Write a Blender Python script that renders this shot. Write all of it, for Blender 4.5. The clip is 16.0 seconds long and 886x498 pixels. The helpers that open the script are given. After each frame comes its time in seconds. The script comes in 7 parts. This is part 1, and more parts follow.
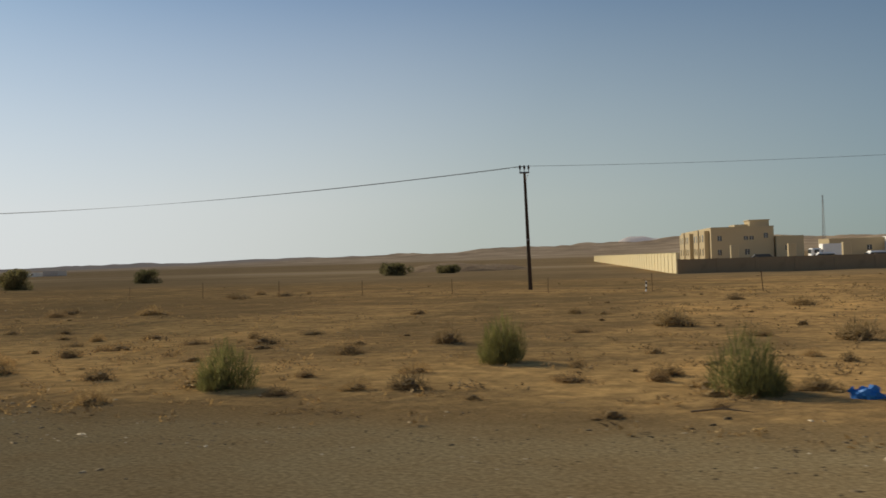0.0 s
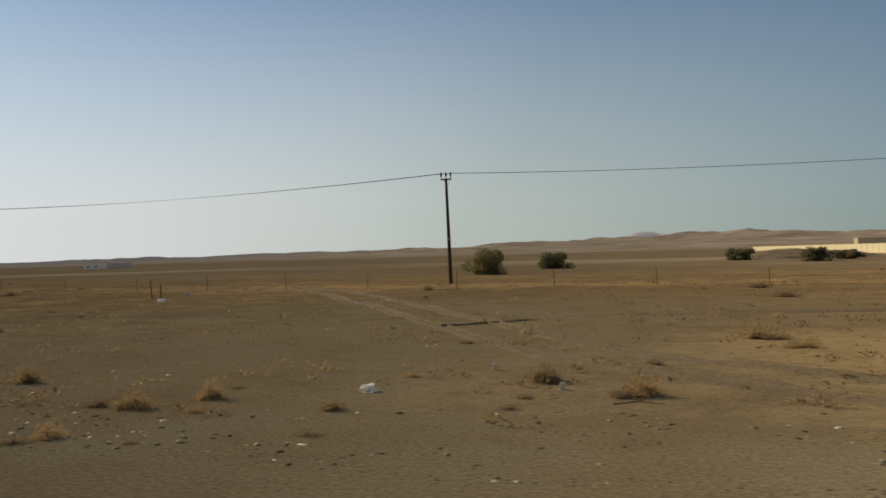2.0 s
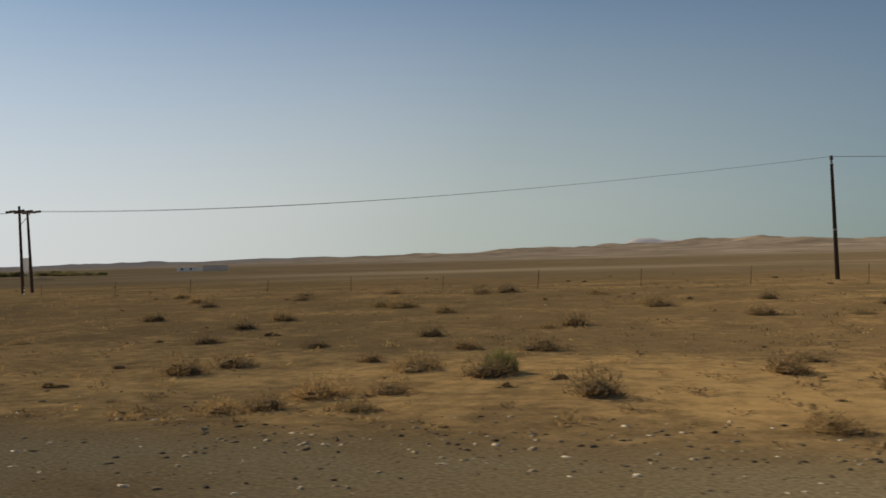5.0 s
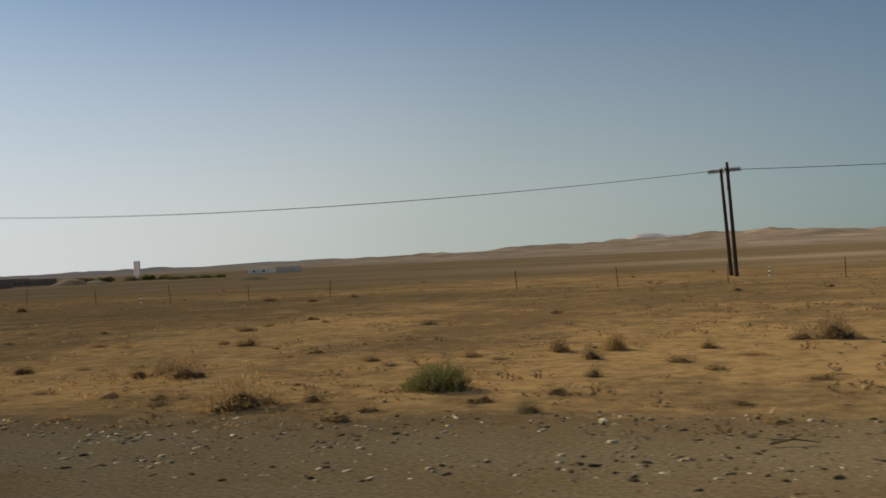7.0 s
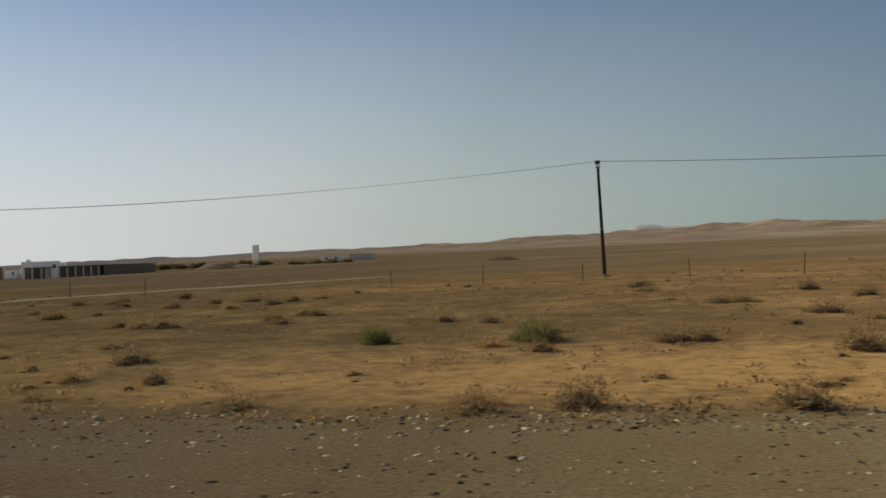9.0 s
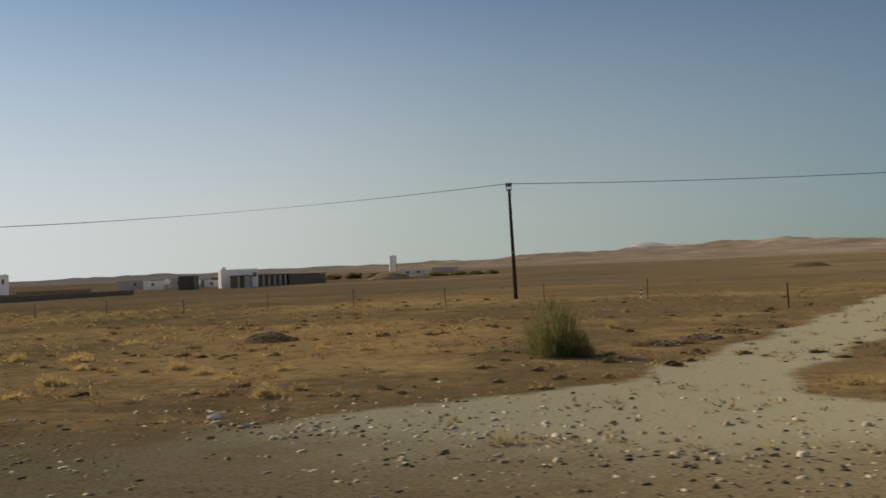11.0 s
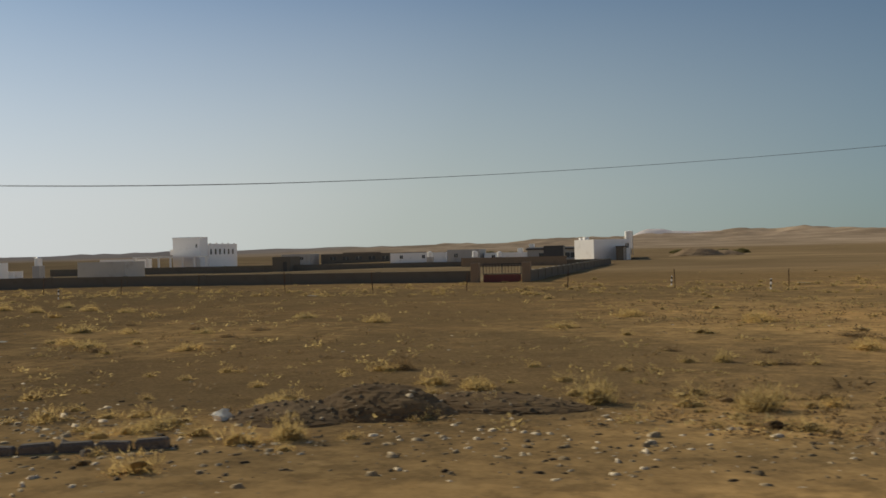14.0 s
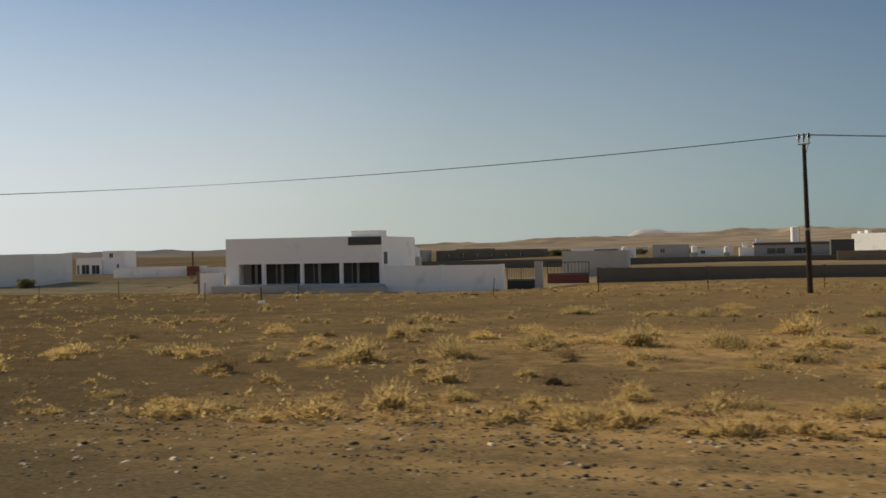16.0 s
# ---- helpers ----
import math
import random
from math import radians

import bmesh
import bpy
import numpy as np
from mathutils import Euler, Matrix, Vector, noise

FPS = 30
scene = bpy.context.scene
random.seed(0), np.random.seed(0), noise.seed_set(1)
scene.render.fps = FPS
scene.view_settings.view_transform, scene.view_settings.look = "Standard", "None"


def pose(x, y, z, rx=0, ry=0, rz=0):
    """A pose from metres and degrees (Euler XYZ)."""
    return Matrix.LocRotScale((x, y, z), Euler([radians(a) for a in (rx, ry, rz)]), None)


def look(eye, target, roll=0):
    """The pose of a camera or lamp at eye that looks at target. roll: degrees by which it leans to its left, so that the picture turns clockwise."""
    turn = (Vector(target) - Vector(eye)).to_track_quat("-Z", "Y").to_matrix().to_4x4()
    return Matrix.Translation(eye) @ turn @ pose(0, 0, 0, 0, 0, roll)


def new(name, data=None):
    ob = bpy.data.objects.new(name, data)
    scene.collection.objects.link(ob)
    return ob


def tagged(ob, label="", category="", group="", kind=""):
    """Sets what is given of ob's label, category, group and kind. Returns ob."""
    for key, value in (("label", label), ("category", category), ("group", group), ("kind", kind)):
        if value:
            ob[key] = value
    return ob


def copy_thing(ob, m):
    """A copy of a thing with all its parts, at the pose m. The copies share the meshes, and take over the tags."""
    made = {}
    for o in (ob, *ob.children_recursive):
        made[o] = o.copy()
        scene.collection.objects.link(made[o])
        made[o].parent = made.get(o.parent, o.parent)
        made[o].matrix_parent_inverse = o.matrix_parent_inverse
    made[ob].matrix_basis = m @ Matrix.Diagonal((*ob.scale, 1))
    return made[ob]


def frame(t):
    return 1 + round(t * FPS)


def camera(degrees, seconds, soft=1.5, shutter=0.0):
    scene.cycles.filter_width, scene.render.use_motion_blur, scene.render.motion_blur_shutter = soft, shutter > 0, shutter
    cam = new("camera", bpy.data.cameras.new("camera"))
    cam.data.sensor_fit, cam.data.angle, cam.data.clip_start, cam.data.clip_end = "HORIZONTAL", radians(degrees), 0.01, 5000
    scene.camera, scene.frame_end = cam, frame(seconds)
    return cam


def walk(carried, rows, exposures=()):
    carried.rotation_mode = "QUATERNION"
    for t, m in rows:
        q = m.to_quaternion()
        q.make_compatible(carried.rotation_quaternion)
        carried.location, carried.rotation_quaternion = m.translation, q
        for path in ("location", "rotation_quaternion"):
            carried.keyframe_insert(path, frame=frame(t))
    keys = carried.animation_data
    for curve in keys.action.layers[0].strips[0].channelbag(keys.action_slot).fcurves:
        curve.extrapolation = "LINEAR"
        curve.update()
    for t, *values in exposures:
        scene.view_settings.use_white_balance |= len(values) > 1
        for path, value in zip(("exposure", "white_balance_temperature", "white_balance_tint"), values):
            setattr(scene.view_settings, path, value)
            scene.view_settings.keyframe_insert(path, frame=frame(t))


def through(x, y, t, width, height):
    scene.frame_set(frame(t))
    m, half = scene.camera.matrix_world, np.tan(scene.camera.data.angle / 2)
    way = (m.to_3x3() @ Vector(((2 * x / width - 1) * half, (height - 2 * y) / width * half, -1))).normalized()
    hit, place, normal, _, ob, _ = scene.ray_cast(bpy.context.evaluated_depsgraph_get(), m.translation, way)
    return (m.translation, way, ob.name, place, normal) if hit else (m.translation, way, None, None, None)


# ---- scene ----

EYE_HEIGHT = 2.4
cam = camera(49.97, 16.0, soft=1.6, shutter=0.04)


def aim(x, yaw, pitch, roll):
    """Pose on the straight road: yaw to the left of +y, pitch up, roll as look()."""
    a, b = radians(yaw), radians(pitch)
    ahead = Vector((-math.sin(a) * math.cos(b), math.cos(a) * math.cos(b), math.sin(b)))
    eye = Vector((x, 0.0, EYE_HEIGHT))
    return look(eye, eye + 10 * ahead, roll)


# seconds, place along the road, yaw, pitch, roll
PATH = [
    (0, -0.00, 20.54, 0.71, -1.74),
    (0.5, -15.98, 20.18, 1.29, -1.46),
    (1, -31.93, 19.89, 0.72, -1.88),
    (1.5, -47.84, 19.79, 1.45, -2.77),
    (2, -63.71, 20.21, 0.40, -1.59),
    (2.5, -79.55, 19.70, 2.01, -2.52),
    (3, -95.35, 19.72, 1.64, -3.05),
    (3.5, -111.11, 19.78, -0.64, 0.00),
    (4, -126.84, 19.45, 0.45, -1.10),
    (4.5, -142.53, 19.37, 0.54, -1.18),
    (5, -158.19, 19.18, 0.75, -1.38),
    (5.5, -173.81, 18.96, 0.99, -1.61),
    (6, -189.39, 18.77, 1.20, -1.80),
    (6.5, -204.94, 18.69, 1.29, -1.88),
    (7, -220.45, 18.63, 0.73, -2.65),
    (7.5, -235.92, 18.39, 0.18, -1.63),
    (8, -251.36, 18.12, -0.12, -1.79),
    (8.5, -266.76, 18.03, -0.03, -1.99),
    (9, -282.13, 17.84, 0.18, -2.45),
    (9.5, -297.46, 17.61, 0.44, -3.01),
    (10, -312.75, 17.41, 0.65, -3.47),
    (10.5, -328.01, 17.33, 0.74, -3.67),
    (11, -343.23, 17.22, 1.22, -2.34),
    (11.5, -358.41, 17.51, 0.25, -1.26),
    (12, -373.56, 17.78, 0.87, -1.01),
    (12.5, -388.67, 17.87, 0.59, -1.73),
    (13, -403.75, 17.60, 1.17, -2.36),
    (13.5, -418.79, 17.26, 0.59, -2.12),
    (14, -433.79, 16.56, 0.21, -1.33),
    (14.5, -448.76, 15.79, 0.24, -2.26),
    (15, -463.69, 15.47, 0.19, -1.23),
    (15.5, -478.58, 15.44, 0.21, -1.38),
    (16, -493.44, 15.53, 0.16, -1.13),
]
walk(cam, [(t, aim(x, yaw, pitch, roll)) for t, x, yaw, pitch, roll in PATH],
     [(0, 0.03), (2.5, 0.0), (4, -0.06), (8, -0.06), (10.5, -0.06), (12.5, -0.1), (14, -0.06), (15, 0.06), (16, 0.08)])

# ---- light: clear desert sky, low sun from ahead on the far side of the road ----
SUN_TO = Vector((-0.84, 0.36, 0.50)).normalized()
world = bpy.data.worlds.new("sky")
scene.world = world
world.use_nodes = True
wn = world.node_tree
sky = wn.nodes.new("ShaderNodeTexSky")
sky.sky_type = "NISHITA"
sky.sun_disc = False
sky.sun_elevation = math.asin(SUN_TO.z)
sky.sun_rotation = math.atan2(SUN_TO.x, SUN_TO.y)
sky.altitude = 300
sky.air_density, sky.dust_density, sky.ozone_density = 0.9, 0.7, 2.0


def sky_math(op, a, b):
    node = wn.nodes.new("ShaderNodeMath")
    node.operation = op
    for socket, value in zip(node.inputs, (a, b)):
        if isinstance(value, (int, float)):
            socket.default_value = value
        else:
            wn.links.new(value, socket)
    return node.outputs[0]


def sky_ramp(fac, *stops):
    node = wn.nodes.new("ShaderNodeValToRGB")
    while len(node.color_ramp.elements) < len(stops):
        node.color_ramp.elements.new(0.5)
    for el, (pos, col) in zip(node.color_ramp.elements, stops):
        el.position, el.color = pos, (*col, 1.0)
    wn.links.new(fac, node.inputs[0])
    return node.outputs[0]


# dusty air: the clear sky fades into pale haze towards the horizon, paler on the sun's side
coords = wn.nodes.new("ShaderNodeTexCoord")
split = wn.nodes.new("ShaderNodeSeparateXYZ")
wn.links.new(coords.outputs["Generated"], split.inputs[0])
sunward = wn.nodes.new("ShaderNodeVectorMath")
sunward.operation = "DOT_PRODUCT"
wn.links.new(coords.outputs["Generated"], sunward.inputs[0])
sunward.inputs[1].default_value = SUN_TO
haze_share = sky_ramp(split.outputs["Z"], (0.0, (0.94,) * 3), (0.06, (0.88,) * 3), (0.18, (0.5,) * 3), (0.30, (0.15,) * 3), (0.6, (0.0,) * 3))
side = sky_math("MULTIPLY_ADD", sunward.outputs["Value"], 0.5)
side.node.inputs[2].default_value = 0.5
# haze away from the sun, out of view, is raised as added fill light
haze_colour = sky_ramp(side, (0.2, (0.98, 1.0, 0.98)), (0.42, (0.68, 0.72, 0.7)), (0.62, (0.325, 0.355, 0.322)), (0.80, (0.475, 0.503, 0.462)), (0.92, (0.68, 0.70, 0.70)), (1.0, (0.85, 0.85, 0.85)))
haze_share = sky_math("MULTIPLY", haze_share, sky_ramp(side, (0.3, (1.0,) * 3), (0.60, (0.62,) * 3), (0.75, (0.9,) * 3), (0.86, (1.06,) * 3)))
clear = wn.nodes.new("ShaderNodeMix")
clear.data_type, clear.blend_type = "RGBA", "MULTIPLY"
clear.inputs[0].default_value = 1.0
wn.links.new(sky.outputs[0], clear.inputs[6])
clear.inputs[7].default_value = (0.0228, 0.0438, 0.0575, 1.0)
air = wn.nodes.new("ShaderNodeMix")
air.data_type = "RGBA"
wn.links.new(haze_share, air.inputs[0])
wn.links.new(clear.outputs[2], air.inputs[6])
wn.links.new(haze_colour, air.inputs[7])
wn.links.new(air.outputs[2], wn.nodes["Background"].inputs[0])
wn.nodes["Background"].inputs[1].default_value = 1.0
sun = new("sun", bpy.data.lights.new("sun", "SUN"))
sun.data.energy, sun.data.angle, sun.data.color = 5.0, radians(0.6), (1.0, 0.86, 0.63)
sun.matrix_world = look(SUN_TO * 100, (0, 0, 0))
scene.view_settings.exposure = 0.0

# ---- materials ----
def nodes_of(name):
    mat = bpy.data.materials.new(name)
    mat.use_nodes = True
    nt = mat.node_tree
    return mat, nt, nt.nodes["Principled BSDF"]


def add(nt, kind, **values):
    node = nt.nodes.new(kind)
    for key, value in values.items():
        node.inputs[key.replace("_", " ")].default_value = value
    return node


def noise_tex(nt, scale, detail=4.0, rough=0.55, coords="Object"):
    tc = nt.nodes.new("ShaderNodeTexCoord")
    tex = add(nt, "ShaderNodeTexNoise", Scale=scale, Detail=detail, Roughness=rough)
    nt.links.new(tc.outputs[coords], tex.inputs["Vector"])
    return tex.outputs["Fac"]


def ramp(nt, fac, *stops):
    node = nt.nodes.new("ShaderNodeValToRGB")
    while len(node.color_ramp.elements) < len(stops):
        node.color_ramp.elements.new(0.5)
    for el, (pos, col) in zip(node.color_ramp.elements, stops):
        el.position, el.color = pos, (*col, 1.0) if len(col) == 3 else col
    nt.links.new(fac, node.inputs[0])
    return node.outputs[0]


def mixed(nt, fac, a, b, mode="MIX"):
    node = nt.nodes.new("ShaderNodeMix")
    node.data_type, node.blend_type = "RGBA", mode
    for socket, value in ((node.inputs[0], fac), (node.inputs[6], a), (node.inputs[7], b)):
        if isinstance(value, (int, float)):
            socket.default_value = value
        elif isinstance(value, tuple):
            socket.default_value = (*value, 1.0)
        else:
            nt.links.new(value, socket)
    return node.outputs[2]


def calc(nt, op, a, b=0.0, clamp=False):
    node = nt.nodes.new("ShaderNodeMath")
    node.operation, node.use_clamp = op, clamp
    for socket, value in ((node.inputs[0], a), (node.inputs[1], b)):
        if isinstance(value, (int, float)):
            socket.default_value = value
        else:
            nt.links.new(value, socket)
    return node.outputs[0]


def bump(nt, bsdf, height, strength, distance):
    node = add(nt, "ShaderNodeBump", Strength=strength, Distance=distance)
    nt.links.new(height, node.inputs["Height"])
    nt.links.new(node.outputs[0], bsdf.inputs["Normal"])


def painted(name, colour, rough=0.7, scale=3.0, spread=0.15, stain=(0.3, 0.26, 0.2), stain_at=0.62, bumpy=0.15, metallic=0.0, grain=40.0):
    """Paint, plaster, metal or wood: a base colour with broad stains, fine grain and a slight relief."""
    mat, nt, bsdf = nodes_of(name)
    broad = noise_tex(nt, scale, 5.0, 0.6)
    fine = noise_tex(nt, grain, 3.0, 0.6)
    low = tuple(c * (1 - spread) for c in colour)
    high = tuple(min(0.9, c * (1 + spread)) for c in colour)
    tone = ramp(nt, fine, (0.3, low), (0.7, high))
    worn = ramp(nt, broad, (stain_at - 0.08, (0, 0, 0)), (stain_at + 0.14, (1, 1, 1)))
    soiled = mixed(nt, calc(nt, "MULTIPLY", worn, 0.55), tone, stain)
    nt.links.new(soiled, bsdf.inputs["Base Color"])
    bsdf.inputs["Roughness"].default_value = rough
    bsdf.inputs["Metallic"].default_value = metallic
    if rough > 0.8:
        bsdf.inputs["Diffuse Roughness"].default_value = 0.5
        bsdf.inputs["Specular IOR Level"].default_value = 0.05
    bump(nt, bsdf, fine, bumpy, 0.01)
    return mat


def foliage(name, dark, mid, light, rough=0.75, through=0.25):
    """Leaves and blades, each its own shade; some light passes through them."""
    mat, nt, bsdf = nodes_of(name)
    geo = nt.nodes.new("ShaderNodeNewGeometry")
    info = nt.nodes.new("ShaderNodeObjectInfo")
    shade = ramp(nt, geo.outputs["Random Per Island"], (0.0, dark), (0.5, mid), (1.0, light))
    own = ramp(nt, info.outputs["Random"], (0.0, (0.78, 0.8, 0.8)), (1.0, (1.15, 1.1, 1.0)))
    colour = mixed(nt, 1.0, shade, own, "MULTIPLY")
    nt.links.new(colour, bsdf.inputs["Base Color"])
    bsdf.inputs["Roughness"].default_value = rough
    glow = nt.nodes.new("ShaderNodeBsdfTranslucent")
    nt.links.new(colour, glow.inputs[0])
    both = nt.nodes.new("ShaderNodeMixShader")
    both.inputs[0].default_value = through
    nt.links.new(bsdf.outputs[0], both.inputs[1])
    nt.links.new(glow.outputs[0], both.inputs[2])
    nt.links.new(both.outputs[0], nt.nodes["Material Output"].inputs[0])
    return mat


def ground_material():
    """Desert ground: stony hard ground, blown sand, a pale graded track and far bare hills with haze put into their
    colour.
    """
    mat, nt, bsdf = nodes_of("desert_ground")

    def attr(name):
        node = nt.nodes.new("ShaderNodeAttribute")
        node.attribute_name = name
        return node.outputs["Fac"]

    big = noise_tex(nt, 0.045, 5.0, 0.6)
    mid = noise_tex(nt, 0.33, 6.0, 0.65)
    small = noise_tex(nt, 2.2, 6.0, 0.7)
    fine = noise_tex(nt, 14.0, 5.0, 0.75)
    grit = noise_tex(nt, 60.0, 2.0, 0.8)
    stony = ramp(nt, fine, (0.28, (0.146, 0.099, 0.047)), (0.5, (0.268, 0.181, 0.086)), (0.74, (0.405, 0.28, 0.136)))
    sand = ramp(nt, small, (0.25, (0.425, 0.268, 0.108)), (0.52, (0.54, 0.348, 0.144)), (0.78, (0.645, 0.432, 0.186)))
    pale = ramp(nt, fine, (0.3, (0.4, 0.345, 0.216)), (0.7, (0.58, 0.505, 0.326)))
    # haze of distance is put into the hills' pale colours
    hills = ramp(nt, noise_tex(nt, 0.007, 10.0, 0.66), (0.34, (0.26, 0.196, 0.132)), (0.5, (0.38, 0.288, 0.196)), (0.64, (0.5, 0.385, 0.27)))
    # sand gathers in drifts: the broad share comes with the mesh, its ragged edge from noise
    ragged = calc(nt, "ADD", calc(nt, "MULTIPLY", calc(nt, "SUBTRACT", mid, 0.5), 1.3), calc(nt, "MULTIPLY", calc(nt, "SUBTRACT", small, 0.5), 1.3))
    share = calc(nt, "ADD", attr("sand"), ragged)
    drift = ramp(nt, share, (0.25, (0, 0, 0)), (0.85, (1, 1, 1)))
    colour = mixed(nt, drift, stony, sand)
    # litter of dead weeds and dark grit in ragged patches
    litter = ramp(nt, noise_tex(nt, 1.3, 6.0, 0.72), (0.51, (0, 0, 0)), (0.59, (1, 1, 1)))
    colour = mixed(nt, calc(nt, "MULTIPLY", litter, 0.42), colour, (0.175, 0.12, 0.058))
    tinted = ramp(nt, big, (0.35, (0.85, 0.86, 0.87)), (0.65, (1.12, 1.06, 1.0)))
    colour = mixed(nt, 1.0, colour, tinted, "MULTIPLY")
    colour = mixed(nt, attr("greyer"), colour, mixed(nt, 1.0, colour, (0.9, 0.94, 0.99), "MULTIPLY"))
    mottled = ramp(nt, mid, (0.34, (0.92, 0.92, 0.93)), (0.5, (1.03, 1.02, 1.01)), (0.66, (1.14, 1.12, 1.09)))
    colour = mixed(nt, 1.0, colour, mottled, "MULTIPLY")
    on_track = ramp(nt, calc(nt, "ADD", attr("track"), calc(nt, "MULTIPLY", ragged, 0.35)), (0.4, (0, 0, 0)), (0.62, (1, 1, 1)))
    colour = mixed(nt, on_track, colour, pale)
    gravel = ramp(nt, fine, (0.28, (0.14, 0.105, 0.056)), (0.5, (0.292, 0.222, 0.12)), (0.74, (0.475, 0.367, 0.205)))
    on_gravel = calc(nt, "MULTIPLY", attr("gravel"), ramp(nt, calc(nt, "ADD", mid, calc(nt, "MULTIPLY", ragged, 0.2)), (0.3, (0.35, 0.35, 0.35)), (0.6, (1, 1, 1))))
    colour = mixed(nt, on_gravel, colour, gravel)
    colour = mixed(nt, attr("paler"), colour, mixed(nt, 1.0, colour, (1.07, 1.07, 1.05), "MULTIPLY"))
    # more haze painted as grey on the hills far to the left
    hills = mixed(nt, attr("left_haze"), hills, (0.3, 0.27, 0.25))
    streak = noise_tex(nt, 0.012, 5.0, 0.6)
    flats = ramp(nt, noise_tex(nt, 0.02, 8.0, 0.7), (0.36, (0.195, 0.138, 0.077)), (0.52, (0.262, 0.187, 0.103)), (0.66, (0.375, 0.27, 0.148)))
    flats = mixed(nt, calc(nt, "MULTIPLY", attr("strip"), ramp(nt, streak, (0.38, (0.2, 0.2, 0.2)), (0.55, (1, 1, 1)))), flats, (0.55, 0.42, 0.26))
    colour = mixed(nt, attr("far_plain"), colour, flats)
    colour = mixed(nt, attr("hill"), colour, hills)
    pebbly = ramp(nt, noise_tex(nt, 26.0, 3.0, 0.7), (0.6, (0, 0, 0)), (0.68, (1, 1, 1)))
    colour = mixed(nt, calc(nt, "MULTIPLY", pebbly, calc(nt, "MULTIPLY", attr("gravel"), 0.55)), colour, (0.1, 0.078, 0.048))
    speck = ramp(nt, grit, (0.62, (0, 0, 0)), (0.72, (1, 1, 1)))
    colour = mixed(nt, calc(nt, "MULTIPLY", speck, 0.35), colour, (0.42, 0.37, 0.29))
    nt.links.new(colour, bsdf.inputs["Base Color"])
    bsdf.inputs["Roughness"].default_value = 0.95
    bsdf.inputs["Specular IOR Level"].default_value = 0.0
    bsdf.inputs["Diffuse Roughness"].default_value = 0.75
    relief = calc(nt, "ADD", calc(nt, "MULTIPLY", small, 0.5), calc(nt, "MULTIPLY", fine, 0.35))
    bump(nt, bsdf, relief, 0.4, 0.035)
    return mat


def stones_material(name, lift):
    mat, nt, bsdf = nodes_of(name)
    geo = nt.nodes.new("ShaderNodeNewGeometry")
    colour = ramp(nt, geo.outputs["Random Per Island"], (0.0, (0.045, 0.035, 0.024)), (min(0.8, 0.45 - lift), (0.13, 0.1, 0.062)), (min(0.9, 0.8 - lift), (0.3, 0.24, 0.15)), (min(1.0, 0.98 - lift / 2), (0.56, 0.48, 0.35)))
    nt.links.new(colour, bsdf.inputs["Base Color"])
    bsdf.inputs["Roughness"].default_value = 0.95
    bsdf.inputs["Specular IOR Level"].default_value = 0.1
    return mat


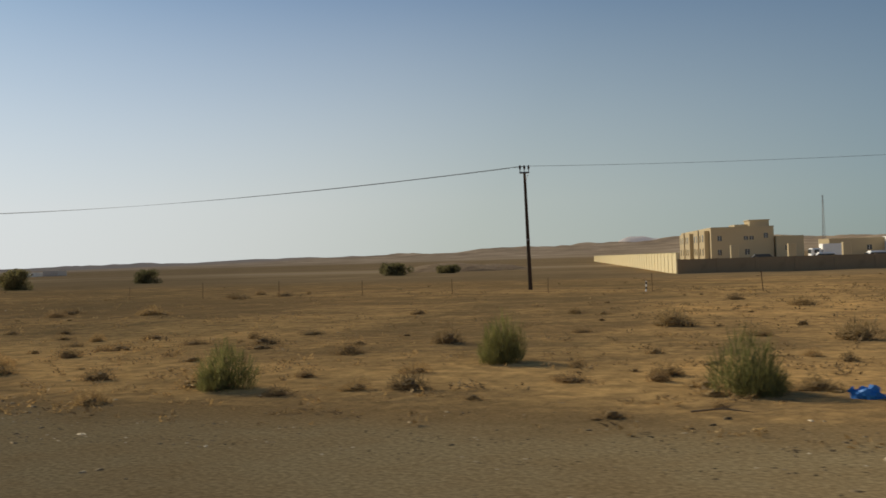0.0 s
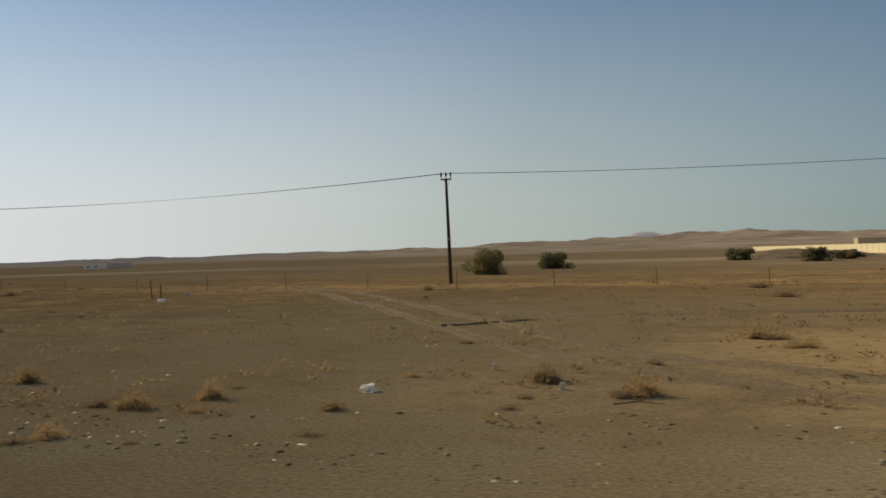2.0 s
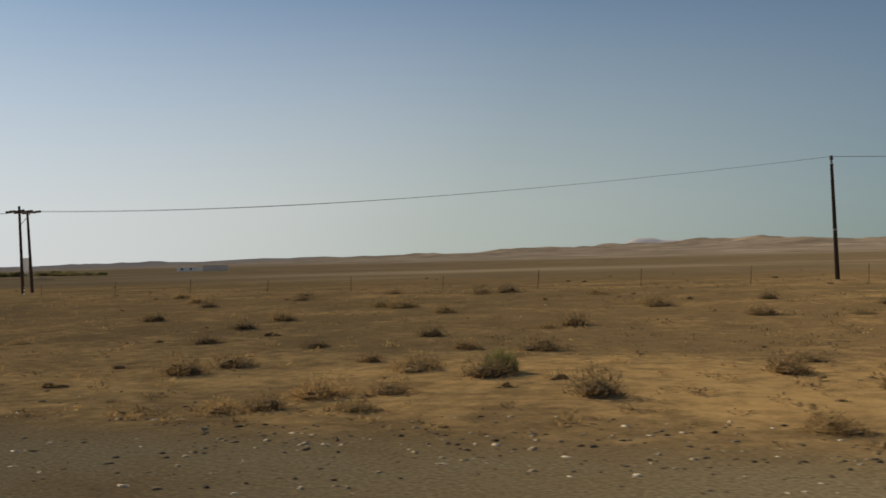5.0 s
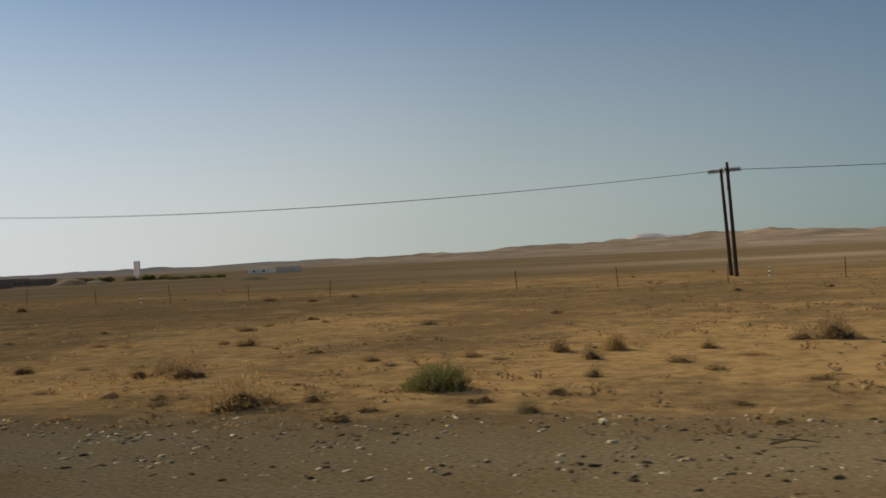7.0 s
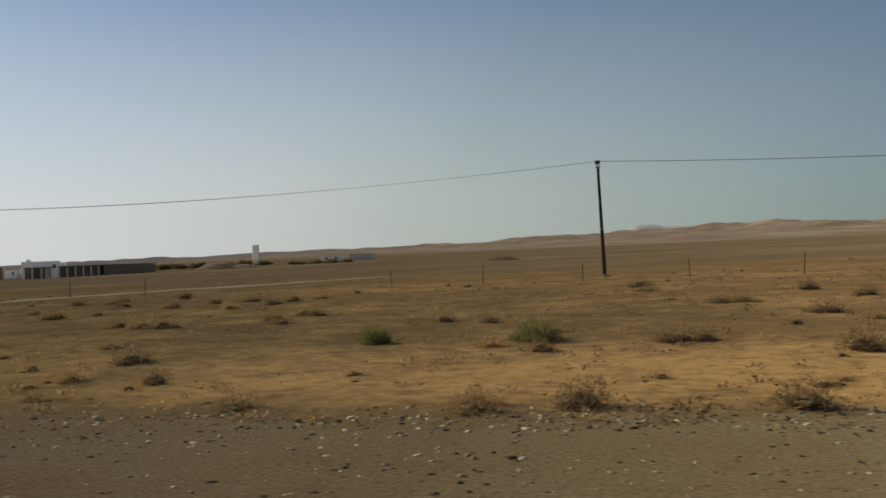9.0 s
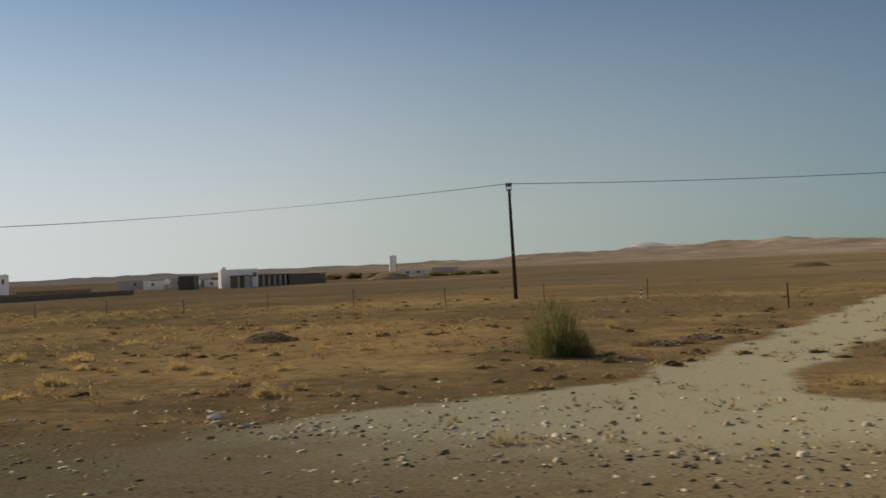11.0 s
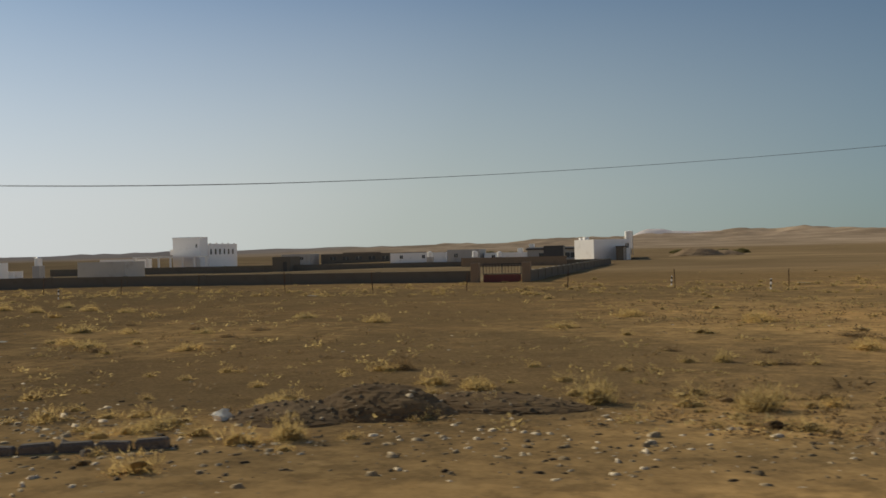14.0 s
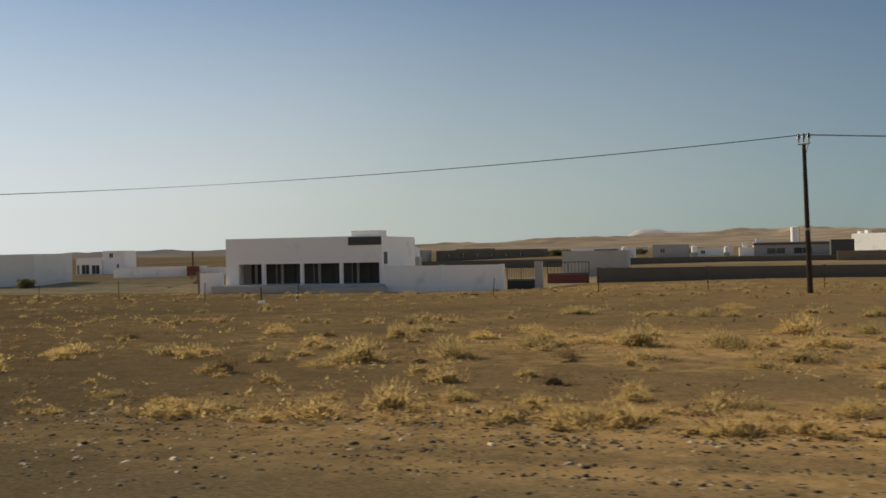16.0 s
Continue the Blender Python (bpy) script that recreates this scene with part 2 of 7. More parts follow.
MAT = {
    "ground": ground_material(),
    "stones": stones_material("loose_stones", 0.0),
    "pale_stones": stones_material("pale_rubble", 0.4),
    "soil_clods": stones_material("soil_clods", -0.2),
    "clods": stones_material("dark_clods", -0.35),
    "rut": painted("compacted_dirt", (0.232, 0.168, 0.092), 0.95, 1.2, 0.3, (0.2, 0.14, 0.072), 0.5, 0.4, grain=9.0),
    "asphalt": painted("asphalt", (0.05, 0.05, 0.05), 0.9, 0.5, 0.3, (0.09, 0.085, 0.075)),
    "pole_wood": painted("creosoted_wood", (0.05, 0.038, 0.03), 0.85, 1.2, 0.3, (0.1, 0.085, 0.065), grain=25),
    "steel": painted("galvanised_steel", (0.2, 0.2, 0.2), 0.5, 2.0, 0.15, (0.16, 0.12, 0.09), metallic=0.7),
    "porcelain": painted("brown_glazed_porcelain", (0.045, 0.03, 0.025), 0.25, 3.0, 0.2, (0.08, 0.07, 0.06), bumpy=0.0),
    "wire": painted("aluminium_conductor", (0.09, 0.09, 0.09), 0.55, 1.0, 0.1, (0.08, 0.08, 0.08), metallic=0.5),
    "rusty": painted("rusted_iron", (0.12, 0.075, 0.048), 0.85, 5.0, 0.35, (0.14, 0.075, 0.04)),
    "red_paint": painted("faded_red_paint", (0.16, 0.04, 0.03), 0.7, 3.0, 0.3, (0.1, 0.05, 0.035)),
    "white_wall": painted("white_plaster", (0.84, 0.82, 0.79), 0.85, 0.5, 0.05, (0.52, 0.48, 0.42), 0.66),
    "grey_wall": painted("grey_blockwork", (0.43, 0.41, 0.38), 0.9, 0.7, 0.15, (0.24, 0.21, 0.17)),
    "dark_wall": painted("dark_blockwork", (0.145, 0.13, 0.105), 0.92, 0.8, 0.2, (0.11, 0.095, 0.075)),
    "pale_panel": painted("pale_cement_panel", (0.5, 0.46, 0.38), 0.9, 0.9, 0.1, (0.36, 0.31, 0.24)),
    "green_wall": painted("pale_grey_render", (0.6, 0.61, 0.6), 0.85, 0.6, 0.08, (0.45, 0.45, 0.42)),
    # two tones for the yard wall: sun and shade put into the colour
    "cream_sunlit": painted("sun_bright_plaster", (0.78, 0.68, 0.43), 0.88, 0.4, 0.05, (0.6, 0.5, 0.32), 0.68),
    "shade_wall": painted("shade_dark_render", (0.27, 0.21, 0.135), 0.9, 0.6, 0.12, (0.19, 0.145, 0.095)),
    "beige_wall": painted("cream_plaster", (0.55, 0.455, 0.29), 0.88, 0.4, 0.06, (0.48, 0.38, 0.24), 0.66),
    "brown_wall": painted("mud_brown_wall", (0.24, 0.18, 0.125), 0.92, 0.8, 0.15, (0.16, 0.12, 0.085)),
    "roof": painted("dusty_roof_screed", (0.42, 0.38, 0.32), 0.9, 0.5, 0.12, (0.28, 0.24, 0.19)),
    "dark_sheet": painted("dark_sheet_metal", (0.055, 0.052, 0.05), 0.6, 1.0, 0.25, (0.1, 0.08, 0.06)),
    "glass": painted("dark_window_glass", (0.03, 0.035, 0.04), 0.12, 2.0, 0.1, (0.06, 0.055, 0.05), bumpy=0.0),
    "white_paint": painted("white_paint", (0.78, 0.77, 0.74), 0.55, 2.0, 0.05, (0.5, 0.42, 0.33), 0.64),
    "black_paint": painted("black_paint", (0.02, 0.02, 0.02), 0.6, 4.0, 0.2, (0.08, 0.07, 0.06)),
    "sign_blue": painted("weathered_grey_sign_face", (0.215, 0.235, 0.215), 0.6, 5.0, 0.16, (0.13, 0.12, 0.09), 0.5),
    "letter_blue": painted("dark_blue_lettering", (0.025, 0.05, 0.09), 0.6, 4.0, 0.1, (0.05, 0.07, 0.1)),
    "blue_plastic": painted("blue_plastic", (0.01, 0.16, 0.5), 0.65, 6.0, 0.15, (0.02, 0.1, 0.3)),
    "rubber": painted("old_rubber", (0.022, 0.021, 0.02), 0.8, 6.0, 0.2, (0.08, 0.065, 0.05)),
    "bank_soil": painted("bare_bank_soil", (0.3, 0.215, 0.13), 0.95, 0.5, 0.25, (0.22, 0.155, 0.095), 0.55, 0.5, grain=6.0),
    "soil": painted("dug_soil", (0.15, 0.1, 0.053), 0.95, 1.3, 0.45, (0.24, 0.168, 0.09), 0.5, 0.8, grain=45.0),
    "rock": painted("pale_limestone", (0.78, 0.72, 0.6), 0.9, 3.0, 0.2, (0.4, 0.33, 0.25), bumpy=0.6),
    "dark_rock": painted("dark_rock", (0.13, 0.115, 0.1), 0.9, 3.0, 0.3, (0.25, 0.21, 0.16), bumpy=0.6),
    # pale all over: the mountain's haze is put into this colour
    "mountain": painted("haze_paled_rock", (0.66, 0.6, 0.575), 0.95, 0.01, 0.05, (0.6, 0.55, 0.53), grain=0.05, bumpy=0.0),
    "bark": painted("grey_bark", (0.2, 0.15, 0.1), 0.9, 6.0, 0.3, (0.07, 0.055, 0.04)),
    "green": foliage("olive_green_stems", (0.093, 0.096, 0.035), (0.15, 0.15, 0.055), (0.22, 0.214, 0.083), 0.9, 0.5),
    "dark_green": foliage("dark_dusty_leaves", (0.09, 0.084, 0.038), (0.15, 0.138, 0.062), (0.225, 0.2, 0.095), 0.95, through=0.45),
    "brown_twig": foliage("dry_brown_twigs", (0.14, 0.097, 0.048), (0.22, 0.155, 0.078), (0.31, 0.222, 0.115), 0.9, 0.4),
    "tan_grass": foliage("dull_tan_grass", (0.22, 0.15, 0.07), (0.32, 0.222, 0.102), (0.44, 0.315, 0.15), 0.9, 0.35),
    "straw": foliage("dry_golden_grass", (0.4, 0.292, 0.12), (0.5, 0.375, 0.16), (0.6, 0.46, 0.21), 0.9, 0.55),
}

# ---- shape helpers ----
def smooth(a, b, v):
    s = np.clip((np.asarray(v, float) - a) / (b - a), 0, 1)
    return s * s * (3 - 2 * s)


def vnoise(x, y, seed=0.0):
    """Smooth value noise, 0 to 1, on a unit lattice."""
    x, y = np.asarray(x, float), np.asarray(y, float)
    ix, iy = np.floor(x), np.floor(y)
    fx, fy = x - ix, y - iy
    fx, fy = fx * fx * (3 - 2 * fx), fy * fy * (3 - 2 * fy)

    def corner(a, b):
        v = np.sin(a * 127.1 + b * 311.7 + seed * 74.7) * 43758.5453
        return v - np.floor(v)

    low = corner(ix, iy) * (1 - fx) + corner(ix + 1, iy) * fx
    high = corner(ix, iy + 1) * (1 - fx) + corner(ix + 1, iy + 1) * fx
    return low * (1 - fy) + high * fy


def fractal(x, y, seed, octaves=4):
    total, amp, scale, norm = 0.0, 1.0, 1.0, 0.0
    for k in range(octaves):
        total = total + amp * vnoise(x * scale, y * scale, seed + 3.1 * k)
        norm, amp, scale = norm + amp, amp * 0.5, scale * 2.03
    return total / norm


PLAIN_X = (-700, -560, -515, -488, -423, -358, -292, -222, -154, -88, 0, 100)
PLAIN_Z = (-0.4, -0.4, -0.42, -0.02, 0.0, 0.08, 0.25, 0.42, 0.65, 0.3, 0.15, 0.2)
CREST_X = (-4900, -3600, -2900, -2400, -2080, -1570, -1300, -1190, -1030, -890, -700, -570, -370, -93, 50, 200, 600, 1500, 4900)
CREST_Z = (20, 22, 24, 26, 29, 30, 31, 36, 44, 42, 48, 51, 56.5, 54.5, 49, 46, 46, 40, 35)


def height(x, y):
    """The lie of the land at a place."""
    x, y = np.asarray(x, float), np.asarray(y, float)
    z = np.interp(x, PLAIN_X, PLAIN_Z) * smooth(18, 55, y) * (1 - smooth(300, 900, y))
    rough = smooth(12.5, 17, y) * (1 - smooth(140, 320, y))
    z = z + rough * (0.10 * (vnoise(x / 7, y / 5, 1) - 0.5) + 0.05 * (vnoise(x / 2.1, y / 1.6, 2) - 0.5)) + 0.016 * (vnoise(x / 0.9, y / 0.7, 3) - 0.5)
    z = z + 0.95 * (1 - smooth(3.2, 7.5, np.abs(y)))
    rise = smooth(1300, 3500, y) ** 1.2 * (1 - 0.5 * smooth(3550, 4900, y))
    crest = np.interp(x * 3500 / np.maximum(y, 1500), CREST_X, CREST_Z)
    folds = 26 * (np.abs(fractal(x / 200, y / 300, 5) - 0.5) * 2 - 0.3) * (1 - 0.6 * smooth(3100, 3480, y)) + 11 * (fractal(x / 75, y / 110, 6) - 0.5)
    z = z - 0.42 * smooth(-500, -508, x) * smooth(62, 70, y) * (1 - smooth(88, 100, y))
    z = z - 1.4 * smooth(-545, -610, x) * smooth(95, 170, y) * (1 - smooth(350, 700, y))
    mid = 5.0 * smooth(900, 1500, y) * fractal(x / 500, y / 300, 8, 3) * (1 - smooth(2000, 3000, y))
    return z + rise * (crest + folds * smooth(1500, 2600, y)) + mid


def ground_at(x, y):
    return float(height(x, y))


def link(name, verts, faces, material, parent=None, label="", flat=True):
    me = bpy.data.meshes.new(name)
    me.from_pydata([tuple(v) for v in verts], [], [tuple(f) for f in faces])
    if not flat:
        me.shade_smooth()
    me.materials.append(MAT[material])
    ob = new(name, me)
    if parent:
        ob.parent = parent
    if label:
        tagged(ob, label)
    return ob


def part(name, bm, material, parent=None, label="", soft=False):
    """Links a bmesh as one mesh object, under a thing or a part."""
    bmesh.ops.recalc_face_normals(bm, faces=bm.faces)
    me = bpy.data.meshes.new(name)
    bm.to_mesh(me)
    bm.free()
    if soft:
        me.shade_smooth()
    me.materials.append(MAT[material])
    ob = new(name, me)
    if parent:
        ob.parent = parent
    if label:
        tagged(ob, label)
    return ob


def empty(name, m, label, category, group="", kind=""):
    ob = new(name)
    ob.matrix_world = m
    return tagged(ob, label, category, group, kind)


def box(bm, x0, x1, y0, y1, z0, z1, bevel=0.0):
    made = bmesh.ops.create_cube(bm, size=1.0, matrix=Matrix.LocRotScale(((x0 + x1) / 2, (y0 + y1) / 2, (z0 + z1) / 2), None, (abs(x1 - x0), abs(y1 - y0), abs(z1 - z0))))
    if bevel:
        edges = {e for v in made["verts"] for e in v.link_edges}
        bmesh.ops.bevel(bm, geom=list(edges), offset=bevel, segments=1, affect="EDGES")
    return bm


def rod(bm, a, b, r0, r1=None, sides=8):
    a, b = Vector(a), Vector(b)
    m = Matrix.Translation((a + b) / 2) @ (b - a).to_track_quat("Z", "Y").to_matrix().to_4x4()
    bmesh.ops.create_cone(bm, cap_ends=True, segments=sides, radius1=r0, radius2=r0 if r1 is None else r1, depth=(b - a).length, matrix=m)
    return bm


def pierced(bm, x0, x1, y0, y1, z0, z1, holes):
    """A wall along x with rectangular holes (x0, x1, z0, z1) right through it."""
    cuts = sorted({x0, x1, *(h[0] for h in holes), *(h[1] for h in holes)})
    for a, b in zip(cuts, cuts[1:]):
        mid, low = (a + b) / 2, z0
        for h in sorted((h for h in holes if h[0] < mid < h[1]), key=lambda h: h[2]):
            if h[2] > low + 1e-4:
                box(bm, a, b, y0, y1, low, h[2])
            low = h[3]
        if low < z1 - 1e-4:
            box(bm, a, b, y0, y1, low, z1)
    bmesh.ops.remove_doubles(bm, verts=bm.verts, dist=1e-4)
    return bm


def lump(seed, rx, ry, rz, rough=0.25, cuts=3, sink=0.25):
    """A heap or a rock: a squashed ball with an uneven skin, cut flat near its foot."""
    bm = bmesh.new()
    bmesh.ops.create_icosphere(bm, subdivisions=cuts, radius=1.0)
    for v in bm.verts:
        n = noise.fractal(v.co * 1.6 + Vector((seed * 7.3, seed * 1.7, 0)), 0.8, 2.0, 5)
        if cuts > 3:
            n = 0.4 * n + 0.16 * noise.noise(v.co * 34) + 0.05 * noise.noise(v.co * 9) + 0.07 * noise.noise(v.co * 19)
            low = max(0.0, 1.0 - abs(v.co.z))
            v.co.x, v.co.y = v.co.x * (1 + 0.35 * low * low), v.co.y * (1 + 0.35 * low * low)
        v.co *= 1.0 + rough * n
        v.co = Vector((v.co.x * rx, v.co.y * ry, max(v.co.z, -sink) * rz))
    return bm


def blades(rng, count, radius, tall, width, lean, spread=0.35, droop=0.0):
    """Thin pointed blades that spring from one foot: vertices and triangles."""
    a = rng.uniform(0, 2 * np.pi, count)
    foot = radius * spread * np.sqrt(rng.uniform(0, 1, count))
    tilt = lean * np.sqrt(rng.uniform(0, 1, count))
    long = tall * rng.uniform(0.55, 1.0, count)
    b = a + rng.normal(0, 0.5, count)
    base = np.stack([foot * np.cos(a), foot * np.sin(a), np.zeros(count)], 1)
    way = np.stack([np.sin(tilt) * np.cos(b), np.sin(tilt) * np.sin(b), np.cos(tilt)], 1)
    tip = base + way * long[:, None] * np.where(tilt[:, None] > 0.8, radius / tall * 0.9, 1.0).clip(0.6, 1.6)
    tip[:, 2] = np.maximum(tip[:, 2] - droop * tilt * long, 0.02)
    c = rng.uniform(0, 2 * np.pi, count)
    side = np.stack([np.cos(c), np.sin(c), 0.2 * np.sin(3 * c)], 1) * width / 2
    middle = (base + tip) / 2 + way * 0.04 * tall
    verts = np.stack([middle - side, middle + side, tip, base], 1).reshape(-1, 3)
    k = np.arange(count)[:, None] * 4
    faces = np.concatenate([k + [[0, 1, 2]], k + [[1, 0, 3]]])
    return verts, faces


def cushion(rng, count, long, width, upright, out=0.7, shell=0.55, heart=True):
    """A bushy tuft one metre wide and high: short thin stems all through a half dome, denser towards its skin."""
    d = rng.normal(0, 1, (count, 3))
    d[:, 2] = np.abs(d[:, 2]) * 0.9
    d /= np.linalg.norm(d, axis=1, keepdims=True)
    r = rng.uniform(0, 1, (count, 1)) ** shell
    ragged = 0.8 + 0.35 * vnoise(np.arctan2(d[:, 1], d[:, 0]) * 2.2 + 9, d[:, 2] * 2.5, float(rng.integers(99)))[:, None]
    base = d * r * ragged * (0.44, 0.44, 0.62)
    way = d * out + rng.normal(0, 0.35, (count, 3)) + (0, 0, upright)
    way /= np.linalg.norm(way, axis=1, keepdims=True)
    tip = base + way * long * rng.uniform(0.6, 1.25, (count, 1)) * (0.7, 0.7, 1.0)
    tip[:, 2] = np.maximum(tip[:, 2], 0.01)
    side = np.cross(way, rng.normal(0, 1, (count, 3)))
    side *= width / 2 / np.linalg.norm(side, axis=1, keepdims=True)
    verts = np.stack([base - side, base + side, tip], 1).reshape(-1, 3)
    faces = np.arange(3 * count).reshape(-1, 3)
    if not heart:
        return verts, faces
    # the matted heart of the tuft
    n = 7
    ring = np.arange(n) * 2 * np.pi / n
    rows = [(0.24, 0.0), (0.21, 0.16), (0.12, 0.27)]
    core = [np.stack([r * np.cos(ring + q), r * np.sin(ring + q), np.full(n, z)], 1) * rng.uniform(0.8, 1.12, (n, 1)) for q, (r, z) in enumerate(rows)]
    core = np.concatenate([*core, [(0.0, 0.0, 0.31)]])
    i, j = np.arange(n), (np.arange(n) + 1) % n
    skin = [np.stack(t, 1) for t in ((i, j, n + j), (i, n + j, n + i), (n + i, n + j, 2 * n + j), (n + i, 2 * n + j, 2 * n + i), (2 * n + i, 2 * n + j, 0 * i + 3 * n))]
    return np.concatenate([verts, core]), np.concatenate([faces, np.concatenate(skin) + 3 * count])


def weed(seed):
    """A low dry weed of short stems, no wider than a hand or two."""
    return cushion(np.random.default_rng(seed), 13, 0.3, 0.12, 0.2, 0.6, 0.4, False)


def bushy(seed, count, long, width, upright, out, lobes, flat=0.6, heart=False):
    """A natural bush of several uneven cushions grown into one another, a metre wide and high."""
    rng = np.random.default_rng(seed)
    verts, faces, n = [], [], 0
    for k in range(lobes):
        v, f = cushion(rng, count // lobes, long, width, upright, out, 0.45, heart)
        size = rng.uniform(0.45, 0.85) if k else 0.85
        a, r = rng.uniform(0, 6.28), (0.0 if k == 0 else rng.uniform(0.12, 0.34))
        v = v * (size, size, size * rng.uniform(flat, 1.1) if k else 1.0) + (r * math.cos(a), r * math.sin(a), 0.0)
        verts.append(v)
        faces.append(f + n)
        n += len(v)
    return np.concatenate(verts), np.concatenate(faces)


def big_mesh(name, verts, faces, material, kind="stuff", label="", category=""):
    """A large mesh of triangles, from arrays."""
    me = bpy.data.meshes.new(name)
    me.vertices.add(len(verts))
    me.vertices.foreach_set("co", np.ascontiguousarray(verts, np.float32).ravel())
    n = faces.shape[1]
    me.loops.add(faces.size)
    me.loops.foreach_set("vertex_index", np.ascontiguousarray(faces, np.int32).ravel())
    me.polygons.add(len(faces))
    me.polygons.foreach_set("loop_start", np.arange(0, faces.size, n, dtype=np.int32))
    me.update(calc_edges=True)
    me.validate()
    me.materials.append(MAT[material])
    return tagged(new(name, me), label, category, "", kind)


# ---- the land ----
TRACK_Y = (8, 13, 18, 24, 30, 38, 46, 54, 62, 80, 120)
TRACK_X = (-345.5, -345.2, -344.5, -342.8, -340.8, -338.6, -336.6, -334.6, -331.5, -322, -296)


def track_share(x, y):
    """How far a place lies on the graded track, 1 in its middle."""
    half = 1.85 + 0.85 * np.maximum(0, 19 - y)
    fan = 1 - smooth(0.55, 1.25, np.abs(x - np.interp(y, TRACK_Y, TRACK_X)) / half)
    fan = fan * (0.45 + 0.55 * smooth(9.0, 15.5, y)) * smooth(2.5, 6.0, y) * (1 - smooth(70, 110, y))
    yard = 0.5 * smooth(-449, -452, x) * smooth(73, 76, y) * (1 - smooth(150, 190, y))
    return np.maximum(fan, yard)


def belt_share(x, y):
    """Where the road's gravel strip ends and the plain begins."""
    edge = 13.4 + 2.4 * (vnoise(x / 26, 0 * x, 11) - 0.5) + 1.6 * (vnoise(x / 6.5, 0 * x, 14) - 0.5) - 2.5 * smooth(-470, -482, x) - 3.5 * smooth(-408, -416, x) * (1 - smooth(-452, -462, x))
    return smooth(-1.2, 1.3, np.abs(y) - edge)


# drifts of sand on the plain, and bare stony patches: x, y, half length, half depth, amount
DRIFTS_A = [
    (-6.1, 18.9, 8, 3.9, 0.5), (-1.3, 47.9, 5.1, 23.9, 0.3), (-13.1, 16.9, 3, 2.5, 0.35), (-24, 19.8, 9, 4.4, 0.5), (-20.1, 33.7, 5.1, 13.5, 0.3), (-37.5, 20.6, 5.3, 5.6, 0.5),
    (-32.5, 22.9, 2.7, 5.9, 0.35), (-59.5, 22.2, 4.9, 4.8, 0.65), (-52.2, 19.2, 2, 1.7, 0.5), (-47.8, 30.4, 2.9, 7.4, 0.3), (-64.5, 25.4, 2.3, 3.3, 0.5), (-69, 16.6, 1.5, 2.8, 0.4),
    (-66.1, 16.7, 1, 1, 0.3), (-84.5, 11.8, 1.8, 1.8, 0.5), (-103, 15.4, 3, 1.9, 0.4), (-107.3, 33.6, 8.2, 13.7, 0.2), (-122.8, 16.8, 2.9, 1.9, 0.75), (-113.2, 16.5, 4.3, 2, 0.7),
    (-110.9, 34.4, 2.7, 8.4, 0.35),
]
DRIFTS_B = [
    (-119, 23.1, 5, 3.4, 0.2), (-133.4, 16.3, 1.5, 2.2, 0.4), (-138.8, 14.2, 1.8, 0.9, 0.4), (-126.1, 22.2, 1.8, 3.8, 0.35), (-214.7, 19, 5.9, 4.9, 0.6), (-206.3, 24.6, 4.5, 8.1, 0.45),
    (-229.6, 17.9, 5.6, 4.3, 0.65), (-222.2, 22.8, 4.6, 8.3, 0.5), (-240.6, 29.6, 6, 4.7, 0.3), (-235.3, 32.4, 3.1, 3.8, 0.35), (-242.1, 16.3, 7.5, 3.2, 0.5), (-237.2, 27.2, 4.7, 10.3, 0.5),
    (-253, 27.2, 6.3, 4.6, 0.35), (-262.2, 18.3, 4.6, 5.2, 0.5), (-254, 21.6, 5.8, 7.5, 0.65), (-330, 22.1, 5.5, 5.9, 0.55), (-325.7, 36.7, 2.7, 12, 0.5), (-366, 64.3, 9.3, 25.4, 0.35),
    (-358, 26.6, 6, 8.7, 0.6),
]
DRIFTS_C = [
    (-351.9, 25.2, 3, 6.2, 0.45), (-345, 29, 2, 3.6, 0.5), (-365.4, 20.2, 8.8, 5.1, 0.45), (-366.2, 33.3, 12.7, 7.6, 0.35), (-385.2, 21, 5.9, 5.8, 0.5), (-375.1, 23.7, 4.4, 6.8, 0.5),
    (-382.1, 35.3, 11.5, 7.3, 0.35), (-380.9, 22.3, 2.3, 2.6, -0.7), (-398.5, 19.9, 6.2, 4.6, 0.45), (-389.9, 44.7, 5.3, 28.4, 0.4), (-396.7, 40.1, 11.1, 11.2, 0.3), (-405.7, 21.5, 4.6, 6.4, 0.5),
    (-418.9, 25.8, 4.9, 7.1, 0.35), (-410.3, 17.4, 2.7, 2.3, 0.3), (-420.6, 18.2, 4.2, 8.3, 0.6), (-426.9, 22.2, 4.8, 4.3, 0.4), (-441.4, 11.9, 2, 1.4, 0.4), (-433.3, 15.2, 1.7, 2.4, 0.5),
    (-434.4, 34.4, 6.3, 10.3, 0.4),
]
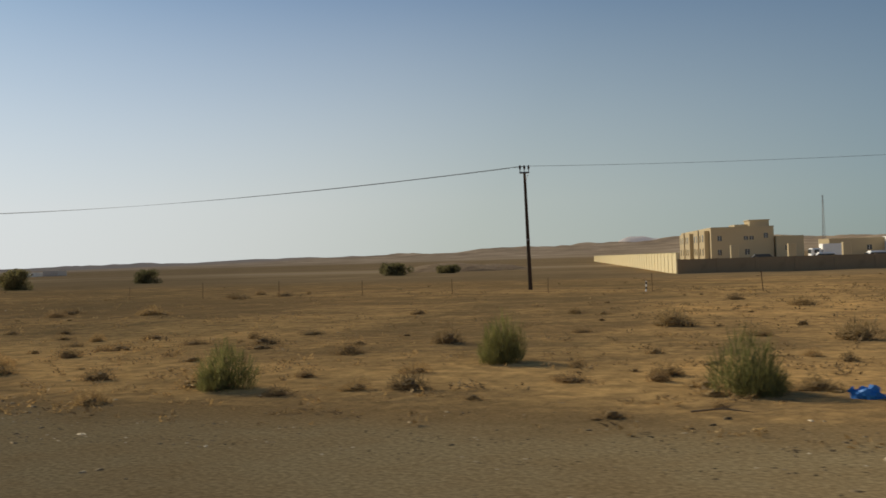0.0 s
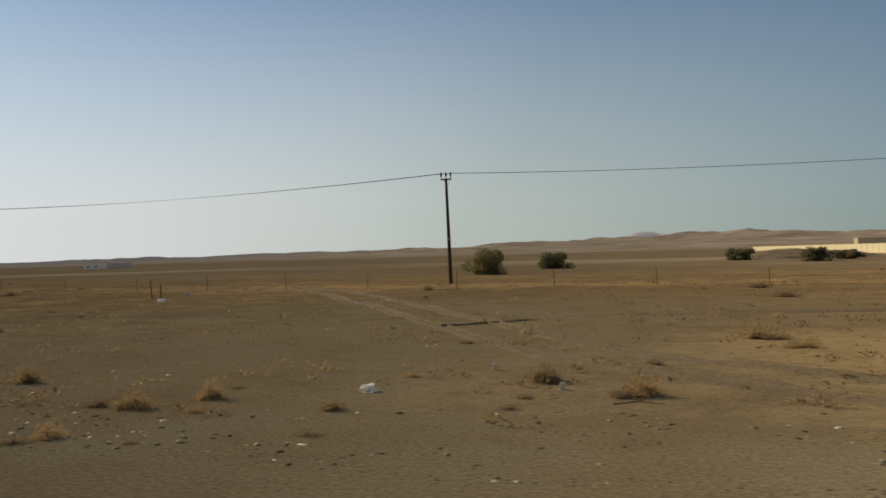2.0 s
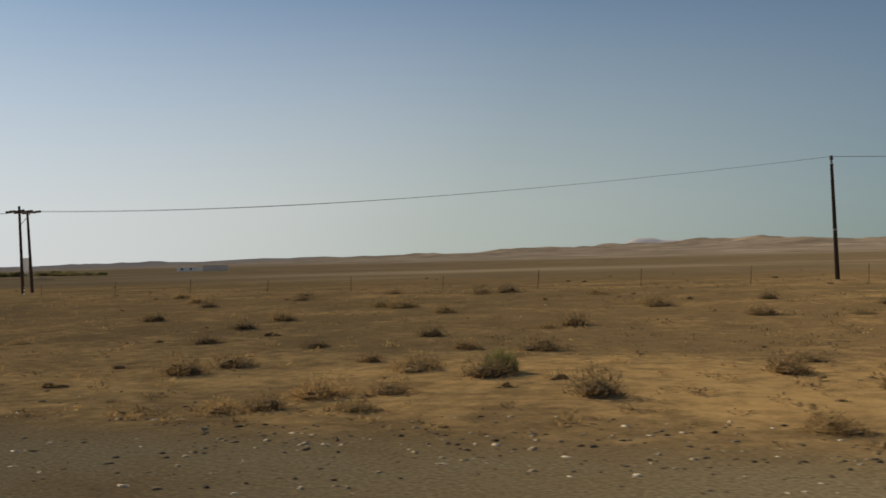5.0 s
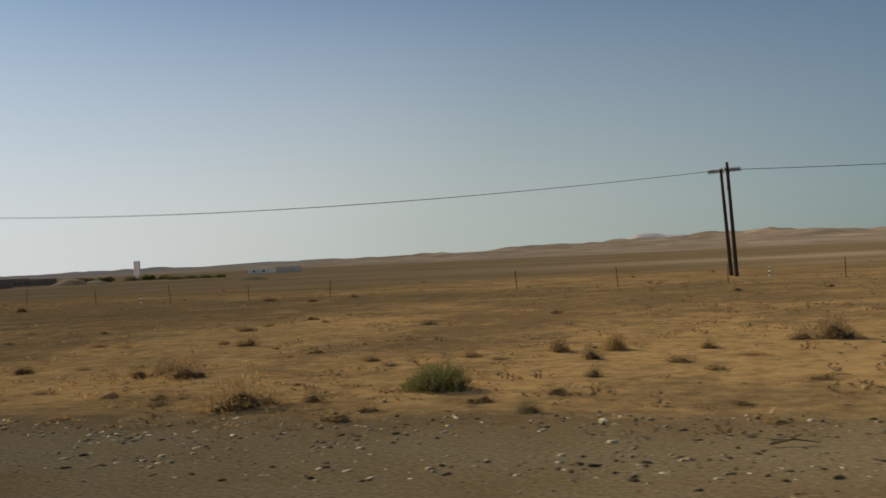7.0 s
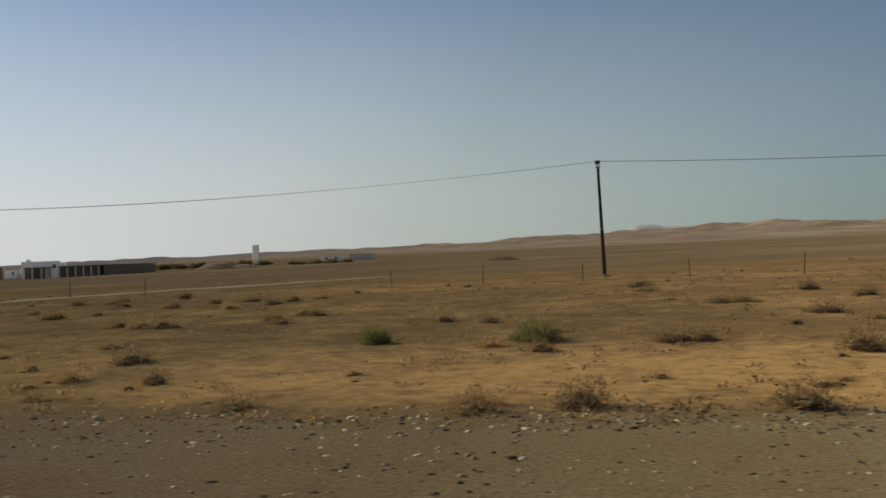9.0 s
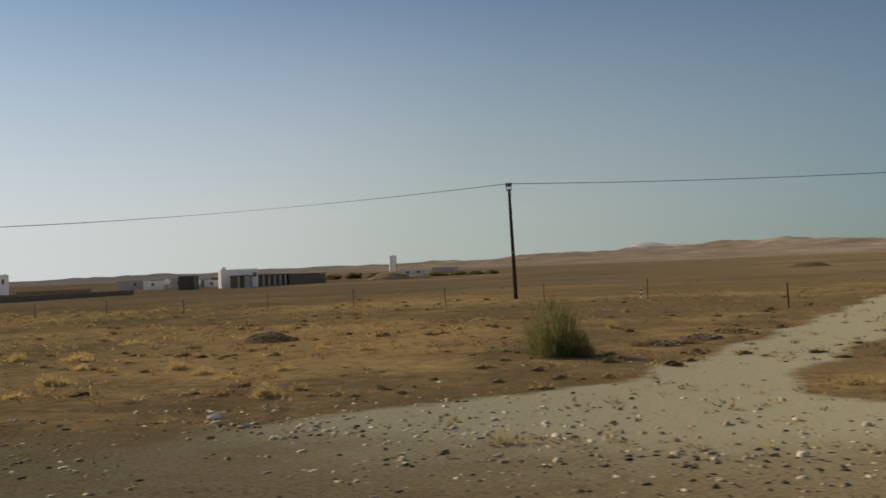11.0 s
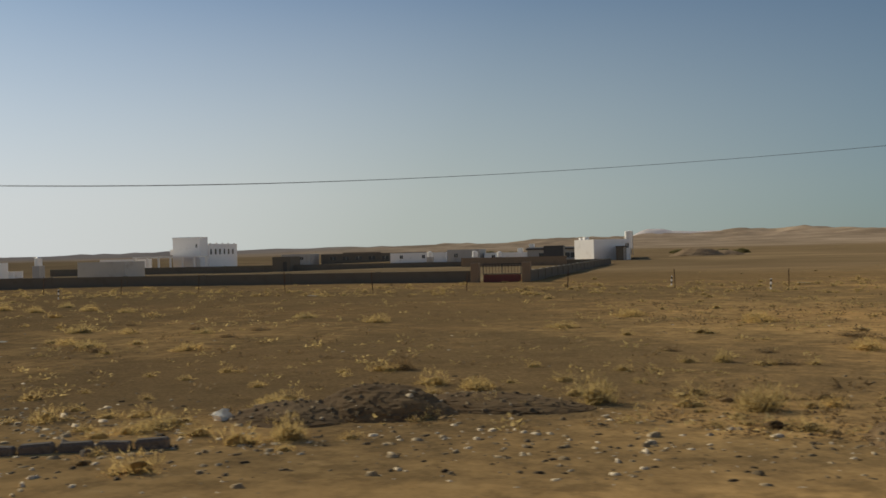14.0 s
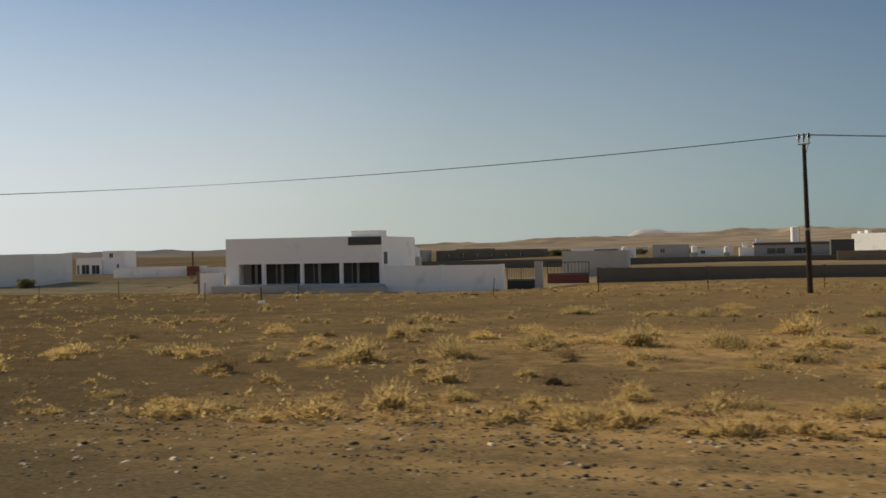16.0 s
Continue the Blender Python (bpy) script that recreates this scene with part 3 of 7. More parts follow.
DRIFTS_D = [
    (-439.8, 19.4, 5.3, 2.9, -0.4), (-450.4, 14.4, 3.7, 5.2, 0.5), (-451.1, 26.8, 6.5, 7.2, 0.35), (-458.7, 20, 4.4, 3.2, -0.4), (-470.1, 13.7, 4.4, 1.3, 0.8), (-464.1, 14.1, 2.8, 1.4, 0.7),
    (-470.2, 19.6, 9.1, 2.6, -0.4), (-478.6, 14, 2.8, 1.5, 0.6), (-493.8, 25, 5, 2.6, 0.5), (-485.6, 19.3, 3.6, 1.9, 0.4), (-483.7, 15.5, 6.2, 1.6, -0.4), (-496.6, 13.5, 6, 2.1, 0.7),
    (-498.2, 23.5, 9, 4.1, 0.35), (-499.2, 17.1, 7.5, 1.2, -0.4), (-486.5, 12.6, 9.0, 1.0, 0.75), (-430.0, 11.5, 12.0, 2.4, 0.45), (-415.0, 14.0, 9.0, 5.0, 0.4), (-468.5, 12.4, 7.0, 0.9, 0.6),
]


def sand_share(x, y):
    """Where sand lies instead of stony ground: a belt past the road's gravel, and broad drifts on the plain."""
    belt = belt_share(x, y)
    drifts = 0.24 + 0.7 * (fractal(x / 30, y / 9, 12, 3) - 0.5) - 0.16 * smooth(-400, -440, x)
    known = smooth(-138, -146, x) * (1 - smooth(-188, -196, x)) + smooth(-268, -276, x) * (1 - smooth(-306, -314, x))
    drifts = drifts + known * 0.55 * np.exp(-(((y - 18.0) / 5.0) ** 2)) + 0.28 * np.exp(-(((y - 62.0) / 7.0) ** 2))
    for cx, cy, rx, ry, amount in DRIFTS_A + DRIFTS_B + DRIFTS_C + DRIFTS_D:
        drifts = drifts + amount * np.exp(-(((x - cx) / rx) ** 4) - ((y - cy) / (1.25 * ry)) ** 2)
    strip = 0.02 + 0.25 * (fractal(x / 12, y / 3.5, 33, 3) - 0.5)
    near = smooth(-408, -418, x) * (1 - smooth(-451, -458, x))
    late = smooth(-455, -463, x) * np.clip(1.9 * fractal(x / 9, y / 0.9, 37, 3) - 0.35, 0, 0.9) * smooth(8.6, 10.5, y)
    return belt * np.minimum(drifts, 0.95) + (1 - belt) * np.maximum(strip, np.maximum(0.8 * near, late))


def spaced(*runs):
    out = []
    for a, b, step in runs:
        out += list(np.arange(a, b - 1e-6, step))
    return np.array(out + [runs[-1][1]])


gx = spaced((-4900, -1000, 65), (-1000, -640, 12), (-640, 60, 1.5), (60, 400, 12), (400, 4900, 75))
gy = spaced((-4900, -100, 300), (-100, -10, 15), (-10, 7, 1.0), (7, 34, 0.55), (34, 70, 1.2), (70, 130, 2.0), (130, 400, 10), (400, 1300, 40), (1300, 3700, 28), (3700, 4900, 80))
px, py = np.meshgrid(gx, gy)
rows, cols = px.shape
cells = (np.arange(rows - 1)[:, None] * cols + np.arange(cols - 1)).ravel()
ground = big_mesh("ground", np.stack([px, py, height(px, py)], -1).reshape(-1, 3), np.stack([cells, cells + 1, cells + cols + 1, cells + cols], 1), "ground", "structure", "flat stony desert ground with sand drifts and bare tan hills far off, haze in their colour", "ground")
ground.data.shade_smooth()
for key, values in (("sand", sand_share(px, py)), ("track", track_share(px, py)), ("greyer", smooth(-300, -326, px) * (1 - 0.7 * smooth(-398, -412, px))), ("paler", smooth(-85, -50, px) * (1 - smooth(24, 34, py))), ("gravel", np.maximum((1 - belt_share(px, py)) * (1 - 0.6 * smooth(-384, -396, px) * (1 - smooth(-446, -456, px))) * (1 - smooth(-408, -418, px) * (0.92 - 0.42 * smooth(-449, -457, px))) * (1 - 0.3 * smooth(-455, -463, px) * smooth(9, 10.5, py)), 0.9 * np.exp(-(((px + 76) / 20) ** 2)) * (1 - smooth(34, 52, py)))), ("strip", np.exp(-(((py - 205 - 0.18 * (px + 80)) / 34) ** 2)) * 0.6 * smooth(-330, -220, px)), ("far_plain", 0.85 * smooth(74, 115, py)), ("hill", smooth(900, 1900, py)), ("left_haze", smooth(-1300, -2000, px) * smooth(1500, 2500, py) * 0.8)):
    layer = ground.data.attributes.new(key, "FLOAT", "POINT")
    layer.data.foreach_set("value", np.ascontiguousarray(np.clip(values, -1, 1), np.float32).ravel())

road = part("road", box(bmesh.new(), -900, 500, -9.0, 2.6, 0.55, 1.0), "asphalt", None, "")
tagged(road, "dark asphalt highway on a low bank", "road", "", "structure")


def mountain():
    """A flat-topped rock far behind the hills, its haze put into the colour."""
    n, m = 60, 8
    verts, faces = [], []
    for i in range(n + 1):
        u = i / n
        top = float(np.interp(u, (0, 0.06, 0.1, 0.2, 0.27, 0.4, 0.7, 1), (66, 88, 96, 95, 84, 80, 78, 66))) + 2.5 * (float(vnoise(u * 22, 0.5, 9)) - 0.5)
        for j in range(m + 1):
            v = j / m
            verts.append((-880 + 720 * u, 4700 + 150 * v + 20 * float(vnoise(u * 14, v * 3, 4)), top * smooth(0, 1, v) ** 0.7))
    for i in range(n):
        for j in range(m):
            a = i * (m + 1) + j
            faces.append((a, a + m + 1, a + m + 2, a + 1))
    return tagged(link("mountain", verts, faces, "mountain", flat=False), "flat-topped mountain on the horizon, haze put into its pale colour", "mountain", "", "structure")


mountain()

# ---- the power line ----
POLES = [(52, 62, 8.29), (-17.6, 64.1, 8.19), (-87.7, 66.7, 7.79), (-154.4, 65.5, 7.39), (-222.5, 69.4, 7.6), (-292.3, 70.1, 7.89), (-358.3, 65.5, 7.69), (-423.8, 60.0, 7.59), (-488.45, 51.4, 7.59), (-553, 41, 6.2)]
ARM = 1.0
TILT = 0.09  # the crossarms droop a little towards the road
LEAN = -0.022


def pin_insulator(bm, x, y, z):
    rod(bm, (x, y, z), (x, y, z + 0.2), 0.03, None, 6)
    for k, r in enumerate((0.075, 0.085, 0.06)):
        rod(bm, (x, y, z + 0.2 + 0.095 * k), (x, y, z + 0.29 + 0.095 * k), r * 1.15, r * 0.8, 8)
    return bm


def power_pole(x, y, tall, turn):
    z = ground_at(x, y)
    m = pose(x, y, z, 0, math.degrees(LEAN), turn)
    thing = empty("power_pole", m, "dark creosoted wooden power pole with a steel crossarm and three insulators", "power pole", "poles of the overhead line")
    part("shaft", rod(bmesh.new(), (0, 0, -0.4), (0, 0, tall), 0.15, 0.095, 12), "pole_wood", thing)
    part("crossarm", rod(bmesh.new(), (0, -ARM - 0.08, tall - TILT), (0, ARM + 0.08, tall + TILT), 0.06, None, 4), "steel", thing, "galvanised steel crossarm")
    for s in (-1, 1):
        part("brace", rod(bmesh.new(), (0.07, 0, tall - 0.55), (0.07, s * 0.62, tall - 0.06), 0.018, None, 6), "steel", thing)
    for s in (-1, 0, 1):
        part("insulator", pin_insulator(bmesh.new(), 0, s * ARM, tall + 0.04 + s * TILT), "porcelain", thing, "dark glazed pin insulator")
    part("ground_clamp", rod(bmesh.new(), (0, 0, tall * 0.42), (0, 0, tall * 0.42 + 0.12), 0.145, None, 12), "steel", thing)
    return thing


def portal_pole(x, y, tall):
    """Two poles side by side that take the line's pull both ways."""
    z = ground_at(x, y)
    thing = empty("strain_pole", pose(x, y, z, 0, math.degrees(LEAN) - 1.2, 0), "double wooden strain pole with a crossarm and strings of disc insulators", "power pole", "poles of the overhead line")
    for s in (-1, 1):
        part("shaft", rod(bmesh.new(), (-s * 0.2, s * 0.8, -0.4), (-s * 0.25, s * 0.75, tall + (0.3 if s < 0 else 0)), 0.15, 0.1, 12), "pole_wood", thing)
    part("crossarm", box(bmesh.new(), -0.14, -0.06, -1.5, 1.5, tall - 0.25, tall - 0.1, 0.01), "steel", thing)
    part("crossarm", box(bmesh.new(), 0.06, 0.14, -1.5, 1.5, tall - 0.25, tall - 0.1, 0.01), "steel", thing)
    part("cross_brace", rod(bmesh.new(), (0.1, -0.78, tall - 1.6), (0.1, 0.76, tall - 0.3), 0.03, None, 6), "steel", thing)
    for s in (-1, 0, 1):
        for d in (-1, 1):
            bm = bmesh.new()
            rod(bm, (d * 0.14, s * ARM, tall - 0.17), (d * 1.15, s * ARM, tall - 0.17 - 0.06), 0.02, None, 6)
            for k in range(6):
                at = 0.3 + 0.14 * k
                rod(bm, (d * at, s * ARM, tall - 0.18), (d * (at + 0.06), s * ARM, tall - 0.185), 0.12, 0.05, 10)
            part("disc_string", bm, "porcelain", thing, "string of dark disc insulators")
    return thing


tops = []
for i, (x, y, tall) in enumerate(POLES):
    if i == 4:
        portal_pole(x, y, tall)
        tops.append([(x - 1.15 * 0, y, ground_at(x, y) + tall - 0.2, 1.15)])
    else:
        before, after = POLES[max(0, i - 1)], POLES[min(len(POLES) - 1, i + 1)]
        power_pole(x, y, tall, math.degrees(math.atan2(before[1] - after[1], before[0] - after[0])))
        tops.append([(x, y, ground_at(x, y) + tall + 0.45, 0.0)])

for s in (-1, 0, 1):
    verts, faces, sides = [], [], 5
    for (a,), (b,) in zip(tops, tops[1:]):
        for k in range(25):
            u = k / 24
            x0, x1 = a[0] - a[3] + LEAN * 8, b[0] + b[3] + LEAN * 8
            sag = 4 * u * (1 - u) * 0.95
            verts.append((x0 + (x1 - x0) * u, a[1] + (b[1] - a[1]) * u + s * ARM, a[2] + (b[2] - a[2]) * u - sag + s * TILT))
    ring = []
    for v in verts:
        ring += [(v[0], v[1] + 0.010 * math.cos(2 * math.pi * q / sides), v[2] + 0.010 * math.sin(2 * math.pi * q / sides)) for q in range(sides)]
    for k in range(len(verts) - 1):
        for q in range(sides):
            r = (q + 1) % sides
            faces.append((k * sides + q, k * sides + r, (k + 1) * sides + r, (k + 1) * sides + q))
    tagged(link("overhead_wire", ring, faces, "wire", flat=False), "thin sagging aluminium conductor strung between the poles", "power line", "wires of the overhead line")


# ---- fence posts and markers ----
def fence_post_mesh():
    bm = bmesh.new()
    box(bm, -0.035, 0.035, -0.006, 0.006, -0.2, 1.2)
    box(bm, -0.006, 0.006, 0.006, 0.05, -0.2, 1.2)
    return bm


rng = random.Random(4)
post0 = tagged(part("fence_post", fence_post_mesh(), "rusty"), "thin rusted iron fence post standing in sand", "fence post", "posts of the old fence line")
first = True
k = 0
x = -2.0
while x > -560:
    gap = -343.5 < x < -332 or rng.random() < 0.07
    if not gap:
        y = 57.6 + 0.35 * math.sin(x / 31) - 3.0 * float(smooth(-470, -545, x)) + rng.uniform(-0.25, 0.25)
        s = rng.uniform(0.85, 1.15)
        m = pose(x, y, ground_at(x, y), rng.uniform(-4, 4), rng.uniform(-5, 4), rng.uniform(0, 180)) @ Matrix.Diagonal((0.75, 0.75, s, 1))
        if first:
            post0.matrix_basis, first = m, False
        else:
            copy_thing(post0, Matrix.LocRotScale(m.to_translation(), m.to_quaternion(), None)).scale = (0.55, 0.55, 0.85 * s) if x > -215 else (0.75, 0.75, s)
    x -= 6.3
for x, y in ((-341.2, 44.5), (-334.6, 47.2), (-99.5, 47.0), (-112.0, 47.5)):
    copy_thing(post0, pose(x, y, ground_at(x, y), 3, -3, 20)).scale = (1, 1, 0.95)


def marker(x, y):
    z = ground_at(x, y)
    thing = empty("marker_post", pose(x, y, z, 2, 3, 15) @ Matrix.Diagonal((0.5, 0.5, 0.72, 1)), "short white and black banded marker post", "marker post", "cable markers along the fence")
    for k in range(4):
        part("band", rod(bmesh.new(), (0, 0, 0.2 * k - (0.1 if k == 0 else 0)), (0, 0, 0.2 * k + 0.198), 0.09, None, 8), "white_paint" if k % 2 == 0 else "black_paint", thing)
    part("cap", rod(bmesh.new(), (0, 0, 0.8), (0, 0, 0.86), 0.1, 0.04, 8), "white_paint", thing)


for x, y in ((-8.7, 57.7), (-137.8, 52.0), (-138.9, 55.4), (-220.2, 66.5), (-263.6, 58.6), (-349.2, 60.8), (-437.1, 61.0), (-431.5, 54.6), (-474.4, 50.8), (-517.4, 53.0)):
    marker(x, y)


def footed_post(x, y):
    thing = empty("iron_post", pose(x, y, ground_at(x, y), 0, -2, 0), "dark iron post set in a white concrete foot", "post")
    part("stake", rod(bmesh.new(), (0, 0, 0), (0, 0, 0.95), 0.04, None, 8), "rusty", thing)
    part("foot", box(bmesh.new(), -0.16, 0.16, -0.16, 0.16, -0.1, 0.18, 0.02), "white_paint", thing, "white concrete foot")


for x, y in ((-110.6, 38.4), (-96.9, 44.4), (-518.0, 49.5)):
    footed_post(x, y)


def short_stake(x, y, tall, lean):
    ob = part("short_stake", rod(bmesh.new(), (0, 0, -0.1), (0, 0, tall), 0.014, 0.011, 6), "rusty")
    ob.matrix_world = pose(x, y, ground_at(x, y), lean, -3, 0)
    tagged(ob, "short thin rusted iron stake in roadside sand", "stake")


short_stake(-422.7, 8.9, 0.43, 3)
short_stake(-464.6, 13.45, 0.57, -2)


# ---- walls and houses ----
def wall_run(name, a, b, z0, tall, material, label, bay=3.0, thick=0.2, pier=0.32, copings=True):
    """A yard wall from a to b: panels between piers, each a piece of its own."""
    ax, ay = a
    length = math.hypot(b[0] - ax, b[1] - ay)
    turn = math.degrees(math.atan2(b[1] - ay, b[0] - ax))
    n = max(1, round(length / bay))
    step = length / n
    thing = empty(name, pose(ax, ay, z0, 0, 0, turn), label, "wall", "", "structure")
    panel = part("panel", box(bmesh.new(), pier / 2, step - pier / 2, -thick / 2, thick / 2, -0.5, tall - 0.06), material, thing)
    post = part("pier", box(bmesh.new(), -pier / 2, pier / 2, -pier / 2, pier / 2, -0.5, tall + 0.04, 0.015), material, thing)
    cap = part("coping", box(bmesh.new(), pier / 2, step - pier / 2, -thick / 2 - 0.03, thick / 2 + 0.03, tall - 0.06, tall), material, thing)
    for k in range(1, n + 1):
        for ob in (panel, post, cap):
            if ob is post or k < n:
                c = ob.copy()
                scene.collection.objects.link(c)
                c.location = (step * k, 0, 0)
    return thing


def house(name, x, y, turn, wide, deep, tall, material, label, windows=(), side_windows=(), doors=(), parapet=0.4, roof="roof", z=None, extra=(), right_windows=()):
    """A flat-roofed house. x, y: its near left corner; windows in the front (along the width), side_windows in the left side: (from, to, low, high)."""
    base = ground_at(x + wide / 2, y) if z is None else z
    thing = empty(name, pose(x, y, base, 0, 0, turn), label, "building")
    holes = [*windows, *doors]
    part("front_wall", pierced(bmesh.new(), 0, wide, 0, 0.25, -2.0, tall, holes), material, thing)
    part("back_wall", box(bmesh.new(), 0, wide, deep - 0.25, deep, -2.0, tall), material, thing)
    bm = pierced(bmesh.new(), 0.25, deep - 0.25, 0, 0.25, -2.0, tall, side_windows)
    bmesh.ops.transform(bm, matrix=Matrix(((0, 1, 0, 0), (1, 0, 0, 0), (0, 0, 1, 0), (0, 0, 0, 1))), verts=bm.verts)
    part("side_wall", bm, material, thing)
    bm = pierced(bmesh.new(), 0.25, deep - 0.25, wide - 0.25, wide, -2.0, tall, right_windows)
    bmesh.ops.transform(bm, matrix=Matrix(((0, 1, 0, 0), (1, 0, 0, 0), (0, 0, 1, 0), (0, 0, 0, 1))), verts=bm.verts)
    part("side_wall", bm, material, thing)
    for a, b, c, d in right_windows:
        pane = part("window", box(bmesh.new(), wide - 0.15, wide - 0.12, a, b, c, d), "glass", thing, "dark window pane")
        part("sill", box(bmesh.new(), wide - 0.1, wide + 0.06, a - 0.06, b + 0.06, c - 0.08, c - 0.003), material, pane)
    part("roof", box(bmesh.new(), 0.25, wide - 0.25, 0.25, deep - 0.25, tall - parapet - 0.2, tall - parapet), roof, thing)
    for a, b, c, d in windows:
        pane = part("window", box(bmesh.new(), a, b, 0.12, 0.15, c, d), "glass", thing, "dark window pane")
        part("sill", box(bmesh.new(), a - 0.06, b + 0.06, -0.06, 0.1, c - 0.08, c - 0.003), material, pane)
        part("mullion", box(bmesh.new(), (a + b) / 2 - 0.03, (a + b) / 2 + 0.03, 0.07, 0.117, c, d), "white_paint", pane)
    for a, b, c, d in doors:
        part("door", box(bmesh.new(), a, b, 0.15, 0.19, c, d), "dark_sheet", thing, "dark metal door")
    for a, b, c, d in side_windows:
        pane = part("window", box(bmesh.new(), 0.12, 0.15, a, b, c, d), "glass", thing, "dark window pane")
        part("sill", box(bmesh.new(), -0.06, 0.1, a - 0.06, b + 0.06, c - 0.08, c - 0.003), material, pane)
    for what, x0, x1, y0, y1, z0, z1, mat in extra:
        part(what, box(bmesh.new(), x0, x1, y0, y1, z0, z1, 0.02), mat, thing)
    return thing


# cream compound with its two-storey house
TURN = 13.3
# side run painted brighter as sunlit, front run darker as shaded
wall_run("wall_cream_side", (-12.7, 107.8), (-78.0, 383.0), 0.45, 2.05, "cream_sunlit", "long cream plastered yard wall with piers, sun put into its colour", 4.2)
wall_run("wall_cream_front", (-12.5, 107.6), (40.0, 120.2), 0.45, 1.3, "shade_wall", "rendered yard wall with piers, shade put into its brown colour", 4.2)


def cream_house():
    z = 0.5
    c, s = math.cos(radians(TURN)), math.sin(radians(TURN))
    wins = [(1.5, 2.5, 4.6, 5.8), (7.6, 8.6, 4.7, 5.6), (8.9, 9.9, 4.7, 5.6), (12.2, 13.2, 5.0, 6.2), (1.5, 2.4, 1.2, 2.5), (7.8, 8.9, 1.2, 2.5)]
    side = []
    for k in range(7):
        a = 4 + 8 * k
        side += [(a, a + 2.4, 1.2, 3.0), (a, a + 2.4, 4.6, 6.6), (a + 3.6, a + 4.4, 4.8, 6.4)]
    thing = house("cream_house", -19.7, 235.6, TURN, 14.5, 58, 7.9, "beige_wall", "two-storey cream plastered house with flat roof and stair tower", wins, side, z=z, extra=[
        ("stair_tower", 9.4, 13.9, 2.0, 9.0, 7.4, 9.3, "beige_wall"), ("tower_cornice", 9.2, 14.1, 1.8, 9.2, 9.3, 9.5, "beige_wall"), ("penthouse", 6.2, 9.39, 4.0, 12.0, 7.4, 8.5, "beige_wall"), ("cornice", -0.1, 14.6, -0.1, 0.0, 7.5, 7.75, "beige_wall"), ("bay", -1.2, -0.005, 2.5, 22, -0.5, 7.2, "beige_wall"), ("bay", -1.2, -0.005, 30, 52, -0.5, 7.2, "beige_wall"), ("pilaster", -1.5, -1.205, 11.8, 12.7, -0.5, 7.6, "beige_wall"), ("pilaster", -1.5, -1.205, 40.0, 41.0, -0.5, 7.6, "beige_wall")])
    for y0 in (4.5, 9.0, 15.0, 19.0, 33.0, 37.0, 43.0, 48.0):
        for z0 in (1.2, 4.5):
            win = part("window", box(bmesh.new(), -1.23, -1.203, y0, y0 + 1.6, z0, z0 + 1.7), "glass", thing, "dark window pane")
            part("window_frame", box(bmesh.new(), -1.26, -1.205, y0 - 0.15, y0 - 0.003, z0 - 0.1, z0 + 1.8), "beige_wall", win)
    return thing


cream_house()
house("cream_annexe", -5.0, 238, TURN, 6.2, 9, 5.4, "beige_wall", "low cream annexe with flat roof", [(2.0, 3.0, 2.0, 3.2)], z=0.5)
house("long_cream_house", 7.0, 256, TURN, 14, 10, 4.4, "beige_wall", "long single-storey cream house in shade", [(3, 4.2, 1.4, 2.6), (9, 10.2, 1.4, 2.6)], z=0.6)
house("pale_house", 21.5, 252, TURN, 9, 9, 4.6, "white_wall", "pale sunlit house at the end of the yard", [(3, 4, 1.4, 2.6)], z=0.6)


def gate_piers():
    for x, y in ((-6.9, 112.4), (-0.8, 113.6), (4.9, 114.8)):
        part_ob = part("gate_pier", box(bmesh.new(), -0.42, 0.42, -0.35, 0.35, 0, 2.75, 0.03), "beige_wall")
        part_ob.matrix_world = pose(x, y, 0.4, 0, 0, TURN)
        tagged(part_ob, "square cream pier standing behind the yard wall", "pier", "piers in the yard")


gate_piers()


def box_truck(x, y, z, turn):
    thing = empty("box_truck", pose(x, y, z, 0, 0, turn), "small white box truck parked in the yard", "truck")
    part("cargo_box", box(bmesh.new(), -1.4, 1.6, -1.0, 1.0, 0.75, 2.6, 0.05), "white_paint", thing)
    part("cab", box(bmesh.new(), -3.0, -1.5, -0.95, 0.95, 0.55, 2.0, 0.18), "white_paint", thing)
    part("windscreen", box(bmesh.new(), -3.02, -2.99, -0.75, 0.75, 1.25, 1.85), "glass", thing)
    part("side_window", box(bmesh.new(), -2.6, -1.9, -0.975, -0.955, 1.3, 1.8), "glass", thing)
    for dx in (-2.3, 0.8):
        for s in (-1, 1):
            wheel = part("wheel", rod(bmesh.new(), (dx, s * 0.72, 0.38), (dx, s * 0.98, 0.38), 0.38, None, 16), "rubber", thing)
            part("rim", rod(bmesh.new(), (dx, s * 0.985, 0.38), (dx, s * 1.0, 0.38), 0.2, None, 12), "steel", wheel)


box_truck(4.3, 150, 0.6, 15)


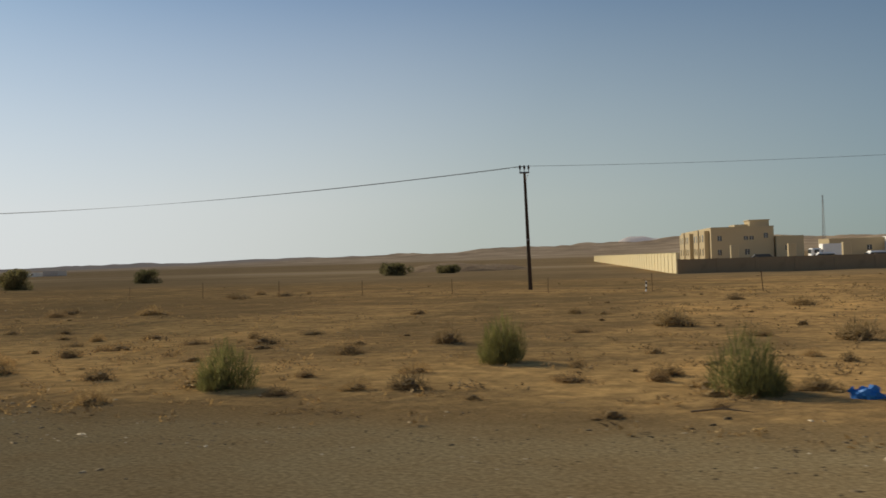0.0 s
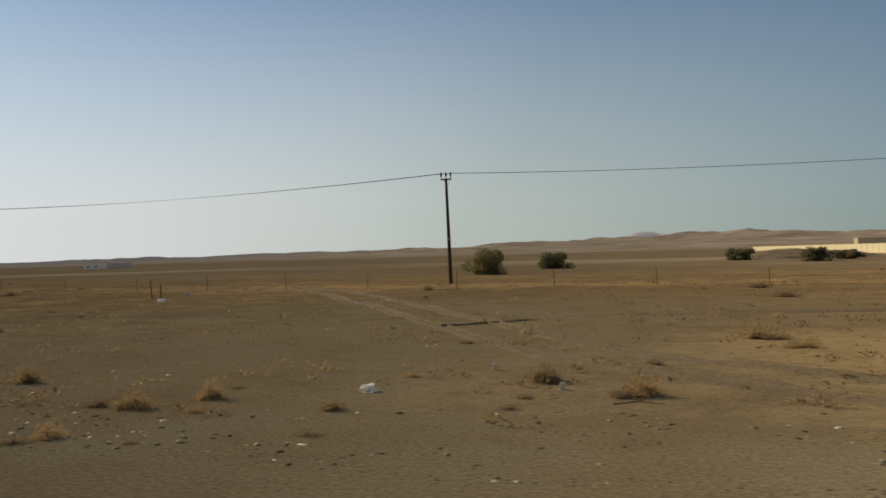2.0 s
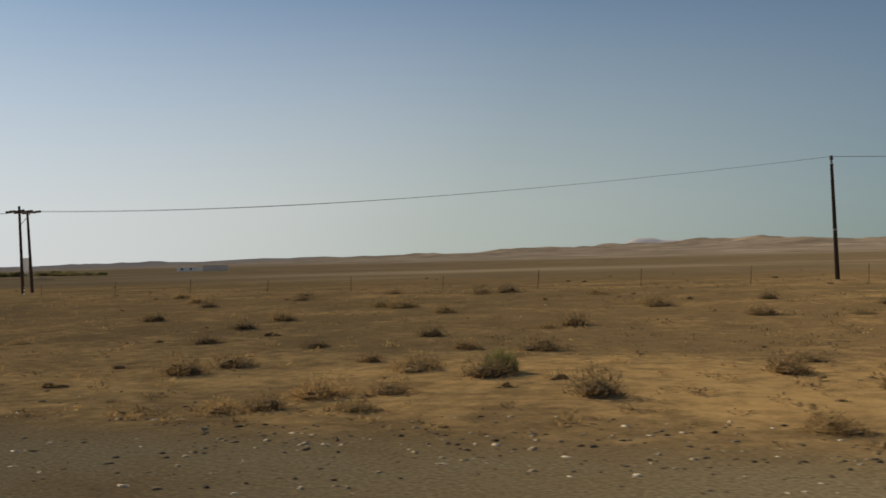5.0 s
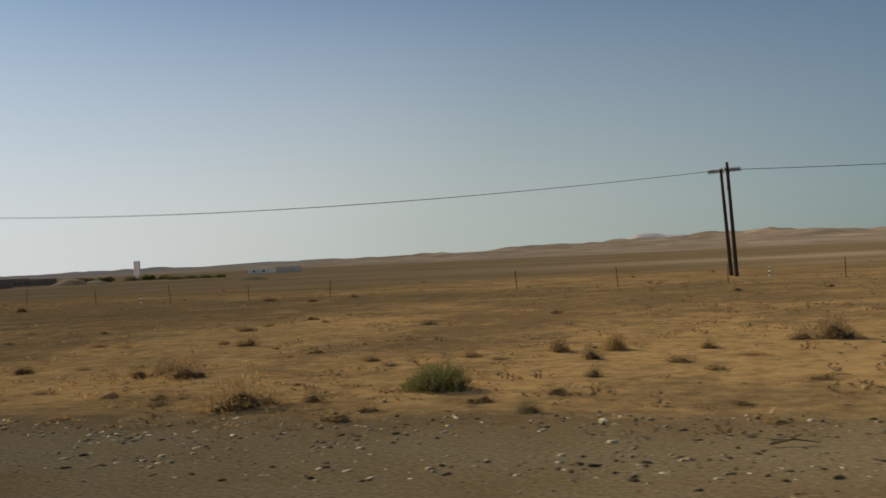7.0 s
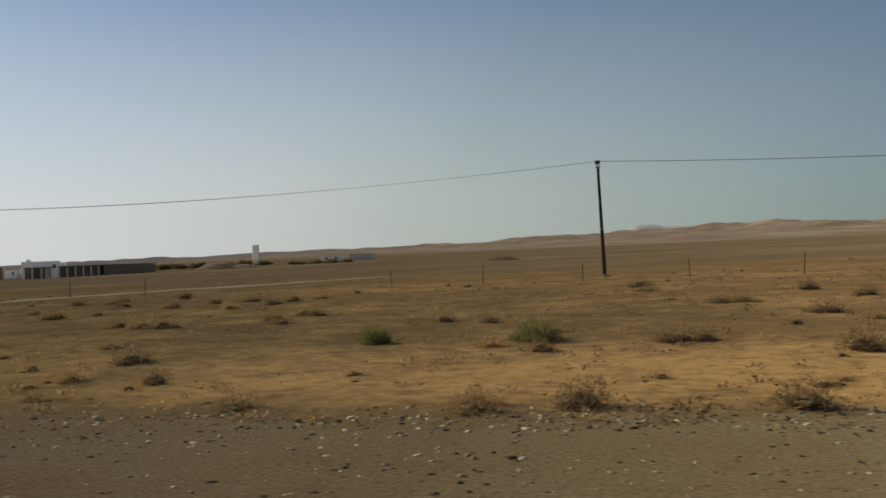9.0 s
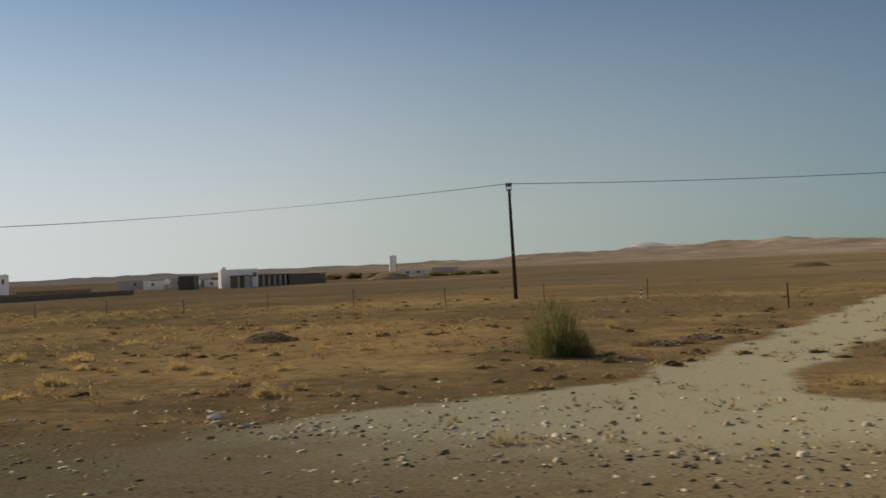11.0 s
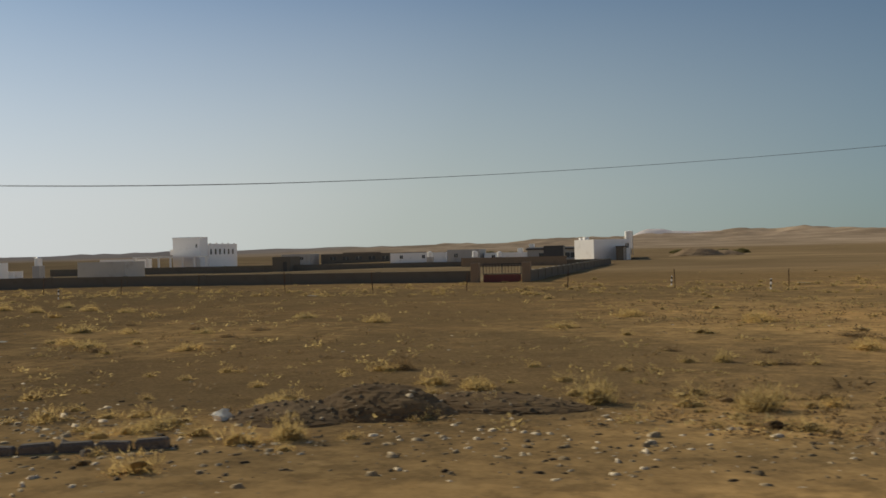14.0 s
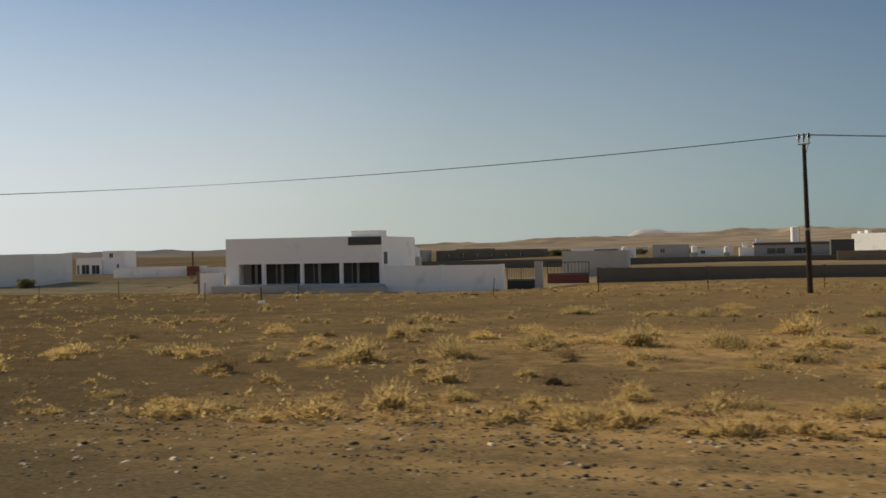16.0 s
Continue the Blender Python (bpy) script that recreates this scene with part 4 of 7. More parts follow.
def parked_car(x, y, z, turn, paint, label):
    """A saloon: lower body, cabin with glass, bumpers, lamps and four wheels."""
    thing = empty("parked_car", pose(x, y, z, 0, 0, turn), label, "car", "cars parked in the yard")
    part("body", box(bmesh.new(), -2.2, 2.2, -0.85, 0.85, 0.35, 0.88, 0.16), paint, thing)
    bm = box(bmesh.new(), -1.3, 1.5, -0.74, 0.74, 0.885, 1.42, 0.12)
    for v in bm.verts:
        if v.co.z > 1.15:
            v.co.x, v.co.y = v.co.x * 0.72 + 0.03, v.co.y * 0.86
    cabin = part("cabin", bm, paint, thing)
    for s in (-1, 1):
        part("side_window", box(bmesh.new(), -0.95, 1.1, s * 0.745 - 0.012, s * 0.745 + 0.012, 0.98, 1.2), "glass", cabin)
    part("windscreen", box(bmesh.new(), -1.32, -1.28, -0.6, 0.6, 0.95, 1.18), "glass", cabin)
    for dx in (-1.4, 1.35):
        for s in (-1, 1):
            wheel = part("wheel", rod(bmesh.new(), (dx, s * 0.68, 0.31), (dx, s * 0.87, 0.31), 0.31, None, 16), "rubber", thing)
            part("rim", rod(bmesh.new(), (dx, s * 0.873, 0.31), (dx, s * 0.885, 0.31), 0.18, None, 12), "steel", wheel)
    for s in (-1, 1):
        part("headlight", box(bmesh.new(), -2.22, -2.19, s * 0.6 - 0.16, s * 0.6 + 0.16, 0.6, 0.74), "glass", thing)


parked_car(3.2, 138, 0.6, 8, "white_paint", "white saloon car parked behind the yard wall")
parked_car(9.6, 140, 0.6, 20, "white_paint", "white saloon car parked behind the yard wall")
parked_car(-4.6, 128, 0.6, 5, "dark_sheet", "dark saloon car parked behind the yard wall")


def lattice_mast(x, y, tall):
    thing = empty("lattice_mast", pose(x, y, ground_at(x, y)), "tall thin lattice radio mast far behind the houses", "mast")
    for sx, sy in ((-1, -1), (1, -1), (0, 1)):
        part("leg", rod(bmesh.new(), (sx * 1.4, sy * 1.4, 0), (sx * 0.5, sy * 0.5, tall), 0.18, 0.12, 6), "steel", thing)
    bm = bmesh.new()
    n = 18
    for k in range(n):
        for (ax, ay), (bx, by) in (((-1, -1), (1, -1)), ((1, -1), (0, 1)), ((0, 1), (-1, -1))):
            r0, r1 = 1.4 - 0.9 * k / n, 1.4 - 0.9 * (k + 1) / n
            rod(bm, (ax * r0, ay * r0, tall * k / n), (bx * r1, by * r1, tall * (k + 1) / n), 0.07, None, 5)
    part("lattice", bm, "steel", thing)


lattice_mast(20.5, 900, 50)


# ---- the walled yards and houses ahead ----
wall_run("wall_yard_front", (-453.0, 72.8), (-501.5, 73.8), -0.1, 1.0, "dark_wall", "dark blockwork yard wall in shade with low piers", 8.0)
# outer face dark and inner face pale: shade and sun put into the colour
wall_run("wall_yard_side", (-448.4, 72.4), (-451.5, 152.6), -0.15, 1.0, "dark_wall", "blockwork side wall of the yard, outer face painted dark as shaded", 4.0)
wall_run("wall_yard_side_inner", (-448.75, 72.7), (-451.85, 152.4), -0.15, 0.98, "pale_panel", "added inner face of the yard wall, panels painted pale as sunlit", 4.0, 0.12, 0.2)
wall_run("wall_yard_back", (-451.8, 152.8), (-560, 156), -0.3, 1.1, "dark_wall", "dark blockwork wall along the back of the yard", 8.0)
wall_run("wall_white_low", (-519.0, 73.6), (-509.0, 73.3), -0.45, 1.75, "white_wall", "low white plastered wall beside the shop", 5.0)


def yard_gate(x0, x1, y, z, tall, label, plate):
    """A two-leaf bar gate: a sheet below, bars above."""
    thing = empty("yard_gate", pose(x0, y, z), label, "gate")
    w = x1 - x0
    part("sheet", box(bmesh.new(), 0.08, w - 0.08, -0.02, 0.02, 0.05, tall * 0.45), plate, thing)
    for zz in (tall * 0.46, tall - 0.03):
        part("rail", box(bmesh.new(), 0.05, w - 0.05, -0.03, 0.03, zz, zz + 0.06), "black_paint", thing)
    n = 13
    for k in range(n):
        u = 0.08 + (w - 0.16) * k / (n - 1)
        part("bar", rod(bmesh.new(), (u, 0, tall * 0.47), (u, 0, tall), 0.035 if k in (0, 6, 12) else 0.016, None, 5), "black_paint" if k in (0, 6, 12) else "rusty", thing)


yard_gate(-452.2, -449.0, 72.6, -0.1, 1.5, "closed red sheet-metal yard gate with bars above", "red_paint")
for x in (-452.7, -448.6):
    ob = part("gate_pillar", box(bmesh.new(), -0.32, 0.32, -0.32, 0.32, -0.3, 1.62, 0.03), "brown_wall")
    ob.matrix_world = pose(x, 72.4, -0.1)
    tagged(ob, "square brown gate pillar", "pillar", "pillars of the yard gate")
yard_gate(-508.7, -506.3, 73.3, -0.72, 1.75, "closed black metal gate with open upper frame", "black_paint")
ob = part("gate_pillar", box(bmesh.new(), -0.3, 0.3, -0.25, 0.25, -0.3, 1.9, 0.03), "grey_wall")
ob.matrix_world = pose(-506.1, 73.3, -0.4)
tagged(ob, "pale grey gate pillar", "pillar")
yard_gate(-505.6, -502.2, 73.9, -0.3, 1.7, "rusty red gate leaves standing in a frame", "red_paint")


def shop():
    z = -0.42
    thing = empty("shop_building", pose(-533.4, 73.9, z), "white plastered shop with a flat roof and four dark open bays", "building")
    wide, deep, tall = 14.2, 9.2, 4.25
    bays = [(1.15, 3.35, 0.3, 2.05), (3.65, 6.9, 0.3, 2.05), (7.15, 10.45, 0.3, 2.05), (10.7, 13.95, 0.3, 2.05)]
    part("front_wall", pierced(bmesh.new(), 0, wide, 0, 0.3, -0.4, tall, bays), "white_wall", thing)
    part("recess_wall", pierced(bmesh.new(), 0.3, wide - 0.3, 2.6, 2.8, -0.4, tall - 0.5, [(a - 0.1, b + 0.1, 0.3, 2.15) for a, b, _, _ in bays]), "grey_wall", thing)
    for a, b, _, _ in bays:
        # dark sheets span each bay, so the recess shadow is in their colour
        door = part("shutter", box(bmesh.new(), a - 0.09, b + 0.09, 2.66, 2.7, 0.3, 2.14), "dark_sheet", thing, "dark shopfront sheet, spread wide for the recess shade")
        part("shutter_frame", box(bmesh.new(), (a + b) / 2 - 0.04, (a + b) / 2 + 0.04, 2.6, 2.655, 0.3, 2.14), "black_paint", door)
        part("column", rod(bmesh.new(), (a + 0.55, 2.3, -0.3), (a + 0.55, 2.3, tall - 0.8), 0.13, None, 12), "grey_wall", thing)
    part("back_wall", box(bmesh.new(), 0, wide, deep - 0.3, deep, -0.4, tall - 0.15), "white_wall", thing)
    for x0 in (0.0, wide - 0.3):
        part("side_wall", box(bmesh.new(), x0, x0 + 0.3, 0.3, deep - 0.3, -0.4, tall - 0.05), "white_wall", thing)
    part("roof", box(bmesh.new(), 0.3, wide - 0.3, 0.3, deep - 0.3, tall - 0.7, tall - 0.45), "roof", thing)
    part("soffit", box(bmesh.new(), 0.3, wide - 0.3, 0.3, 2.6, 2.3, 2.4), "white_wall", thing)
    part("porch_floor", box(bmesh.new(), -0.6, wide + 0.4, -1.6, 2.6, -0.4, 0.28, 0.04), "grey_wall", thing)
    part("step", box(bmesh.new(), 9.0, wide + 1.0, -2.6, -1.605, -0.4, 0.1, 0.03), "grey_wall", thing)
    part("signboard", box(bmesh.new(), 11.3, wide - 0.02, -0.09, -0.004, 3.5, 4.18), "dark_sheet", thing, "dark blank signboard")
    part("roof_upstand", box(bmesh.new(), 11.5, wide - 0.4, 0.4, 1.8, tall - 0.5, tall + 0.22), "white_wall", thing)
    part("side_opening", box(bmesh.new(), wide + 0.003, wide + 0.03, 0.5, 1.3, 1.9, 2.9), "dark_sheet", thing)
    part("wing_wall", box(bmesh.new(), -2.2, -0.02, -0.6, -0.4, -0.4, 1.35), "white_wall", thing)
    part("wing_wall", box(bmesh.new(), -2.4, -2.2, -0.6, 3.0, -0.4, 1.35), "brown_wall", thing)


shop()


def villa():
    z = -0.2
    house("white_villa", -584.7, 237.6, 4, 8.3, 5, 8.6, "white_wall", "tall white plastered villa block", [(7.0, 7.6, 5.6, 6.6)], [(2, 3, 4, 5.4)], z=z, extra=[("balcony", -1.4, -0.005, 1, 3.5, 3.6, 5.2, "white_wall"), ("cornice", -0.15, 8.45, -0.15, -0.005, 8.2, 8.45, "white_wall")])
    house("white_villa_wing", -584.0, 242.9, 4, 7.4, 19, 6.7, "white_wall", "lower wing of the white villa with a row of windows", z=z, right_windows=[(1.0 + 2.9 * k, 2.2 + 2.9 * k, 3.6, 5.2) for k in range(6)], extra=[("parapet_post", 7.1, 7.4, 1.0 + 4.0 * k, 1.6 + 4.0 * k, 6.705, 6.95, "white_wall") for k in range(5)])
    thing = empty("villa_terrace", pose(-592, 229, z), "white covered terrace in front of the villa", "terrace")
    part("terrace_slab", box(bmesh.new(), 0, 24, 0, 7, 2.9, 3.2), "white_wall", thing)
    for k in range(7):
        part("terrace_column", box(bmesh.new(), 0.4 + 3.7 * k, 0.8 + 3.7 * k, 0.2, 0.6, -0.4, 2.895), "white_wall", thing)


villa()

# farm sheds round the silo
house("white_shed", -460.2, 199.3, 35, 8.6, 9.0, 4.3, "white_wall", "plain white farm shed with a flat roof and water tanks", [(7.4, 8.3, 2.4, 3.4)], [], z=0.1, extra=[("water_tank", 0.6, 1.6, 5.2, 6.2, 3.95, 4.9, "white_paint"), ("water_tank", 0.6, 1.5, 7.2, 8.1, 3.95, 4.75, "white_paint")])


def pillared_shed():
    """A long low colonnade against the white shed, its posts towards the open plain."""
    thing = empty("pillared_shed", pose(-453.2, 194.8, 0.15, 0, 0, 4.9), "long low dark open-sided animal shed with a row of posts", "shed")
    part("roof", box(bmesh.new(), -2.0, 0.3, -0.3, 60.3, 2.55, 2.75), "dark_sheet", thing)
    part("rear_wall", box(bmesh.new(), -1.9, -1.75, 0, 60, -0.3, 2.54), "dark_wall", thing)
    part("end_wall", box(bmesh.new(), -1.745, -0.4, -0.1, 0.1, -0.3, 2.54), "dark_wall", thing)
    for k in range(9):
        part("post", box(bmesh.new(), -0.3, 0.05, 0.3 + 3.6 * k, 0.75 + 3.6 * k, -0.3, 2.545), "grey_wall", thing)
    part("closed_bay", box(bmesh.new(), -0.25, 0.0, 32, 60, -0.3, 2.4), "dark_wall", thing)


pillared_shed()


def silo(x, y):
    z = ground_at(x, y)
    thing = empty("silo", pose(x, y, z), "white cylindrical silo on a short steel stand", "silo")
    part("drum", rod(bmesh.new(), (0, 0, 2.6), (0, 0, 8.2), 1.3, None, 28), "white_paint", thing, soft=False)
    part("cone", rod(bmesh.new(), (0, 0, 1.2), (0, 0, 2.598), 0.35, 1.3, 28), "white_paint", thing)
    part("lid", rod(bmesh.new(), (0, 0, 8.202), (0, 0, 8.45), 1.32, 0.3, 28), "white_paint", thing)
    for a in range(4):
        c, s = math.cos(a * 1.571 + 0.78), math.sin(a * 1.571 + 0.78)
        part("leg", rod(bmesh.new(), (c * 1.1, s * 1.1, -0.2), (c * 1.1, s * 1.1, 3.0), 0.09, None, 6), "steel", thing)
    part("feed_pipe", rod(bmesh.new(), (1.4, 0, 0), (1.4, 0, 8.3), 0.08, None, 6), "steel", thing)


silo(-465.7, 331.4)
house("dark_container", -470.4, 197, 0, 4.2, 2.2, 3.3, "dark_sheet", "dark boxy site cabin on a raised base", z=0.0)
house("block_hut", -510.9, 153.0, 0, 3.5, 4.0, 2.9, "dark_wall", "small dark blockwork hut with a doorway", doors=[(2.0, 2.8, 0.0, 2.0)], z=-0.6)
house("grey_store", -507.6, 95.8, 0, 6.5, 4, 2.6, "grey_wall", "plain grey rendered store behind the wall", z=-0.4)

wall_run("wall_brown", (-475, 149.5), (-458, 148.8), -0.1, 1.5, "brown_wall", "mud-brown wall at the back of the yard", 6.0)
house("long_farm_shed", -482.6, 240, 0, 17.0, 8, 3.35, "grey_wall", "long low grey farm shed with a dark roof edge", [(3.0, 7.0, 0.6, 1.9), (9.0, 13.0, 0.6, 1.9)], z=-0.2, extra=[("fascia", -0.3, 17.3, -0.5, -0.01, 2.7, 3.1, "dark_sheet"), ("end_block", -3.4, -0.02, -0.6, 3.0, -1.0, 2.2, "white_wall"), ("roof_tank", -2.6, -1.4, 0.2, 1.4, 2.205, 3.3, "white_paint"), ("roof_tank", 0.4, 1.6, 0.4, 1.6, 3.36, 4.3, "white_paint")])
house("white_roadside_house", -543.6, 110, 0, 7.0, 3.2, 3.75, "white_wall", "white plastered house beside the shop", [(2.0, 3.0, 1.2, 2.4), (4.6, 5.6, 1.2, 2.4)], z=-0.5)
house("low_white_house", -536.5, 111, 0, 3.4, 2.6, 2.85, "white_wall", "low white house with small dark windows", [(0.5, 1.1, 1.0, 1.7), (2.2, 2.8, 1.0, 1.7)], z=-0.5, extra=[("roof_tank", 1.0, 2.0, 0.8, 1.8, 2.4, 3.3, "white_paint")])
house("arcade_house", -617.5, 249, 6, 12.5, 9, 2.9, "white_wall", "long white house with a row of arched openings", [(0.5 + 1.6 * k, 1.7 + 1.6 * k, 0.2, 2.1) for k in range(7)], z=-0.4)
house("white_tower_house", -645.3, 215, 5, 6.2, 6, 6.05, "white_wall", "square white tower house", [(1.9, 2.9, 4.3, 5.4), (3.9, 4.6, 1.6, 2.6)], z=-1.75)
house("white_colonnade_house", -652.6, 214, 5, 7.2, 7, 4.25, "white_wall", "white house with dark open bays", [(0.2, 0.9, 0.1, 2.5), (1.5, 3.7, 0.1, 2.5), (4.4, 6.6, 0.1, 2.4)], z=-1.75)
wall_run("wall_tower_yard", (-638.9, 214.5), (-612.0, 209.0), -1.75, 1.75, "white_wall", "low white yard wall beside the tower house", 5.0)
house("pale_grey_house", -578.7, 92.8, 0, 10.6, 6.8, 3.5, "green_wall", "pale grey rendered house", [(1.0, 2.0, 1.2, 2.2)], z=-0.45)
wall_run("wall_far_white", (-590.0, 140), (-556.0, 141), -0.75, 1.3, "white_wall", "low white wall between the houses", 5.0)


def brick_stack(x, y, z):
    thing = empty("brick_stack", pose(x, y, z), "square reddish brick base with a thin dark flue", "chimney")
    part("base", box(bmesh.new(), -0.85, 0.85, -0.6, 0.6, -0.3, 1.6, 0.04), "red_paint", thing)
    part("flue", rod(bmesh.new(), (0, 0, 1.6), (0, 0, 4.0), 0.13, None, 8), "rusty", thing)


brick_stack(-574.6, 139, -0.75)
house("brown_block", -596.0, 390, 0, 15, 8, 3.4, "brown_wall", "low dark brown building far off", z=0.0)
house("pale_long_house", -530.7, 270, 0, 17.5, 8, 2.7, "white_wall", "long pale farm building", [(3, 4, 1, 2), (10, 11, 1, 2)], z=-0.2)
house("grey_roofed_house", -507.0, 250, 0, 9, 8, 3.3, "grey_wall", "grey farm house with a flat roof", [(2, 3, 1.2, 2.2)], z=-0.2)
house("small_farm_house", -497.0, 252, 0, 10, 7, 2.2, "white_wall", "small pale farm house", [(2, 3, 0.8, 1.6)], z=-0.2)
house("far_grey_house", -541, 550, 0, 15, 9, 3.0, "green_wall", "pale grey house far out on the plain", [(3, 5, 1.0, 2.2), (10, 12, 1.0, 2.2)], z=-0.2)
house("far_white_barn", -522, 552, 0, 14, 9, 3.9, "grey_wall", "pale barn far out on the plain", z=-0.2)
house("long_dark_shed", -602, 380, 0, 45, 10, 3.2, "dark_wall", "long dark animal shed far off", [(4 + 6 * k, 7 + 6 * k, 0.5, 2.0) for k in range(6)], z=-0.4)
house("grey_farm_house", -620, 378, 0, 14, 9, 3.5, "grey_wall", "low grey farm house beside the long dark shed", [(9, 10.5, 1.0, 2.2)], z=-0.4)
house("far_beige_house", -36, 470, 8, 12, 9, 5.0, "beige_wall", "small beige house far off behind the plain", z=0.3)


def water_tank(x, y, r, tall, lift):
    thing = empty("water_tank", pose(x, y, ground_at(x, y)), "white upright plastic water tank on a block stand", "water tank", "water tanks among the houses")
    part("stand", box(bmesh.new(), -r, r, -r, r, -0.3, lift, 0.02), "grey_wall", thing)
    part("tank", rod(bmesh.new(), (0, 0, lift + 0.003), (0, 0, lift + tall), r * 0.9, None, 18), "white_paint", thing)
    part("lid", rod(bmesh.new(), (0, 0, lift + tall + 0.002), (0, 0, lift + tall + 0.2), r * 0.85, r * 0.3, 18), "white_paint", thing)


for x, y, r, tall, lift in ((-496.5, 240, 0.8, 1.4, 1.2), (-489.0, 236, 0.7, 1.2, 1.0), (-515.0, 260, 0.8, 1.4, 1.6), (-529.0, 115, 0.6, 1.1, 2.2)):
    water_tank(x, y, r, tall, lift)


# ---- shrubs, grass and stones ----
def clump(name, seed, count, long, width, upright, material, out=0.7, lobes=4, heart=False):
    """One bush, a metre wide and high, made of many thin stems."""
    v, f = bushy(seed, count, long, width, upright, out, lobes, 0.6, heart)
    me = bpy.data.meshes.new(name)
    me.from_pydata(v.tolist(), [], f.tolist())
    me.materials.append(MAT[material])
    return me


def plant(name, meshes, rows, label, group, seed):
    pick = random.Random(seed)
    for x, y, w, h in rows:
        ob = new(name, pick.choice(meshes))
        k = pick.uniform(0.9, 1.1)
        ob.matrix_world = pose(x, y, ground_at(x, y) - 0.02, 0, 0, pick.uniform(0, 360)) @ Matrix.Diagonal((w * k * 1.25, w * k * 1.25, h * 1.6, 1))
        tagged(ob, label, "shrub", group)


GREEN_A = [
    (-0.9, 16.9, 1.32, 0.96), (-6.5, 21.1, 1.25, 0.99), (-10.6, 16, 1.27, 0.86), (-132.1, 16.3, 0.92, 0.51), (-133, 16.1, 1.24, 0.98), (-205.2, 16.9, 0.81, 0.46),
    (-211.5, 16.9, 1.2, 0.49), (-226.2, 16.7, 1.38, 0.51), (-251.6, 27.7, 1.8, 0.85), (-347.9, 24.5, 1.5, 1.31), (-397.3, 12.2, 0.81, 0.23),
]
BROWN_A = [
    (0.9, 22, 0.48, 0.27), (-1.2, 15.2, 0.26, 0.17), (-2.6, 18.3, 0.55, 0.31), (-3, 47.9, 1.09, 0.38), (-4.2, 17.9, 0.76, 0.24), (-6.5, 29.8, 0.72, 0.22),
    (-6.9, 16.4, 0.8, 0.48), (-9.1, 15.4, 0.64, 0.24), (-9.3, 25.1, 0.96, 0.61), (-10, 18, 0.48, 0.24), (-11.2, 22.6, 1.05, 0.38), (-14.4, 23.4, 0.72, 0.22),
    (-14.5, 17, 0.75, 0.37), (-15.2, 24.9, 0.78, 0.43), (-15.6, 28.6, 0.95, 0.22), (-15.9, 38.6, 0.5, 0.2), (-17, 27.3, 0.47, 0.34), (-17.9, 25.2, 0.9, 0.23),
    (-19.1, 21, 0.78, 0.38), (-19.2, 23.4, 1.08, 0.32), (-19.9, 19.3, 0.71, 0.35), (-21, 27.4, 0.81, 0.26), (-22, 24.6, 0.6, 0.21), (-23.4, 17.8, 0.4, 0.29),
]
BROWN_B = [
    (-23.5, 16.2, 0.54, 0.21), (-24.9, 14.8, 0.62, 0.21), (-25.3, 23.8, 0.45, 0.18), (-26.2, 28.7, 0.64, 0.3), (-27.9, 18.2, 0.85, 0.36), (-28.6, 14.7, 0.54, 0.15),
    (-28.9, 28.9, 0.66, 0.22), (-32.2, 29.4, 1, 0.24), (-32.6, 16.5, 0.47, 0.11), (-33.4, 22.3, 0.8, 0.26), (-34.5, 19.7, 0.83, 0.26), (-34.6, 59.9, 1.62, 0.41),
    (-35.7, 38.5, 1.41, 0.47), (-35.9, 55.7, 1.58, 0.47), (-35.9, 22.4, 0.82, 0.38), (-36.7, 40.6, 1.36, 0.38), (-36.9, 41.2, 1.24, 0.45), (-37.6, 20.9, 0.78, 0.32),
    (-38.6, 59.1, 1.5, 0.38), (-39, 32.1, 0.78, 0.39), (-39.4, 64.2, 1.12, 0.37), (-39.6, 31.2, 0.93, 0.37), (-40.1, 21.1, 0.81, 0.38), (-43.1, 19.3, 0.32, 0.13),
]
BROWN_C = [
    (-44.9, 15.4, 0.72, 0.17), (-46.1, 23.1, 1.46, 0.29), (-49.5, 26.3, 0.79, 0.31), (-51, 29.6, 0.41, 0.24), (-55.3, 22.1, 0.7, 0.25), (-56.8, 19.5, 0.64, 0.28),
    (-58.5, 18.4, 0.62, 0.17), (-58.7, 40.7, 0.5, 0.25), (-59, 28.4, 0.64, 0.26), (-59.2, 17.2, 0.59, 0.17), (-59.9, 30.3, 0.68, 0.35), (-60.8, 24.7, 0.75, 0.3),
    (-61, 17.6, 0.5, 0.12), (-65.3, 52, 1.17, 0.39), (-66.4, 15.7, 0.57, 0.21), (-66.4, 19.7, 0.51, 0.21), (-67.9, 14.2, 0.44, 0.1), (-68, 15.4, 0.47, 0.11),
    (-68.2, 17.4, 0.78, 0.37), (-70, 11.5, 0.46, 0.11), (-70.6, 13.5, 0.55, 0.24), (-72, 24.3, 0.53, 0.15), (-72.1, 10.5, 0.3, 0.1), (-73.7, 15.6, 0.43, 0.11),
]
